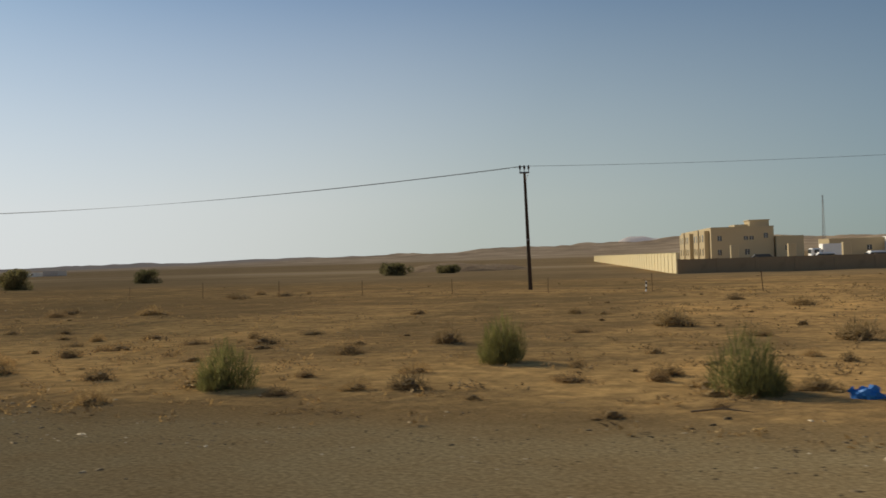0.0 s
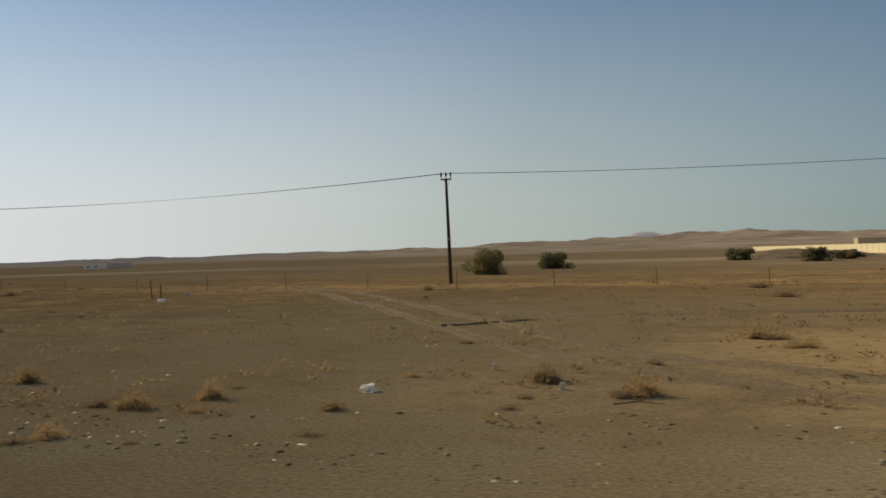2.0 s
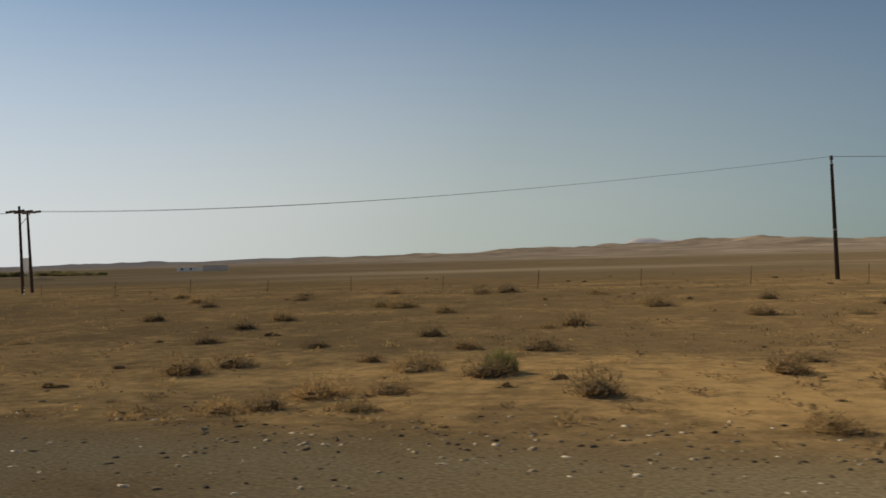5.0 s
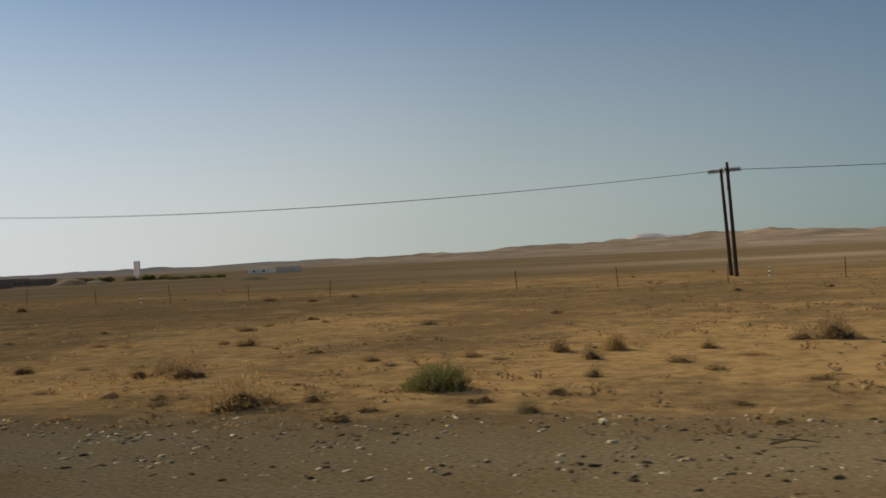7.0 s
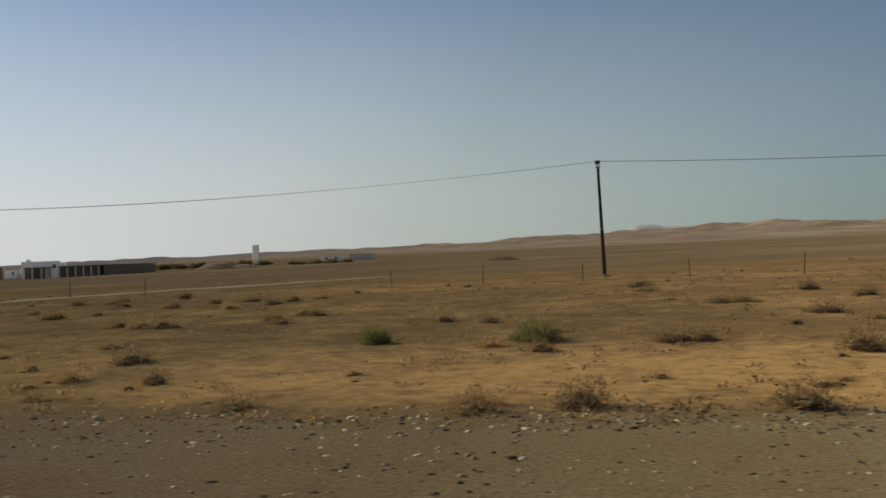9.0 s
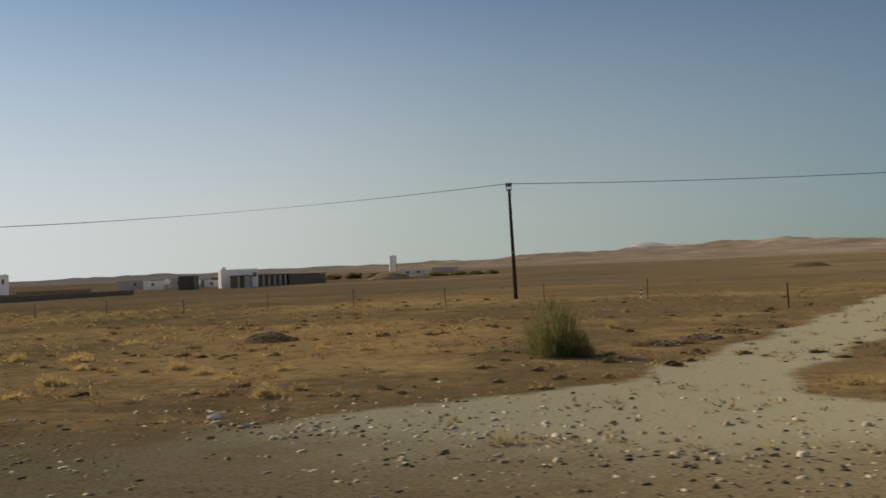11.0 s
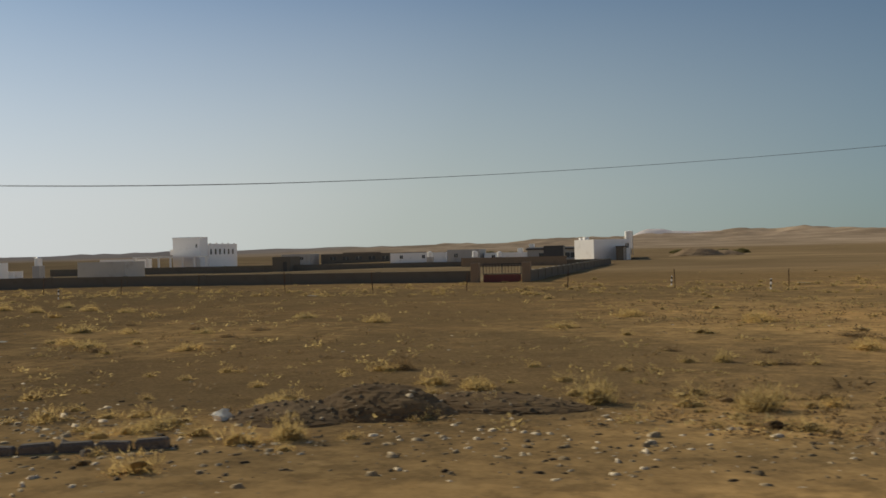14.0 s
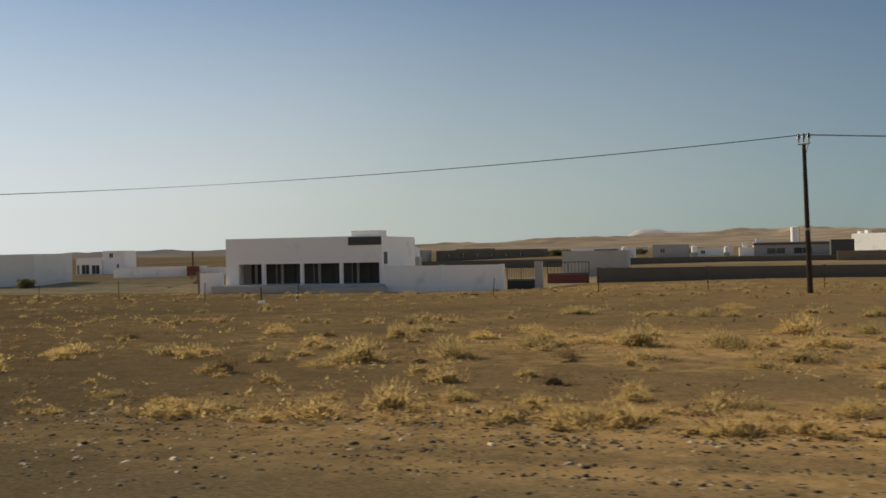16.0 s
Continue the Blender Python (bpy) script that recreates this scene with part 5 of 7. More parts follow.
BROWN_D = [
    (-73.8, 10.1, 0.51, 0.15), (-74.8, 13.1, 0.46, 0.21), (-84.4, 53.3, 0.74, 0.45), (-85.1, 11.1, 0.58, 0.29), (-89.7, 21.9, 0.72, 0.17), (-90.5, 15.5, 0.34, 0.25),
    (-90.8, 21.8, 0.5, 0.17), (-91.3, 27.3, 0.35, 0.25), (-96.4, 23.3, 0.26, 0.13), (-104.5, 27.4, 1, 0.48), (-113.7, 14.9, 0.37, 0.26), (-114, 50.8, 1.17, 0.51),
    (-114.9, 15.1, 0.49, 0.3), (-115.9, 23.4, 0.7, 0.17), (-116.7, 53.2, 3.07, 0.48), (-116.8, 23.2, 0.71, 0.14), (-116.9, 15.1, 0.41, 0.37), (-117.2, 29.4, 1.07, 0.47),
    (-117.9, 15, 0.44, 0.22), (-118, 22.3, 0.69, 0.14), (-118.6, 56.9, 1, 0.33), (-118.7, 28.7, 0.79, 0.44), (-119.5, 22.3, 0.71, 0.37), (-120.6, 17.9, 0.6, 0.14),
]
BROWN_E = [
    (-121, 19.6, 0.52, 0.13), (-121.4, 22, 0.36, 0.17), (-122.6, 50.3, 0.84, 0.34), (-125.3, 17.2, 0.67, 0.16), (-127.8, 24.5, 0.43, 0.17), (-128.1, 17.4, 0.66, 0.18),
    (-131.4, 53.8, 0.93, 0.37), (-131.6, 31.6, 0.56, 0.19), (-131.7, 20.7, 0.57, 0.2), (-134.8, 16.4, 0.43, 0.1), (-136.5, 58.8, 0.66, 0.62), (-137.1, 13.7, 0.57, 0.21),
    (-138.5, 14.3, 0.91, 0.29), (-140.5, 14.4, 0.43, 0.21), (-140.7, 64.5, 0.9, 0.45), (-144.6, 41.7, 0.9, 0.3), (-146.9, 28.1, 0.74, 0.53), (-148.6, 41, 0.68, 0.27),
    (-202.8, 24.6, 0.67, 0.19), (-204.4, 16, 0.36, 0.12), (-206.3, 15.3, 0.53, 0.1), (-207.2, 15.4, 0.36, 0.1), (-208.9, 20.1, 0.39, 0.34), (-210.9, 25.3, 0.46, 0.21),
]
BROWN_F = [
    (-213.4, 14.9, 0.93, 0.47), (-213.9, 17.1, 0.28, 0.18), (-214.5, 22.2, 0.64, 0.17), (-214.9, 14.6, 0.66, 0.3), (-216.3, 14.6, 0.56, 0.18), (-217.5, 14.9, 0.61, 0.35),
    (-217.6, 18.3, 0.63, 0.2), (-218.1, 21.5, 0.29, 0.18), (-219.6, 25.2, 0.73, 0.35), (-219.6, 18.2, 0.8, 0.1), (-220.9, 15.2, 0.43, 0.14), (-222.2, 20.8, 0.75, 0.17),
    (-223.7, 18.6, 0.41, 0.29), (-224, 14.4, 0.5, 0.21), (-224.3, 21.5, 0.47, 0.42), (-225.4, 23.3, 0.67, 0.44), (-226.5, 21.7, 0.4, 0.11), (-228.1, 36, 0.49, 0.2),
    (-228.9, 20.8, 0.53, 0.13), (-231.1, 14.9, 0.52, 0.19), (-231.9, 32.1, 0.81, 0.24), (-233.3, 18.9, 0.98, 0.52), (-234.1, 19.8, 1.24, 0.44), (-235, 19.5, 0.48, 0.22),
]
BROWN_G = [
    (-236.7, 15.6, 0.81, 0.13), (-236.9, 26.5, 0.54, 0.18), (-237.6, 20.7, 0.48, 0.12), (-238.4, 14.2, 0.52, 0.33), (-238.8, 31.2, 0.74, 0.25), (-239, 20, 0.68, 0.36),
    (-241.1, 14.1, 0.81, 0.14), (-243.4, 20.2, 0.51, 0.2), (-245.3, 55.4, 0.78, 0.31), (-245.4, 15.3, 0.31, 0.19), (-245.8, 50.8, 0.73, 0.29), (-246.7, 27.8, 0.44, 0.21),
    (-246.9, 16.1, 0.33, 0.11), (-247.9, 13.3, 0.99, 0.41), (-250.4, 19, 0.54, 0.13), (-250.5, 21.7, 0.36, 0.15), (-251, 54.9, 1.19, 0.4), (-252.5, 25.9, 0.62, 0.25),
    (-254, 25.1, 1.21, 0.27), (-254.6, 24.6, 0.92, 0.26), (-255.9, 15, 0.42, 0.15), (-256, 25.8, 0.39, 0.15), (-256.8, 13.1, 0.25, 0.1), (-257.5, 16.2, 0.36, 0.12),
]
BROWN_H = [
    (-259, 23.5, 0.68, 0.5), (-259.9, 23.4, 1.07, 0.27), (-260, 12.9, 0.71, 0.32), (-260.5, 16.4, 0.44, 0.11), (-261.3, 13.4, 0.52, 0.2), (-261.6, 21.4, 0.42, 0.17),
    (-263.8, 22.4, 1.41, 0.49), (-263.8, 14.2, 0.72, 0.19), (-264, 20.6, 0.56, 0.25), (-268.4, 24.8, 0.69, 0.17), (-269.1, 19.5, 0.5, 0.2), (-269.4, 42, 0.81, 0.33),
    (-274.9, 31.4, 0.88, 0.18), (-330.2, 24.1, 0.84, 0.35), (-334.3, 20.6, 0.51, 0.26), (-339.8, 17.7, 0.46, 0.28), (-340.4, 19.4, 0.4, 0.11), (-340.5, 17.4, 0.51, 0.26),
    (-344.7, 27.7, 0.8, 0.19), (-345.9, 27.4, 0.96, 0.19), (-347.1, 24.4, 0.74, 0.29), (-348.2, 29.3, 0.71, 0.2), (-354.8, 16.1, 0.44, 0.1), (-361.5, 29.1, 0.69, 0.2),
]
BROWN_I = [
    (-361.5, 23.1, 0.55, 0.16), (-368.3, 21.1, 0.48, 0.14), (-371.7, 30.2, 1.17, 0.19), (-374.2, 28.2, 0.94, 0.23), (-375.2, 26.2, 0.71, 0.18), (-377.2, 18.6, 0.45, 0.16),
    (-377.8, 37.4, 0.74, 0.25), (-379, 26.5, 1.04, 0.44), (-380.5, 26.9, 1.03, 0.53), (-380.7, 17, 0.54, 0.2), (-382.4, 16.4, 0.54, 0.15), (-384.2, 16.1, 0.44, 0.13),
    (-386.5, 15.4, 0.88, 0.11), (-389.3, 16.3, 0.68, 0.25), (-395.2, 28.9, 1.23, 0.18), (-403.2, 21.4, 0.74, 0.18), (-404.4, 16.7, 0.67, 0.13), (-406.7, 21.4, 0.46, 0.15),
    (-413.1, 13.3, 0.37, 0.13), (-413.6, 25.1, 0.97, 0.26), (-413.6, 28.4, 1.24, 0.21), (-416.3, 29.4, 0.57, 0.15), (-417.5, 13.8, 0.38, 0.1), (-417.6, 20.1, 0.87, 0.2),
]
BROWN_J = [
    (-418.8, 13.7, 0.31, 0.1), (-419.2, 10.6, 0.43, 0.12), (-419.6, 13.1, 0.38, 0.1), (-425.3, 9.2, 0.38, 0.16), (-425.6, 11.7, 0.49, 0.2), (-426.2, 12.2, 0.49, 0.21),
    (-428.2, 22.1, 0.43, 0.14), (-429.3, 22.4, 0.36, 0.15), (-430.6, 26.5, 0.87, 0.15), (-432.8, 19.9, 0.67, 0.13), (-433, 22, 0.45, 0.12), (-435.1, 22.5, 0.52, 0.16),
    (-440.2, 18.3, 0.58, 0.3), (-448, 25.3, 0.57, 0.17), (-448.1, 10.8, 0.3, 0.12), (-448.3, 27.8, 0.73, 0.18), (-451.1, 28.7, 0.5, 0.2), (-455, 30.4, 0.63, 0.17),
    (-458.4, 24.8, 0.63, 0.13), (-463.4, 21.9, 0.44, 0.1), (-467.7, 23.7, 0.66, 0.23), (-473.4, 14, 0.67, 0.11), (-474, 28.9, 0.63, 0.22), (-476.5, 28.1, 0.54, 0.18),
]
BROWN_K = [
    (-478, 27.7, 0.63, 0.19), (-478.7, 13.8, 0.4, 0.11), (-479.6, 25.6, 0.43, 0.17), (-484.3, 27.1, 0.66, 0.19), (-496.5, 21.3, 0.6, 0.27), (-503.2, 17.9, 0.88, 0.44),
    (-504.4, 26.3, 0.67, 0.24), (-510, 24.7, 1.01, 0.3),
]
TAN_A = [
    (1.5, 27.2, 1.14, 0.65), (0.2, 23, 0.45, 0.23), (0.2, 17.6, 0.68, 0.34), (0, 41.9, 1.17, 0.47), (-1.1, 28.1, 0.79, 0.32), (-2.5, 19.1, 0.69, 0.35),
    (-3.9, 31.7, 1.18, 0.69), (-4.6, 20.4, 0.43, 0.25), (-7.8, 19.1, 0.73, 0.27), (-7.9, 16.3, 0.64, 0.27), (-8.5, 37.6, 0.57, 0.34), (-12.2, 14, 0.58, 0.33),
    (-17.8, 17.4, 0.75, 0.4), (-19, 18.6, 0.68, 0.41), (-22.5, 26.3, 0.58, 0.35), (-22.9, 19.1, 0.6, 0.22), (-24.4, 26.8, 0.83, 0.23), (-27.5, 20, 0.4, 0.47),
    (-30.2, 39.2, 1.4, 0.51), (-30.6, 19.1, 0.82, 0.27), (-31.2, 17.9, 0.59, 0.24), (-31.2, 22.9, 0.76, 0.25), (-33.6, 31.7, 0.9, 0.25), (-34.7, 23.8, 0.55, 0.22),
]
TAN_B = [
    (-37.5, 22.8, 0.55, 0.21), (-46.8, 28.6, 0.76, 0.3), (-48.2, 30.3, 0.85, 0.51), (-49.5, 32.4, 0.92, 0.64), (-51.4, 20.5, 0.77, 0.32), (-53.2, 19.8, 0.73, 0.24),
    (-54.5, 17.6, 0.79, 0.41), (-60.8, 18.4, 0.51, 0.23), (-62.9, 18.5, 0.4, 0.16), (-63.5, 23.6, 0.79, 0.26), (-64.2, 44.2, 0.99, 0.4), (-64.6, 25.8, 1.17, 0.44),
    (-66.1, 16.1, 0.7, 0.39), (-71, 17.8, 0.46, 0.16), (-72.8, 12.9, 0.36, 0.15), (-73.4, 14.3, 0.48, 0.41), (-73.6, 10.6, 0.61, 0.26), (-74.1, 13.1, 0.7, 0.36),
    (-78.7, 15.5, 0.58, 0.47), (-80.5, 11.7, 0.71, 0.6), (-83.1, 10.6, 0.39, 0.13), (-83.6, 10.4, 0.39, 0.13), (-85, 11.4, 0.74, 0.45), (-85.5, 9.7, 0.9, 0.69),
]
TAN_C = [
    (-93.8, 23.2, 0.88, 0.38), (-94.3, 15.9, 0.86, 0.67), (-96.7, 18, 1, 0.33), (-102.4, 15.1, 1, 0.42), (-104.5, 35.7, 0.87, 0.26), (-105.8, 14.9, 0.9, 0.37),
    (-110.2, 18, 0.79, 0.25), (-110.4, 31.6, 1.05, 0.44), (-111.5, 14.6, 0.89, 0.58), (-112.8, 15.3, 0.94, 0.48), (-116, 15.7, 0.59, 0.24), (-125.6, 19.1, 0.94, 0.23),
    (-130.8, 20.7, 0.62, 0.15), (-207.6, 20.2, 0.47, 0.17), (-211, 14.2, 0.58, 0.33), (-218.9, 25, 0.93, 0.72), (-220.8, 22, 0.75, 0.12), (-221.5, 19.5, 0.56, 0.16),
    (-221.8, 23.4, 0.41, 0.29), (-224, 23.4, 0.59, 0.59), (-227.4, 22.3, 0.55, 0.22), (-228.2, 15.3, 0.41, 0.27), (-229.2, 14.6, 1.13, 0.59), (-229.9, 22, 0.5, 0.23),
]
TAN_D = [
    (-232, 13.2, 0.53, 0.13), (-235.2, 16.5, 0.55, 0.13), (-235.6, 25.9, 0.73, 0.44), (-236.1, 21.2, 0.48, 0.14), (-240.2, 25.9, 0.73, 0.15), (-241.5, 26.2, 0.75, 0.22),
    (-242, 14, 0.54, 0.18), (-242.7, 13.9, 1.04, 0.47), (-242.8, 16.7, 0.43, 0.21), (-245.6, 16.6, 0.34, 0.18), (-249, 19.7, 0.68, 0.16), (-252, 16.1, 0.7, 0.54),
    (-252.5, 18.6, 0.54, 0.43), (-253, 15.4, 0.72, 0.13), (-254.9, 14.5, 0.53, 0.12), (-256.4, 14.5, 0.55, 0.16), (-326, 18, 0.49, 0.25), (-326.4, 29.1, 0.97, 0.41),
    (-327.6, 31.7, 0.89, 0.32), (-327.7, 16.8, 0.57, 0.15), (-328.5, 23, 0.66, 0.26), (-329.6, 20.3, 0.47, 0.19),
]
YELLOW_A = [
    (-332.3, 25.9, 0.62, 0.28), (-333.9, 23.6, 0.72, 0.26), (-335.5, 25.2, 0.47, 0.19), (-341.3, 18.8, 0.72, 0.19), (-347.6, 33.9, 0.57, 0.32), (-352.2, 16.8, 0.71, 0.34),
    (-354.2, 27, 0.86, 0.24), (-354.4, 21.9, 0.72, 0.17), (-355.3, 20.5, 0.82, 0.14), (-356.2, 28.1, 0.55, 0.18), (-356.4, 21.4, 0.71, 0.24), (-357.9, 22.5, 0.61, 0.28),
    (-358.1, 16.7, 0.57, 0.19), (-359.3, 19.2, 0.77, 0.33), (-359.7, 22, 0.63, 0.18), (-360.8, 22.3, 0.46, 0.24), (-361.5, 16.1, 0.58, 0.21), (-363, 25, 1.06, 0.32),
    (-363.3, 20, 0.61, 0.37), (-363.8, 16.6, 0.52, 0.36), (-365.5, 25.2, 0.73, 0.33), (-365.6, 31.6, 1.31, 0.22), (-366.1, 19.1, 0.49, 0.24), (-368, 16.5, 0.82, 0.5),
]
YELLOW_B = [
    (-368.4, 15.8, 0.56, 0.43), (-370.7, 18.4, 0.76, 0.44), (-371.8, 24.2, 0.8, 0.21), (-373.4, 20.3, 0.69, 0.18), (-374.3, 24, 0.82, 0.22), (-375.6, 18.5, 0.89, 0.45),
    (-376.7, 27, 0.95, 0.19), (-378.5, 21.5, 0.52, 0.46), (-378.8, 29.1, 0.92, 0.42), (-380.5, 19.1, 0.63, 0.34), (-382.3, 14.9, 0.6, 0.3), (-382.9, 25.1, 0.64, 0.22),
    (-383.7, 20.2, 0.66, 0.21), (-384.1, 19.2, 0.76, 0.25), (-385.2, 16.7, 0.69, 0.18), (-387.2, 19.5, 0.64, 0.17), (-387.7, 21.1, 0.87, 0.29), (-388.1, 23.6, 0.79, 0.19),
    (-388.9, 20.4, 0.7, 0.16), (-390.7, 18, 0.42, 0.26), (-393.1, 23.4, 0.84, 0.17), (-397.3, 27.2, 0.79, 0.2), (-397.6, 19.4, 0.76, 0.18), (-398.7, 11.2, 0.91, 0.42),
]
YELLOW_C = [
    (-400.2, 21.9, 0.58, 0.14), (-400.2, 19.3, 0.78, 0.21), (-401.6, 16, 0.57, 0.14), (-402.5, 19.8, 0.55, 0.15), (-403, 25.8, 0.87, 0.14), (-403.6, 13.9, 0.55, 0.23),
    (-403.8, 41.3, 1.17, 0.33), (-404.4, 20.7, 0.71, 0.19), (-404.9, 44.3, 1.12, 0.39), (-405.2, 17.9, 0.76, 0.32), (-405.2, 25.4, 0.73, 0.18), (-408.2, 20.8, 0.63, 0.63),
    (-408.4, 10.1, 0.46, 0.13), (-408.9, 18.4, 0.79, 0.18), (-409.5, 32.2, 1.15, 0.23), (-410.4, 12.7, 0.54, 0.38), (-411, 19.6, 0.49, 0.17), (-411.1, 24.8, 0.46, 0.18),
    (-413.6, 20.6, 0.8, 0.24), (-414.1, 13.6, 1.03, 0.55), (-414.8, 14.3, 1.01, 0.3), (-417, 18.2, 0.6, 0.3), (-417, 15.3, 0.5, 0.33), (-417.7, 28.9, 0.97, 0.36),
]
YELLOW_D = [
    (-418.6, 17.5, 0.79, 0.35), (-419, 21.1, 0.36, 0.14), (-419.3, 15.1, 0.39, 0.17), (-419.6, 9.8, 0.4, 0.11), (-419.7, 23.3, 0.8, 0.33), (-420.2, 10.2, 0.36, 0.12),
    (-420.8, 13.6, 0.64, 0.2), (-420.8, 10, 0.42, 0.12), (-421, 20.9, 0.78, 0.45), (-421.2, 16.8, 0.6, 0.16), (-421.5, 9.8, 0.42, 0.12), (-421.8, 13.2, 0.82, 0.39),
    (-421.9, 11.7, 0.57, 0.14), (-422.1, 16.6, 0.43, 0.32), (-422.5, 21.5, 0.62, 0.19), (-423.3, 15.9, 0.59, 0.2), (-424.5, 16.5, 0.62, 0.17), (-426.1, 19.3, 0.61, 0.15),
    (-426.6, 14.8, 0.39, 0.18), (-426.6, 13.6, 0.64, 0.23), (-428.4, 17.1, 0.96, 0.45), (-429, 15.9, 0.52, 0.32), (-430.8, 23, 0.76, 0.32), (-432.3, 15.1, 0.5, 0.21),
]
YELLOW_E = [
    (-432.9, 31.4, 1.24, 0.35), (-433.3, 14.7, 0.8, 0.44), (-433.9, 20.1, 0.46, 0.29), (-435.8, 15, 0.84, 0.49), (-437.2, 34.2, 1.2, 0.32), (-438, 16.1, 0.69, 0.25),
    (-438.1, 12.9, 0.32, 0.11), (-438.6, 29, 1.04, 0.24), (-439.3, 11.3, 0.53, 0.38), (-440.8, 13.8, 0.63, 0.23), (-441.5, 11.7, 0.72, 0.24), (-445.6, 31.5, 1.05, 0.35),
    (-447.3, 22, 0.89, 0.24), (-447.6, 10.1, 0.56, 0.2), (-449.2, 33.2, 1.14, 0.27), (-449.3, 9.6, 0.95, 0.47), (-449.4, 11.6, 0.54, 0.2), (-449.5, 14.5, 0.5, 0.18),
    (-449.6, 26.6, 0.71, 0.21), (-449.9, 10.8, 0.59, 0.33), (-450.5, 22.1, 0.9, 0.26), (-451.2, 12.7, 0.54, 0.19), (-451.7, 16.4, 0.79, 0.3), (-451.9, 9.4, 0.85, 0.42),
]
YELLOW_F = [
    (-452, 23.1, 0.81, 0.23), (-452, 12.9, 0.47, 0.2), (-452.5, 26.8, 0.64, 0.22), (-452.6, 9.1, 0.9, 0.54), (-453.1, 12.4, 0.47, 0.16), (-453.9, 18.6, 0.69, 0.23),
    (-454.6, 27.2, 1.16, 0.33), (-454.7, 16.3, 0.62, 0.19), (-454.9, 12.1, 0.65, 0.49), (-459.6, 24, 1.08, 0.22), (-460.6, 38.2, 1.07, 0.26), (-461.2, 23.5, 0.85, 0.37),
    (-461.2, 16, 0.56, 0.28), (-461.9, 30.6, 0.86, 0.28), (-462.3, 23.6, 0.94, 0.31), (-462.4, 15, 0.63, 0.4), (-462.9, 30.7, 1.05, 0.28), (-463.5, 39.4, 0.9, 0.36),
    (-463.6, 14.5, 0.5, 0.25), (-464.3, 23.9, 1, 0.4), (-465, 13.9, 1.09, 0.62), (-465.2, 37.6, 0.98, 0.35), (-465.4, 18.9, 0.59, 0.41), (-466, 13.5, 0.48, 0.24),
]
YELLOW_G = [
    (-466.4, 20.8, 0.59, 0.44), (-466.5, 23.1, 0.96, 0.19), (-466.6, 41.7, 0.97, 0.29), (-466.8, 17.9, 0.89, 0.43), (-467, 27.2, 0.97, 0.23), (-467.2, 14.6, 0.81, 0.45),
    (-468, 38.7, 0.91, 0.41), (-468.6, 15.8, 0.91, 0.56), (-469.9, 13.8, 1.13, 0.69), (-470.2, 28.1, 0.86, 0.21), (-470.3, 36.4, 1.09, 0.31), (-470.6, 24.6, 1.06, 0.38),
    (-470.9, 16.8, 1.19, 0.32), (-471.2, 14.9, 0.58, 0.24), (-472.2, 13.8, 0.74, 0.19), (-474.3, 13.6, 0.66, 0.19), (-476.4, 33.8, 1.5, 0.26), (-476.9, 13.9, 0.78, 0.52),
    (-477.6, 20.2, 0.48, 0.28), (-477.8, 14.4, 0.73, 0.2), (-479.1, 35, 1.35, 0.31), (-479.5, 33.1, 1.07, 0.39), (-479.6, 14.7, 0.69, 0.21), (-479.9, 20.2, 0.51, 0.32),
]
YELLOW_H = [
    (-480.9, 30.6, 1.21, 0.36), (-482.2, 27, 0.64, 0.26), (-483.1, 34.4, 1.43, 0.29), (-484.9, 18.5, 1.54, 0.58), (-485.5, 25.2, 0.81, 0.37), (-485.7, 34.1, 1.16, 0.18),
    (-486.4, 27.1, 0.76, 0.19), (-486.6, 33.8, 1.16, 0.23), (-487.4, 19.8, 0.54, 0.49), (-487.4, 12.8, 0.58, 0.35), (-488.1, 33.9, 0.74, 0.37), (-488.7, 20, 0.78, 0.18),
    (-489.3, 27.8, 1.23, 0.32), (-490.2, 20.1, 0.8, 0.24), (-490.9, 24.1, 1.13, 0.39), (-491, 27.5, 1.48, 0.56), (-491.5, 14.4, 0.64, 0.28), (-491.6, 21, 1.18, 0.35),
    (-492.4, 19.9, 0.82, 0.22), (-492.5, 38.9, 1.47, 0.24), (-492.6, 34.4, 0.78, 0.27), (-492.8, 15, 0.76, 0.17), (-493, 23.8, 1.16, 0.4), (-493.2, 24, 0.86, 0.49),
]
YELLOW_I = [
    (-493.7, 34.8, 1, 0.36), (-494.6, 15.3, 0.63, 0.27), (-494.9, 21.3, 0.99, 0.25), (-495.1, 23.8, 1.31, 0.66), (-495.4, 13.3, 0.95, 0.24), (-496.4, 24.4, 1.68, 0.2),
    (-497.4, 14.8, 0.64, 0.27), (-497.6, 23.7, 1.29, 0.43), (-498.2, 36.8, 1.45, 0.39), (-498.4, 27.4, 0.99, 0.33), (-499, 13.2, 0.68, 0.21), (-499.2, 21.2, 1.05, 0.52),
    (-499.5, 25.6, 0.94, 0.28), (-501, 20.2, 1.19, 0.62), (-501.6, 19.1, 0.73, 0.2), (-501.8, 28, 1.18, 0.32), (-501.9, 13.5, 0.64, 0.18), (-502, 25.9, 0.85, 0.55),
    (-503.6, 14.6, 0.6, 0.14), (-506.5, 27.4, 0.89, 0.32), (-509.3, 21.1, 1.17, 0.29),
]


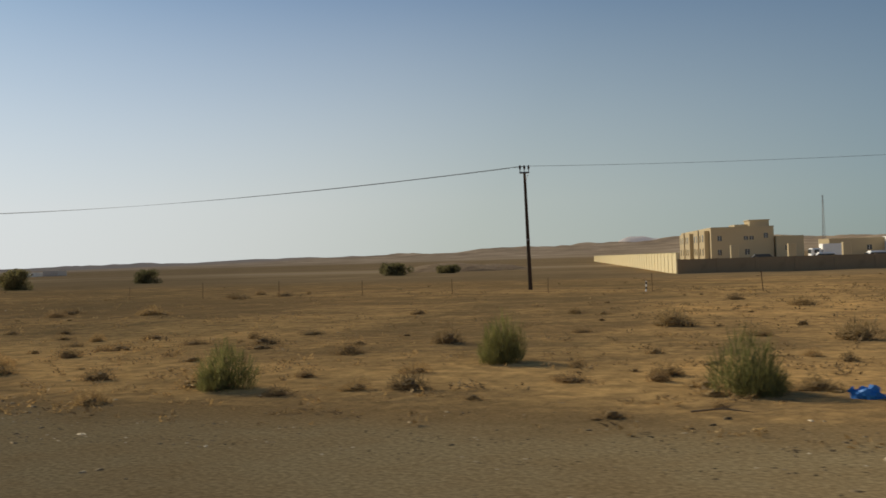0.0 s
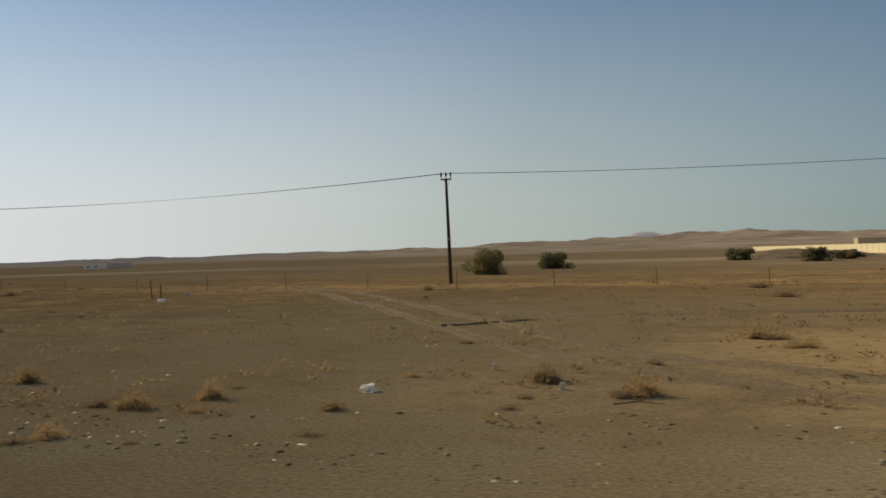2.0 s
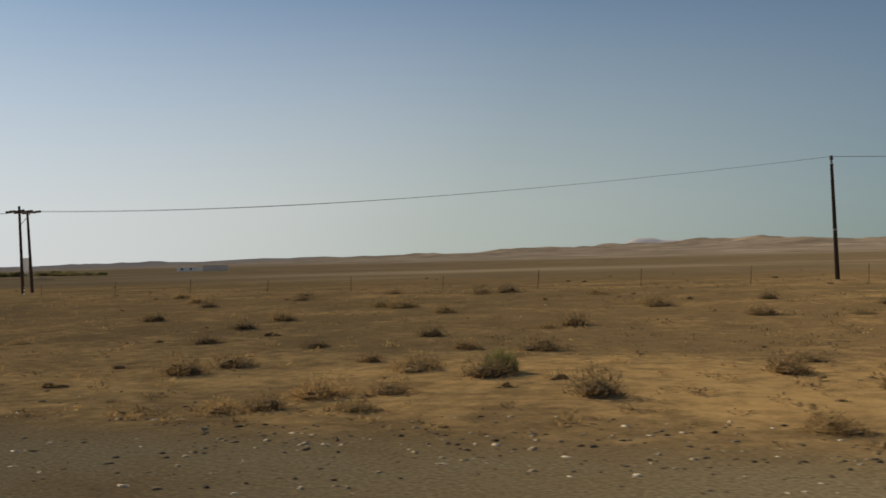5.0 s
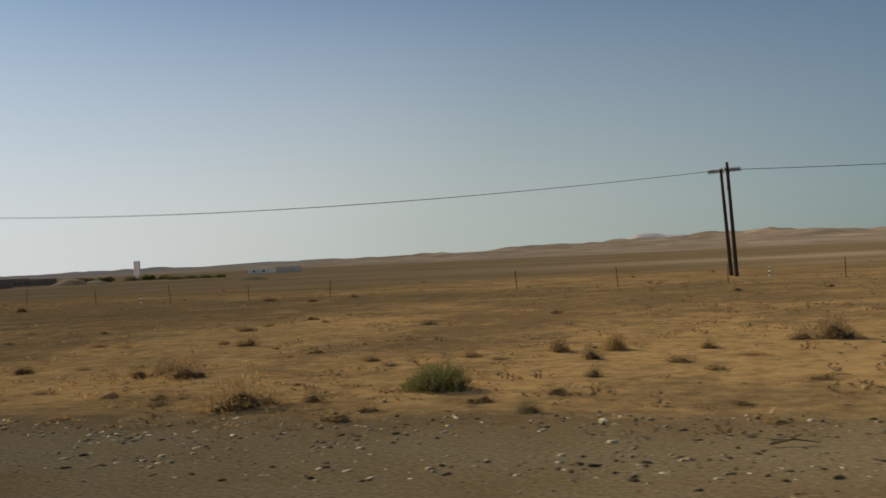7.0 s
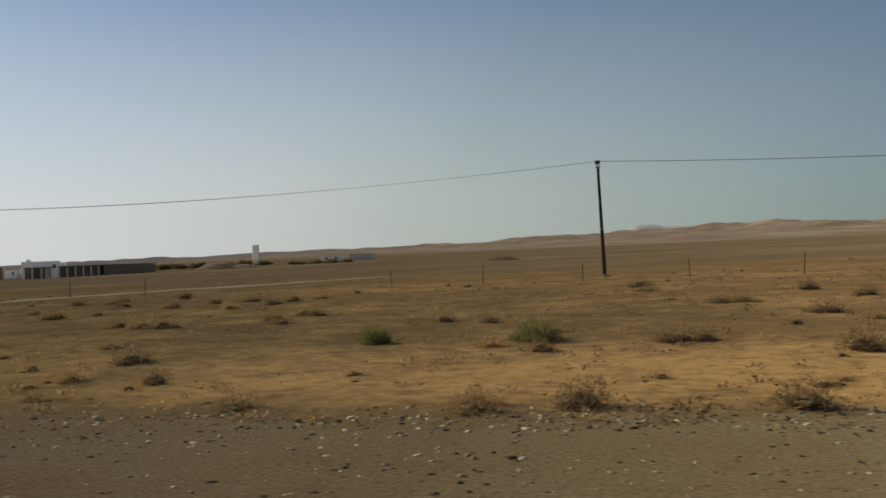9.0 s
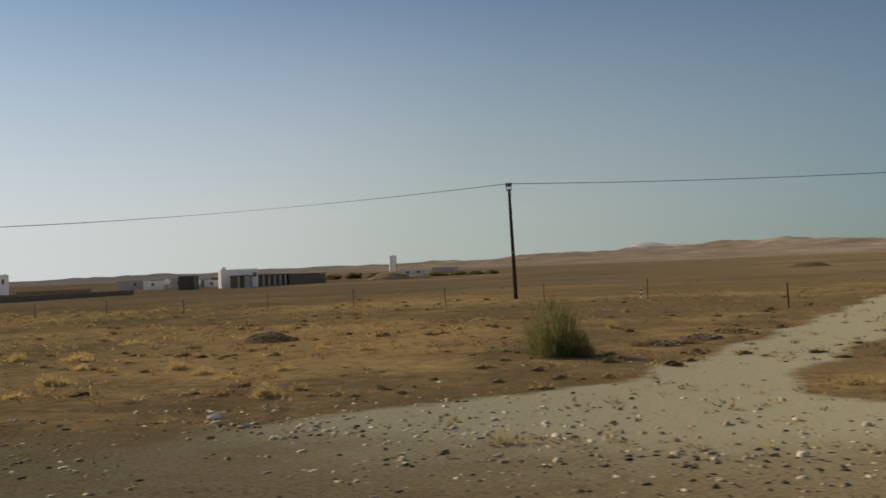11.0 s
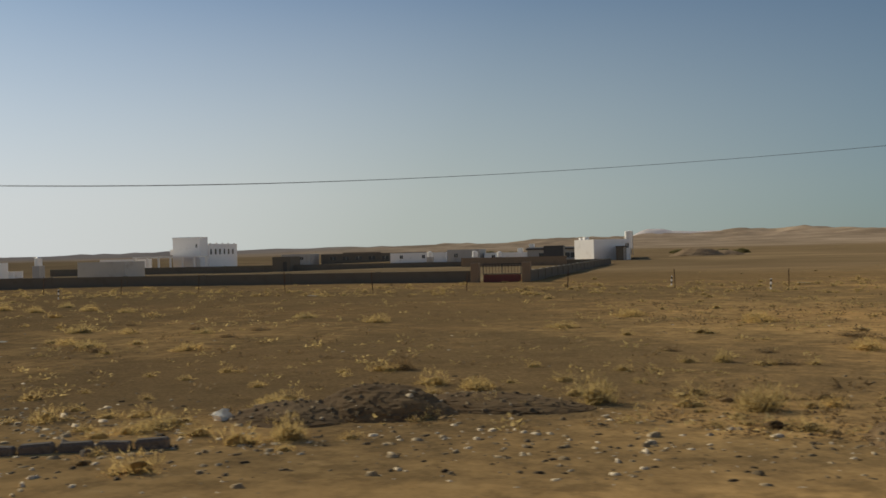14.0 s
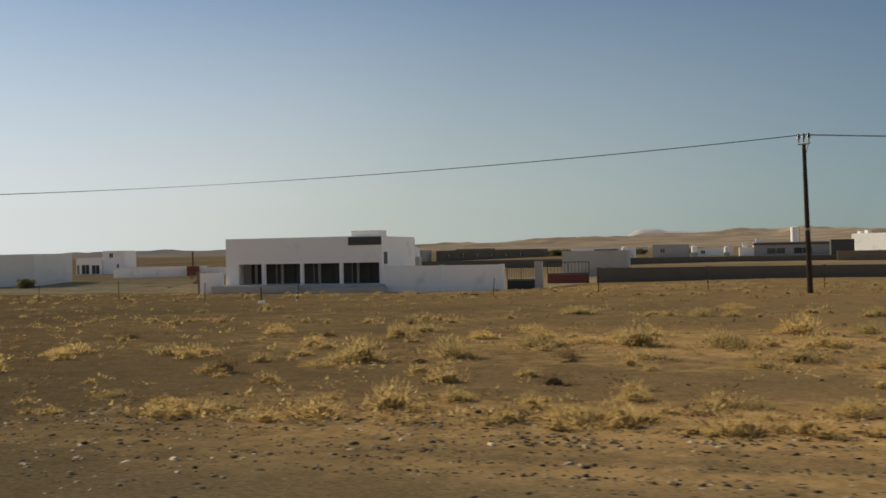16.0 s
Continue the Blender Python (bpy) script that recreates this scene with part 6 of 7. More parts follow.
greens = [clump("green_shrub", 20 + k, 3600, 0.24, 0.012, 0.9, "green", 0.6, 3) for k in range(4)]
browns = [clump("dry_shrub", 30 + k, 1280, 0.14, 0.021, 0.35, "brown_twig", 0.5, 3, True) for k in range(6)]
tans = [clump("grass_tuft", 36 + k, 1350, 0.16, 0.02, 0.5, "tan_grass", 0.45, 3, True) for k in range(6)]
yellows = [clump("grass_tuft", 46 + k, 1350, 0.16, 0.02, 0.5, "straw", 0.45, 3, True) for k in range(6)]
plant("green_shrub", greens, GREEN_A, "feathery olive-green broom-like desert shrub on sand", "green shrubs along the road", 1)
plant("dry_shrub", browns, BROWN_A + BROWN_B + BROWN_C + BROWN_D + BROWN_E + BROWN_F + BROWN_G + BROWN_H + BROWN_I + BROWN_J + BROWN_K, "low dried-out brown desert shrub on sand", "dry shrubs on the plain", 2)
plant("grass_tuft", tans, TAN_A + TAN_B + TAN_C + TAN_D, "dull tan dry desert grass tuft on sand", "tan grass tufts", 3)
plant("grass_tuft", tans, [(-84.9, 11.4, 1.0, 0.4), (-85.6, 13.0, 0.9, 0.3), (-85.2, 10.6, 0.9, 0.4), (-86.0, 14.6, 0.8, 0.28), (-84.3, 12.7, 0.7, 0.25), (-86.3, 16.6, 0.8, 0.25)], "dull tan dry desert grass tuft on sand", "tan grass tufts", 6)
plant("grass_tuft", yellows, YELLOW_A + YELLOW_B + YELLOW_C + YELLOW_D + YELLOW_E + YELLOW_F + YELLOW_G + YELLOW_H + YELLOW_I, "dry golden desert grass tuft", "golden grass tufts", 4)


def unseen(x0, x1, n, seed):
    """Shrubs of the same kinds along a stretch, at random."""
    pick = random.Random(seed)
    rows = []
    for _ in range(n):
        y = 13.5 + 40 * pick.random() ** 1.7
        w = pick.uniform(0.45, 1.0) + 0.012 * y
        rows.append((round(pick.uniform(x0, x1), 1), round(y, 1), w, w * pick.uniform(0.28, 0.5)))
    return rows


for x0, x1, seed in ((-206, -141, 5), (-326, -267, 8)):
    plant("dry_shrub", browns, unseen(x0, x1, 60, seed), "low dried-out brown desert shrub on sand", "dry shrubs on the plain", seed)
    plant("grass_tuft", tans, unseen(x0, x1, 38, seed + 1), "dull tan dry desert grass tuft on sand", "tan grass tufts", seed + 1)
    plant("green_shrub", greens, [(x, min(y, 24), w, 0.5) for x, y, w, h in unseen(x0, x1, 4, seed + 2)], "feathery olive-green broom-like desert shrub on sand", "green shrubs along the road", seed + 2)


def grass_share(x, y):
    """How thick the dry grass stands: on sand, more of it along the later part of the road."""
    far = 1 - smooth(60, 100, y) * 0.6
    return np.clip(sand_share(x, y) * 1.3, 0.22, 1) * (0.4 + 0.6 * smooth(-180, -430, x) + 0.45 * smooth(-35, 0, x)) * (1 - track_share(x, y)) * far * (1 - 0.8 * np.exp(-(((x + 78) / 16) ** 2)) * (1 - smooth(34, 48, y)))


def scatter_tufts(name, seed, n, wide, flat, stock, far_stock, straw, patch, label, region=(-640, 60, 13.0, 108.0), floor=0.0):
    """Countless dry tufts joined into one mesh for each of the two materials."""
    rng = np.random.default_rng(seed)
    x, y = rng.uniform(region[0], region[1], n), region[2] + (region[3] - region[2]) * rng.uniform(0, 1, n) ** 1.5
    want = np.maximum(grass_share(x, y), floor) * np.clip(fractal(x / patch, y / (patch * 0.6), seed, 3) * 3.6 - 1.2, 0.04, 1)
    keep = (rng.uniform(0, 1, n) < want) & (np.hypot(x + 406.4, y - 13.0) > 1.8)
    x, y = x[keep], y[keep]
    n = len(x)
    w = wide[0] + (wide[1] - wide[0]) * rng.uniform(0, 1, n) ** 1.8
    h = w * rng.uniform(*flat, n)
    a = rng.uniform(0, 6.28, n)
    z = height(x, y)
    dry = rng.uniform(0, 1, n) < straw * (0.6 + 0.4 * smooth(-300, -400, x))
    golden = dry & (rng.uniform(0, 1, n) < smooth(-310, -400, x))
    for key, some in (("straw", golden), ("tan_grass", dry & ~golden), ("brown_twig", ~dry)):
        if not some.any():
            continue
        verts, faces, count = [], [], 0
        for k in np.nonzero(some)[0]:
            v, f = (stock if y[k] < 27 else far_stock)[k % len(stock)]
            c, s = math.cos(a[k]) * w[k], math.sin(a[k]) * w[k]
            verts.append(np.stack([x[k] + c * v[:, 0] - s * v[:, 1], y[k] + s * v[:, 0] + c * v[:, 1], z[k] - 0.02 + h[k] * v[:, 2]], 1))
            faces.append(f + count)
            count += len(v)
        big_mesh(name, np.concatenate(verts), np.concatenate(faces), key, "stuff", label, "grass")


tufts = [bushy(50 + k, 330, 0.2, 0.017, 0.6, 0.5, 2, 0.6, True) for k in range(8)]
far_tufts = [bushy(60 + k, 100, 0.22, 0.032, 0.6, 0.5, 2, 0.6, True) for k in range(8)]
scatter_tufts("dry_grass", 7, 10500, (0.3, 1.1), (0.32, 0.55), tufts, far_tufts, 0.8, 11, "scattered tufts of dry grass on the sand")
band_tufts = [bushy(90 + k, 60, 0.2, 0.05, 0.55, 0.5, 1, 0.6, True) for k in range(8)]
weeds = [weed(70 + k) for k in range(8)]
scatter_tufts("fence_grass", 15, 2200, (0.4, 1.0), (0.3, 0.5), far_tufts, band_tufts, 0.95, 7, "band of pale dry grass along the fence line", (-560, -375, 51.0, 70.0), 0.8)
for region, n in (((-458.5, -438.5, 9.2, 20.0), 400), ((-438.5, -424, 13.0, 21.0), 160), ((-424, -411, 9.2, 23.0), 430)):
    scatter_tufts("roadside_grass", 9, n, (0.4, 1.0), (0.35, 0.55), tufts, far_tufts, 0.92, 5, "tufts of dry golden grass beside the road", region, 0.7)
scatter_tufts("golden_grass", 19, 1250, (0.4, 1.2), (0.4, 0.6), tufts, far_tufts, 0.95, 6, "thick tufts of dry golden grass on the plain", (-525, -456, 12.5, 36.0), 0.5)
scatter_tufts("withered_weeds", 23, 2600, (0.4, 1.15), (0.22, 0.4), far_tufts, band_tufts, 0.3, 8, "withered brown weeds in patches on the sand", (-425, -325, 17.0, 62.0), 0.55)
scatter_tufts("dry_stubble", 8, 130000, (0.16, 0.68), (0.28, 0.55), weeds, weeds, 0.45, 6, "low dry stubble and weeds on stony sand", (-530, 15, 12.5, 64.0), 0.36)


def flat_stones(rng, x, y, size, low=0.35):
    """Flat angular stones lying on the ground: eight corners each, no underside."""
    n = len(x)
    ring = np.array([(1, 0.8), (-1, 0.7), (-0.9, -0.8), (1, -0.7)])
    foot = ring[None] * rng.uniform(0.7, 1.3, (n, 4, 2))
    top = foot * rng.uniform(0.45, 0.85, (n, 4, 1)) + rng.uniform(-0.15, 0.15, (n, 1, 2))
    flat = np.concatenate([foot, top], 1) * (1.35, 0.85)
    z = np.concatenate([np.full((n, 4), -0.2), low * rng.uniform(0.6, 1.6, (n, 4))], 1) * rng.uniform(0.6, 1.4, (n, 1))
    a = rng.uniform(0, 6.28, (n, 1))
    c, s = np.cos(a), np.sin(a)
    big = size[:, None]
    vx, vy = (flat[..., 0] * c - flat[..., 1] * s) * big + x[:, None], (flat[..., 0] * s + flat[..., 1] * c) * big + y[:, None]
    verts = np.stack([vx, vy, z * big + height(x, y)[:, None]], -1).reshape(-1, 3)
    tri = np.array([(0, 1, 5), (0, 5, 4), (1, 2, 6), (1, 6, 5), (2, 3, 7), (2, 7, 6), (3, 0, 4), (3, 4, 7), (4, 5, 6), (4, 6, 7)])
    return verts, (tri[None] + 8 * np.arange(n)[:, None, None]).reshape(-1, 3)


def scatter_stones():
    rng = np.random.default_rng(9)
    n = 135000
    x = rng.uniform(-560, 20, n)
    y = 7.8 + np.where(rng.uniform(0, 1, n) < 0.84, 6.4 * rng.uniform(0, 1, n) ** 0.75, 6 + 32 * rng.uniform(0, 1, n) ** 2)
    ridge = np.exp(-(((y - 11.8 - 1.2 * (vnoise(x / 17, 0 * x, 41) - 0.5)) / 1.1) ** 2))
    want = np.clip(fractal(x / 5, y / 1.5, 31, 3) * 4.8 - 1.75, 0.05, 1) * (0.4 + 0.6 * ridge)
    keep = rng.uniform(0, 1, n) < want * (0.3 + 0.2 * smooth(-45, -90, x) + 0.5 * smooth(-150, -200, x))
    x, y = x[keep], y[keep]
    size = 0.013 + 0.036 * rng.uniform(0, 1, len(x)) ** 2.7 + 0.0003 * y
    big_mesh("loose_stones", *flat_stones(rng, x, y, size), "stones", "stuff", "loose pale and dark stones on the roadside gravel", "stones")


scatter_stones()


def tyre_clods(x0, x1, y0, y1, n, seed):
    """Clods of soil thrown up in rows along old wheel marks."""
    rng = np.random.default_rng(seed)
    x = rng.uniform(x0, x1, n)
    row = np.round(rng.uniform(0, 1, n) * 7) / 7
    y = y0 + (y1 - y0) * row + 0.3 * (vnoise(x / 4, row * 9, seed) - 0.5) + rng.normal(0, 0.07, n)
    keep = rng.uniform(0, 1, n) < np.clip(fractal(x / 3, row * 5, seed + 1, 3) * 4 - 1.6, 0.03, 1)
    x, y = x[keep], y[keep]
    big_mesh("loose_clods", *flat_stones(rng, x, y, 0.011 + 0.028 * rng.uniform(0, 1, len(x)) ** 3, 0.4), "soil_clods", "stuff", "clods of brown soil along old wheel marks", "soil clods")


tyre_clods(-512, -459, 8.9, 12.6, 9000, 51)
tyre_clods(-414, -392, 8.9, 13.2, 4200, 57)


def bush_tree(x, y, wide, tall, seed, label):
    """A dense round desert tree: short stems, limbs and many small leaf sprays."""
    rng = np.random.default_rng(seed)
    z = ground_at(x, y)
    thing = empty("desert_tree", pose(x, y, z), label, "tree", "dark trees on the plain")
    stems, crown = bmesh.new(), []
    for k in range(7):
        a = k * 0.9 + rng.uniform(-0.3, 0.3)
        tip = Vector((math.cos(a) * wide * 0.3, math.sin(a) * wide * 0.3, tall * rng.uniform(0.45, 0.7)))
        rod(stems, (0.08 * math.cos(a), 0.08 * math.sin(a), -0.2), tip * 0.5, 0.09, 0.06, 6)
        rod(stems, tip * 0.5, tip, 0.06, 0.02, 6)
    part("trunk", stems, "bark", thing)
    blobs = [(rng.normal(0, 0.24, 2) * wide, rng.uniform(0.03, 0.72) * tall, rng.uniform(0.18, 0.32)) for _ in range(34)]
    verts, faces = [], []
    for (bx, by), bz, br in [((float(p[0]), float(p[1])), q, r) for p, q, r in blobs]:
        m = 380 if y < 125 else 160
        d = rng.normal(0, 1, (m, 3))
        d = d / np.linalg.norm(d, axis=1, keepdims=True) * (rng.uniform(0.5, 1.05, (m, 1)) * br)
        c = np.stack([bx + d[:, 0] * wide * 0.8, by + d[:, 1] * wide * 0.8, np.maximum(bz + d[:, 2] * tall * 0.9, 0.05)], 1)
        leaf = 0.013 if y < 125 else 0.02
        u, w = rng.normal(0, leaf * wide, (m, 3)), rng.normal(0, leaf * 1.7 * wide, (m, 3))
        base = len(verts) * 3
        verts += list(np.stack([c - u, c + u, c + w], 1))
    v = np.concatenate(verts)
    ob = big_mesh("crown", v, np.arange(len(v)).reshape(-1, 3), "dark_green", "", "", "")
    ob.parent = thing


bush_tree(-93.6, 94.3, 3.9, 2.9, 61, "dense dark dusty desert tree on the plain")
bush_tree(-92.7, 118.5, 3.2, 2.4, 62, "round dark dusty desert tree on the plain")
bush_tree(-72.1, 163.8, 3.8, 2.3, 63, "dark dusty desert tree by a low rise")
bush_tree(-60.9, 140.2, 3.5, 2.2, 64, "dark dusty desert tree by a low rise")


# ---- heaps, rocks and litter ----
def heap(rows, label, seed, material="soil"):
    """A spoil heap of several humps. rows: x, y, half length, half depth, height."""
    x0, y0 = rows[0][:2]
    thing = empty("spoil_heap", pose(x0, y0, ground_at(x0, y0)), label, "heap")
    for k, (x, y, rx, ry, rz) in enumerate(rows):
        ob = part("hump", lump(seed + k, rx, ry, rz, 0.22, 5 if rx < 3 else 4, 0.15), material, thing)
        ob.location = (x - x0, y - y0, ground_at(x, y) - ground_at(x0, y0))
        if rx < 3:
            pick = np.random.default_rng(seed + k)
            skin = [ob.location + v.co for v in ob.data.vertices if v.co.z > 0.02]
            some = np.array([skin[q] for q in pick.integers(0, len(skin), 220)])
            v, f = flat_stones(pick, some[:, 0], some[:, 1], 0.008 + 0.035 * pick.uniform(0, 1, 220) ** 3, 0.6)
            v[:, 2] += np.repeat(some[:, 2] - height(some[:, 0], some[:, 1]), 8)
            clods = big_mesh("loose_soil", v, f, "soil_clods", "stuff")
            clods.parent = thing
    return thing


heap([(-428.6, 12.2, 1.9, 1.5, 0.6), (-430.2, 12.6, 1.5, 1.3, 0.5)], "low dark heap of dug stony soil beside the road", 1)
heap([(-438.9, 13.6, 0.9, 0.7, 0.42), (-437.4, 14.4, 1.2, 0.6, 0.2), (-440.0, 13.0, 0.8, 0.7, 0.22)], "small heap of reddish soil with stones", 5)
heap([(-455.9, 11.5, 0.95, 1.1, 0.66), (-454.5, 11.8, 1.0, 1.2, 0.72), (-453.7, 11.8, 1.0, 0.8, 0.36), (-455.2, 10.3, 1.0, 0.8, 0.3)], "dark heap of dug soil and rubble beside the road", 9)
heap([(-87.0, 10.5, 1.0, 1.2, 0.5), (-87.6, 12.5, 0.9, 1.2, 0.42), (-87.2, 14.2, 0.7, 1.0, 0.38), (-87.6, 16.0, 0.7, 1.3, 0.26), (-88.2, 18.9, 0.5, 1.1, 0.24), (-86.2, 12.0, 0.6, 0.7, 0.2), (-88.9, 10.6, 0.9, 0.7, 0.25)], "dark bank of dug soil running away from the road", 14)
heap([(-359.9, 31.6, 0.8, 0.6, 0.34)], "dark grey heap of dumped gravel", 20)
heap([(-397.2, 15.8, 0.8, 0.6, 0.26), (-396.3, 15.5, 0.7, 0.5, 0.14)], "small dark mound of soil", 22)
heap([(-345.4, 27.4, 0.5, 0.5, 0.1), (-344.4, 29.2, 0.5, 0.5, 0.12), (-343.4, 31.0, 0.5, 0.5, 0.1)], "row of brown clods along the track", 25)
heap([(-64.5, 176, 8.5, 4.0, 1.7), (-57, 180, 6.0, 4.0, 1.2)], "low bare brown earth bank on the plain", 30, "bank_soil")
heap([(-441, 262, 5.5, 3.5, 2.2), (-434, 266, 4.0, 3.0, 1.3)], "heap of brown earth beyond the sheds", 33, "bank_soil")
heap([(-330.5, 190, 3.0, 2.0, 0.8)], "small dark earth heap out on the plain", 36)


def rock(x, y, size, seed, material="rock", label="pale broken block of stone lying on the sand"):
    ob = part("rock", lump(seed, size, size * 0.8, size * 0.55, 0.75, 3 if size > 0.25 else 2, 0.3), material)
    ob.matrix_world = pose(x, y, ground_at(x, y) + size * 0.1, 0, 0, seed * 47)
    tagged(ob, label, "rock", "rocks along the road")


for k, (x, y, size) in enumerate(((-406.9, 13.7, 0.37), (-71.0, 15.7, 0.2), (-87.6, 9.6, 0.3), (-453.6, 13.4, 0.12), (-441.0, 12.6, 0.18), (-112.4, 9.6, 0.06), (-109.3, 13.6, 0.1), (-351.9, 14.4, 0.12), (-59.6, 14.4, 0.12), (-254.0, 12.2, 0.07), (-252.1, 13.2, 0.07), (-479.5, 9.3, 0.1), (-361.9, 12.0, 0.08), (-391.9, 9.2, 0.07), (-330.4, 13.4, 0.09))):
    rock(x, y, size, k + 2)
for k, (x, y, size) in enumerate(((-121.3, 8.4, 0.3), (-122.4, 8.2, 0.16), (-120.6, 9.3, 0.14), (-123.0, 8.9, 0.2), (-357.6, 13.6, 0.16), (-357.1, 13.9, 0.12), (-441.9, 10.3, 0.16), (-441.4, 10.0, 0.12))):
    rock(x, y, size, k + 30, "dark_rock", "dark weathered boulder on the roadside gravel")


def rubble():
    """Broken concrete and pale stones thrown down beside the heap and where the track leaves the road."""
    rng = np.random.default_rng(12)
    spots = [(-456.6, 9.6, 1.6, 0.9, 260), (-347.5, 14.4, 2.6, 1.5, 520), (-344.0, 11.8, 3.0, 1.6, 260), (-117.5, 16.3, 4.5, 0.9, 700), (-443.0, 10.4, 3.5, 1.2, 240), (-352.5, 15.0, 1.2, 0.3, 40), (-399.5, 12.2, 3.5, 0.8, 160), (-87.4, 12.0, 1.0, 2.0, 200), (-438.0, 12.0, 3.0, 1.2, 300)]
    out, faces, n0 = [], [], 0
    for x, y, sx, sy, n in spots:
        size = 0.012 + 0.05 * rng.uniform(0, 1, n) ** 3
        v, f = flat_stones(rng, x + rng.normal(0, sx, n), y + rng.normal(0, sy, n), size, 0.5)
        out.append(v)
        faces.append(f + n0)
        n0 += len(v)
    big_mesh("rubble", np.concatenate(out), np.concatenate(faces), "pale_stones", "stuff", "pale broken stones and rubble strewn by the road", "rubble")


rubble()


def tread_marks():
    """Loose clods thrown up along old wheel marks in the gravel."""
    rng = np.random.default_rng(17)
    out, faces, n0 = [], [], 0
    base = np.array([(1, 0, 0), (0, 0.6, 0), (-1, 0, 0), (0, -0.6, 0), (0.1, 0.1, 0.4)], float)
    tri = np.array([(0, 1, 4), (1, 2, 4), (2, 3, 4), (3, 0, 4)])
    for x0, x1, y in ((-75, -52, 9.9), (-30, 12, 10.9), (-30, 10, 12.1), (-252, -226, 10.4), (-372, -340, 9.8), (-512, -470, 12.5), (-512, -474, 11.4), (-505, -478, 10.2), (-134, -118, 10.6)):
        n = int((x1 - x0) * (90 if x1 < -460 else 34))
        cx = rng.uniform(x0, x1, n)
        cy = y + 0.25 * np.sin(cx * 0.6) + rng.normal(0, 0.4 if x1 < -460 else 0.22, n)
        size = 0.01 + 0.03 * rng.uniform(0, 1, n) ** 3
        v = base[None] * rng.uniform(0.5, 1.4, (n, 5, 3)) * size[:, None, None]
        out.append(np.stack([v[..., 0] + cx[:, None], v[..., 1] + cy[:, None], v[..., 2] + height(cx, cy)[:, None]], -1).reshape(-1, 3))
        faces.append((tri[None] + 5 * np.arange(n)[:, None, None]).reshape(-1, 3) + n0)
        n0 += 5 * n
    big_mesh("tread_marks", np.concatenate(out), np.concatenate(faces), "clods", "stuff", "rows of dark clods along old wheel marks in gravel", "soil")


tread_marks()


def wheel_rut(line, offset, wide, seed, label):
    """A strip of dirt pressed flat by wheels between two low crumbled ridges. line: places along its middle."""
    verts, faces = [], []
    way = np.array(line, float)
    run = np.concatenate([[0], np.cumsum(np.hypot(*np.diff(way, axis=0).T))])
    steps = np.arange(0, run[-1], 0.4)
    x, y = np.interp(steps, run, way[:, 0]), np.interp(steps, run, way[:, 1])
    for _ in range(8):
        x[1:-1], y[1:-1] = (x[:-2] + 2 * x[1:-1] + x[2:]) / 4, (y[:-2] + 2 * y[1:-1] + y[2:]) / 4
    dx, dy = np.gradient(x), np.gradient(y)
    long = np.hypot(dx, dy)
    nx, ny = -dy / long, dx / long
    crumbled = vnoise(steps / 0.8, 0 * steps + offset, seed)
    half = wide / 2 * (0.75 + 0.5 * vnoise(steps / 1.7, 0 * steps + offset, seed + 1)) * (0.15 + 0.85 * smooth(0, 7, steps))
    ridge = 0.02 + 0.075 * np.clip(crumbled * 1.6 - 0.45, 0, 1)
    for shift, lift in ((-2.1, -0.03), (-1.35, ridge), (-0.9, 0.012), (0.9, 0.012), (1.35, ridge), (2.1, -0.03)):
        px, py = x + nx * (offset + shift * half), y + ny * (offset + shift * half)
        verts.append(np.stack([px, py, height(px, py) + lift], 1))
    n = len(x)
    verts = np.stack(verts, 1).reshape(-1, 3)
    for k in range(n - 1):
        for q in range(5):
            faces.append((6 * k + q, 6 * k + q + 1, 6 * k + q + 7, 6 * k + q + 6))
    tagged(link("wheel_rut", verts, faces, "rut", flat=False), label, "wheel track", "", "structure")


CURVE = [(-57.6, 13.8), (-59.5, 15.1), (-63.6, 17.9), (-67.0, 20.5), (-71.3, 26.0), (-76.5, 33.5), (-81.7, 41.2), (-90.5, 53.0), (-100, 62)]
BRANCH = [(-74.5, 29.0), (-72.3, 31.0), (-71.9, 33.0), (-69.5, 34.2), (-64.0, 35.2), (-58.0, 35.6)]
for line, offset, seed in ((CURVE, -0.95, 5), (CURVE, 0.95, 6), (BRANCH, 0.0, 7)):
    wheel_rut(line, offset, 0.4, seed, "crumbled wheel rut curving over the plain")


def bag(x, y, wide, tall, label):
    bm = lump(41, wide / 2, wide / 3, tall, 0.6, 3, 0.1)
    thing = empty("plastic_bag", pose(x, y, ground_at(x, y)), label, "litter")
    part("pouch", bm, "blue_plastic", thing, soft=False)
    part("knot", rod(bmesh.new(), (-wide * 0.42, 0, tall * 0.3), (-wide * 0.6, 0.02, tall * 0.75), 0.02, 0.07, 7), "blue_plastic", thing)


bag(0.95, 16.6, 0.44, 0.2, "crumpled bright blue plastic bag lying on sand")
bag(-207.8, 15.9, 0.2, 0.13, "small bright blue plastic bag on sand")
bag(-98.9, 50, 0.35, 0.08, "blue plastic sheet lying on the plain")


def tyre(x, y, big, small, tilt, label):
    verts, faces, n, m = [], [], 28, 10
    for i in range(n):
        a = 2 * math.pi * i / n
        for j in range(m):
            b = 2 * math.pi * j / m
            r = big + small * math.cos(b)
            verts.append((r * math.cos(a), r * math.sin(a), small * 1.1 * math.sin(b)))
            faces.append((i * m + j, ((i + 1) % n) * m + j, ((i + 1) % n) * m + (j + 1) % m, i * m + (j + 1) % m))
    ob = link("tyre", verts, faces, "rubber", flat=False)
    ob.matrix_world = pose(x, y, ground_at(x, y) + small * 0.9, tilt, 0, 0)
    tagged(ob, label, "tyre")


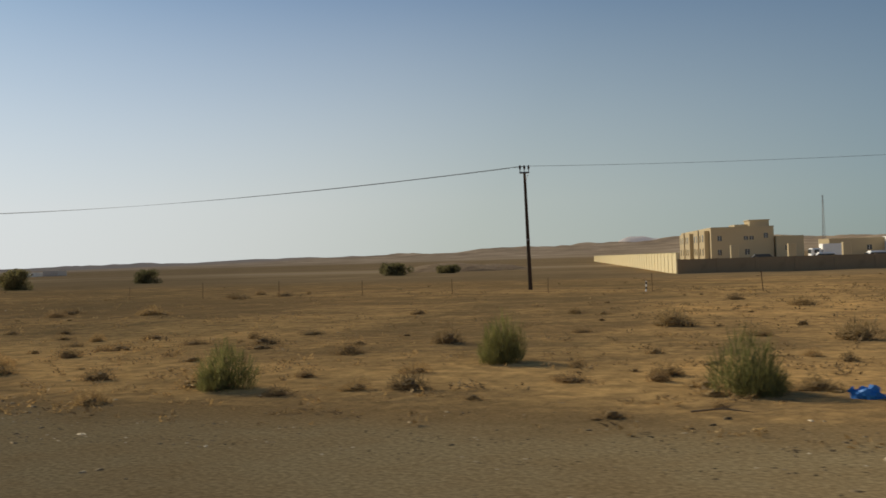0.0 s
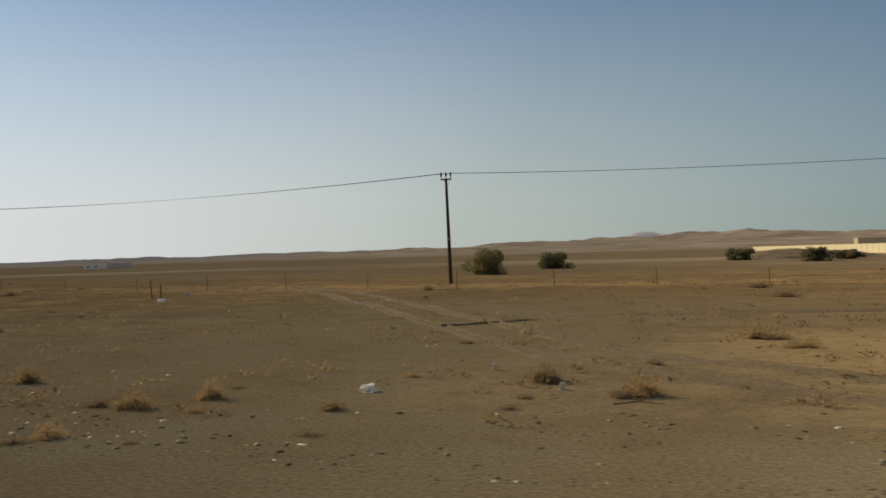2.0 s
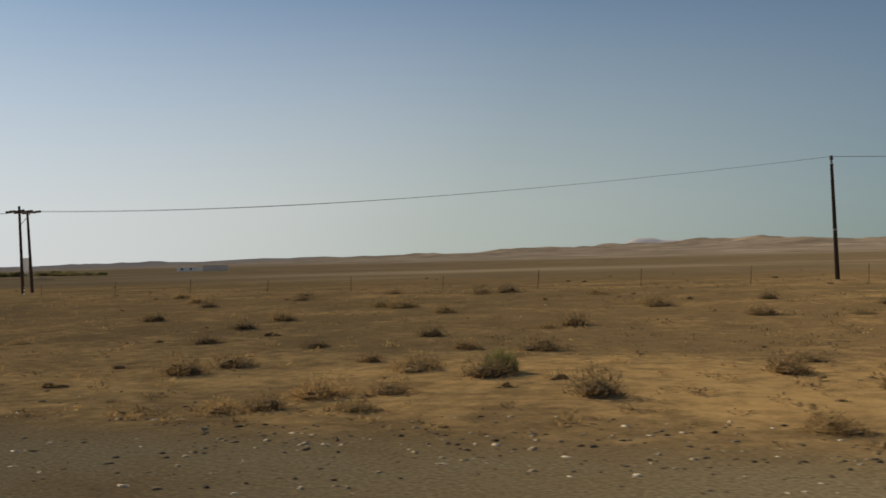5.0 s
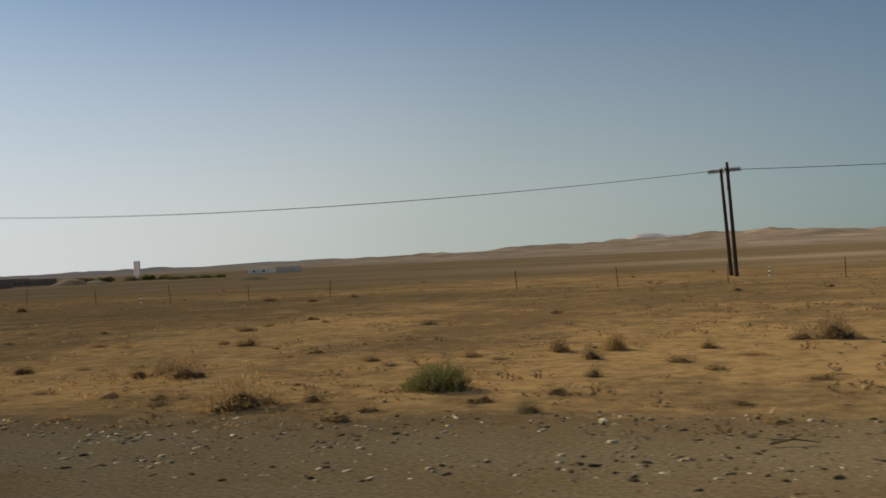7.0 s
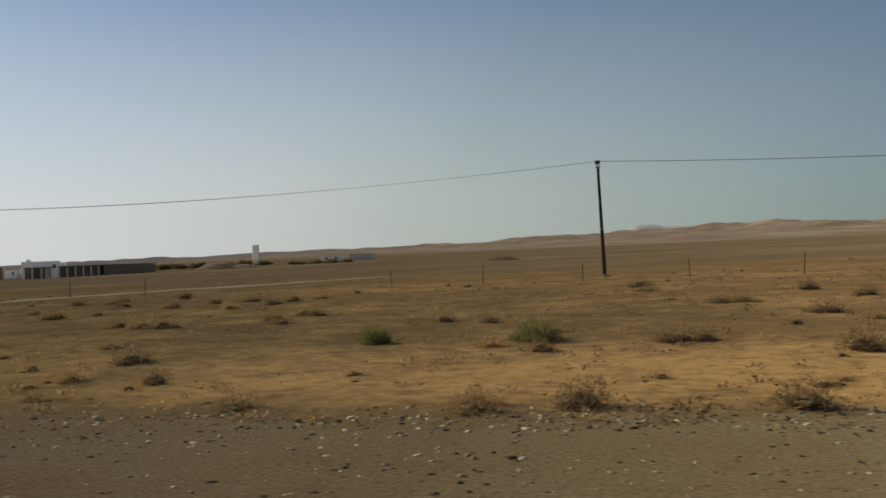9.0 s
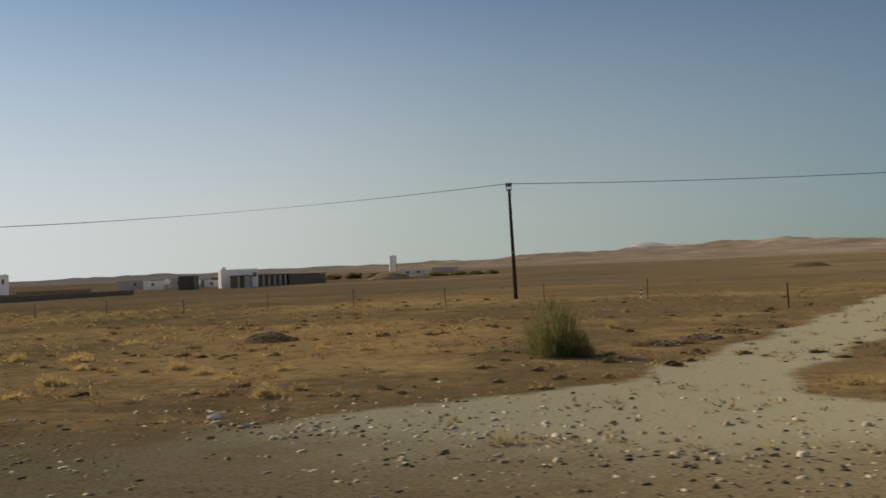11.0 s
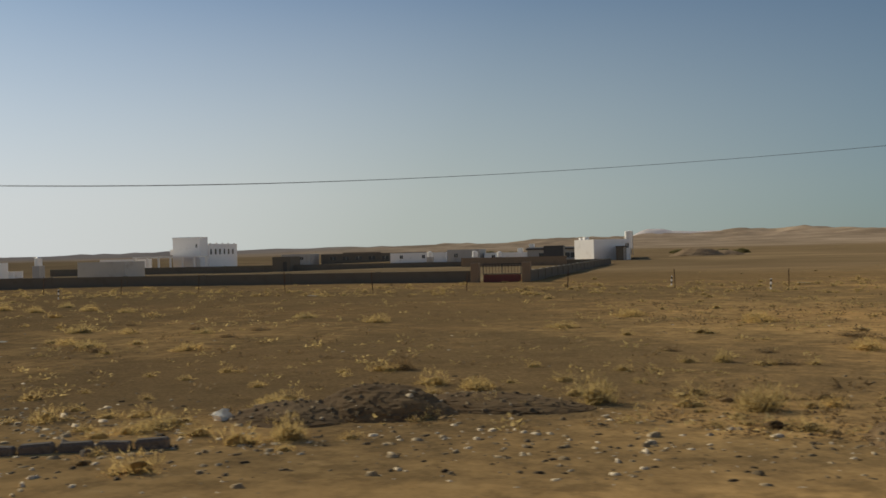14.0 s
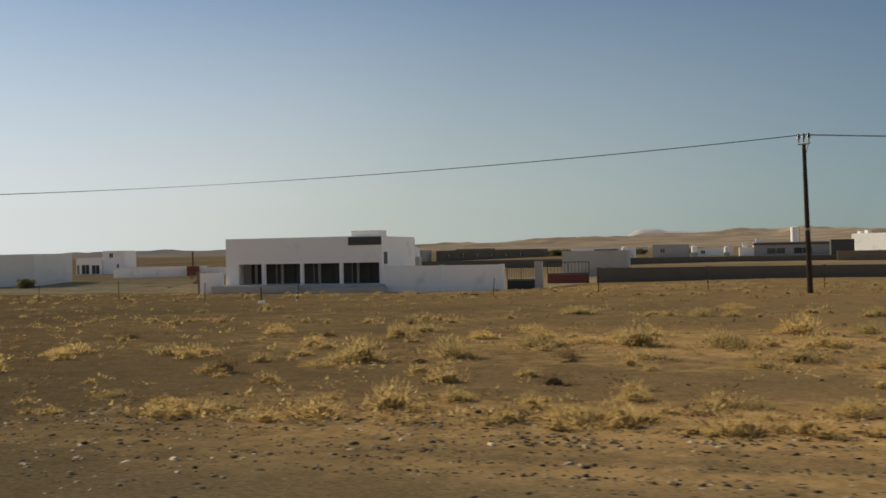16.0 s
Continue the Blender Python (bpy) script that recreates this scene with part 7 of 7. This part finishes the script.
tyre(-393.8, 10.3, 0.19, 0.02, 6, "thin black rubber ring lying on the gravel")
tyre(-108.4, 16.4, 0.15, 0.07, 18, "small black tyre half sunk in sand")


def stake(x, y):
    thing = empty("concrete_stub", pose(x, y, ground_at(x, y), 4, 8, 0), "short white concrete stub standing in sand", "stub")
    part("shaft", box(bmesh.new(), -0.045, 0.045, -0.045, 0.045, -0.1, 0.13, 0.012), "pale_panel", thing)


stake(-67.6, 16.45)
stake(-69.6, 18.9)


def stump(x, y):
    thing = empty("wooden_stump", pose(x, y, ground_at(x, y), 0, 4, 0), "short weathered wooden stump with stones at its foot", "stump")
    part("stem", rod(bmesh.new(), (0, 0, -0.1), (0, 0, 0.5), 0.06, 0.05, 8), "bark", thing)
    for k in range(4):
        part("stone", lump(60 + k, 0.12, 0.1, 0.08, 0.4, 2, 0.3), "rock", thing).location = (0.12 + 0.1 * k, -0.1 + 0.06 * k, 0.02)


stump(-339.4, 21.5)


def stick(x, y, long, turn, label="dry crooked branch lying on the ground"):
    bm = bmesh.new()
    rod(bm, (0, 0, 0.03), (long * 0.5, 0.05, 0.07), 0.016, 0.012, 6)
    rod(bm, (long * 0.5, 0.05, 0.07), (long, -0.04, 0.04), 0.012, 0.005, 6)
    rod(bm, (long * 0.45, 0.05, 0.07), (long * 0.7, 0.12, 0.12), 0.012, 0.004, 5)
    ob = part("branch", bm, "bark")
    ob.matrix_world = pose(x, y, ground_at(x, y), 0, 0, turn)
    tagged(ob, label, "branch", "dry branches along the road")


for x, y, long, turn in ((-1.6, 14.6, 0.9, 5), (-238.5, 16.0, 1.1, -4), (-66.4, 14.8, 0.8, 6), (-220.5, 12.0, 0.6, 15), (-133.5, 11.8, 0.7, -10), (-377.0, 14.0, 1.0, -12), (-466.0, 13.0, 0.8, -25)):
    stick(x, y, long, turn)


def slab(x, y, wide, turn):
    ob = part("litter_board", box(bmesh.new(), -wide / 2, wide / 2, -wide * 0.25, wide * 0.25, 0.0, 0.03, 0.008), "pale_panel")
    ob.matrix_world = pose(x, y, ground_at(x, y) + 0.01, 0, 3, turn)
    tagged(ob, "pale broken board lying on the plain", "litter", "litter on the plain")


for x, y, wide, turn in ((-456.9, 50.8, 0.5, 3), (-429.2, 63.0, 0.7, 10), (-241.5, 191.6, 1.4, 0), (-455.2, 24.0, 0.5, 15), (-51.6, 12.5, 0.16, 30), (-130.4, 40.0, 0.4, 60), (-349.5, 47.0, 0.4, 5), (-52.5, 12.3, 0.12, 0)):
    slab(x, y, wide, turn)


def kerb_row(x, y, turn):
    """A broken line of dark kerb stones at the edge of a cut."""
    for k in range(7):
        ob = part("kerb_stone", box(bmesh.new(), 0, 0.42, -0.09, 0.09, -0.1, 0.14, 0.03), "dark_rock")
        a = radians(turn)
        ob.matrix_world = pose(x + 0.47 * k * math.cos(a), y + 0.47 * k * math.sin(a), ground_at(x, y) - 0.02, 0, 2 * (k % 3) - 2, turn + 5 * math.sin(k * 2.1))
        tagged(ob, "dark broken kerb stone half buried in soil", "kerb stone", "broken kerb stones")


kerb_row(-443.6, 9.3, 24)


def road_sign(x, y):
    """A leaning distance board on a short post: writing that can't be read stands as bars."""
    thing = empty("distance_sign", pose(x, y, ground_at(x, y)), "leaning weathered grey distance board with rusty edges on a post", "sign")
    bent = Matrix(((1, 0, -0.4, 0), (0, 1, 0, 0), (0, 0, 1, 0), (0, 0, 0, 1)))
    part("post", rod(bmesh.new(), (0, 0, -0.3), (0, 0, 1.6), 0.035, None, 10), "rusty", thing).matrix_parent_inverse = bent
    part("foot", lump(71, 0.16, 0.16, 0.22, 0.3, 2, 0.2), "dark_rock", thing, "rough concrete foot")
    c, s = math.cos(radians(23)), math.sin(radians(23))
    at = Matrix(((0.76 * s, 0, c, 0.045 * c), (0.76 * c, 0, -s, -0.045 * s), (0, 1, 0, 1.07), (0, 0, 0, 1)))
    panel = box(bmesh.new(), -0.29, 0.29, -0.82, 0.47, 0.0, 0.012)
    for v in panel.verts:
        v.co.x *= 0.62 if v.co.y < 0 else 1.0
    board = part("board", panel, "sign_blue", thing)
    board.matrix_basis, board.matrix_parent_inverse = at, bent
    for x0, x1, y0, y1 in ((-0.3, 0.3, 0.44, 0.475), (-0.165, 0.165, -0.825, -0.8), (-0.26, 0.26, 0.1, 0.14)):
        part("border", box(bmesh.new(), x0, x1, y0, y1, -0.004, 0.017), "rusty", board)
    for side in (-1, 1):
        edge = box(bmesh.new(), -0.012, 0.012, -0.8, 0.44, -0.004, 0.017)
        for v in edge.verts:
            v.co.x += side * (0.29 - 0.11 * (0.47 - v.co.y) / 1.29)
        part("border", edge, "rusty", board)
    for x0, x1, y0, y1 in ((-0.2, -0.04, 0.29, 0.36), (0.06, 0.2, 0.28, 0.36), (-0.2, 0.0, 0.0, 0.05), (0.04, 0.17, -0.01, 0.05), (-0.19, 0.18, -0.24, -0.09), (-0.16, -0.04, -0.38, -0.3), (-0.13, 0.1, -0.6, -0.54)):
        part("lettering_bar", box(bmesh.new(), x0, x1, y0, y1, 0.0125, 0.0145), "letter_blue", board)
    text = bpy.data.curves.new("unit", "FONT")
    text.body, text.size, text.extrude = "km", 0.13, 0.001
    holder = new("unit_text", text)
    me = bpy.data.meshes.new_from_object(holder)
    bpy.data.objects.remove(holder)
    me.materials.append(MAT["letter_blue"])
    word = new("lettering", me)
    word.parent, word.location = board, (0.02, -0.36, 0.0138)


road_sign(-479.25, 8.0)

# grass grown over the spoil heap
for k, (x, y, z, w, h) in enumerate(((-456.0, 10.7, 0.36, 0.9, 0.5), (-454.6, 10.75, 0.42, 0.75, 0.45), (-453.6, 10.6, 0.1, 0.9, 0.5), (-455.3, 12.2, 0.55, 0.6, 0.35), (-456.9, 11.2, 0.15, 0.9, 0.55), (-453.0, 10.0, 0.0, 0.8, 0.55), (-455.6, 9.6, 0.02, 0.6, 0.35))):
    ob = new("grass_tuft", yellows[k % 6])
    ob.matrix_world = pose(x, y, ground_at(x, y) + z, 0, 0, 70 * k) @ Matrix.Diagonal((w, w, h, 1))
    tagged(ob, "dry golden grass tuft grown over dug soil", "shrub", "golden grass tufts")
bush_tree(-567.0, 90.0, 1.6, 1.2, 104, "round dark bush beside the houses")

for k in range(7):
    bush_tree(-498 - 11.5 * k, 396 + 3 * (k % 3), 7.0, 2.6 + 0.5 * (k % 2), 80 + k, "dark hedge tree in a far row")
for k, x in enumerate((-448, -441, -434, -428)):
    bush_tree(x, 331 + k, 5.5, 1.6, 95 + k, "low dark scrub bush beyond the silo")
bush_tree(-547, 93.6, 1.6, 1.4, 99, "round dark bush beside the houses")
bush_tree(-56, 152, 3.4, 1.6, 102, "low dark dusty tree by a low rise")
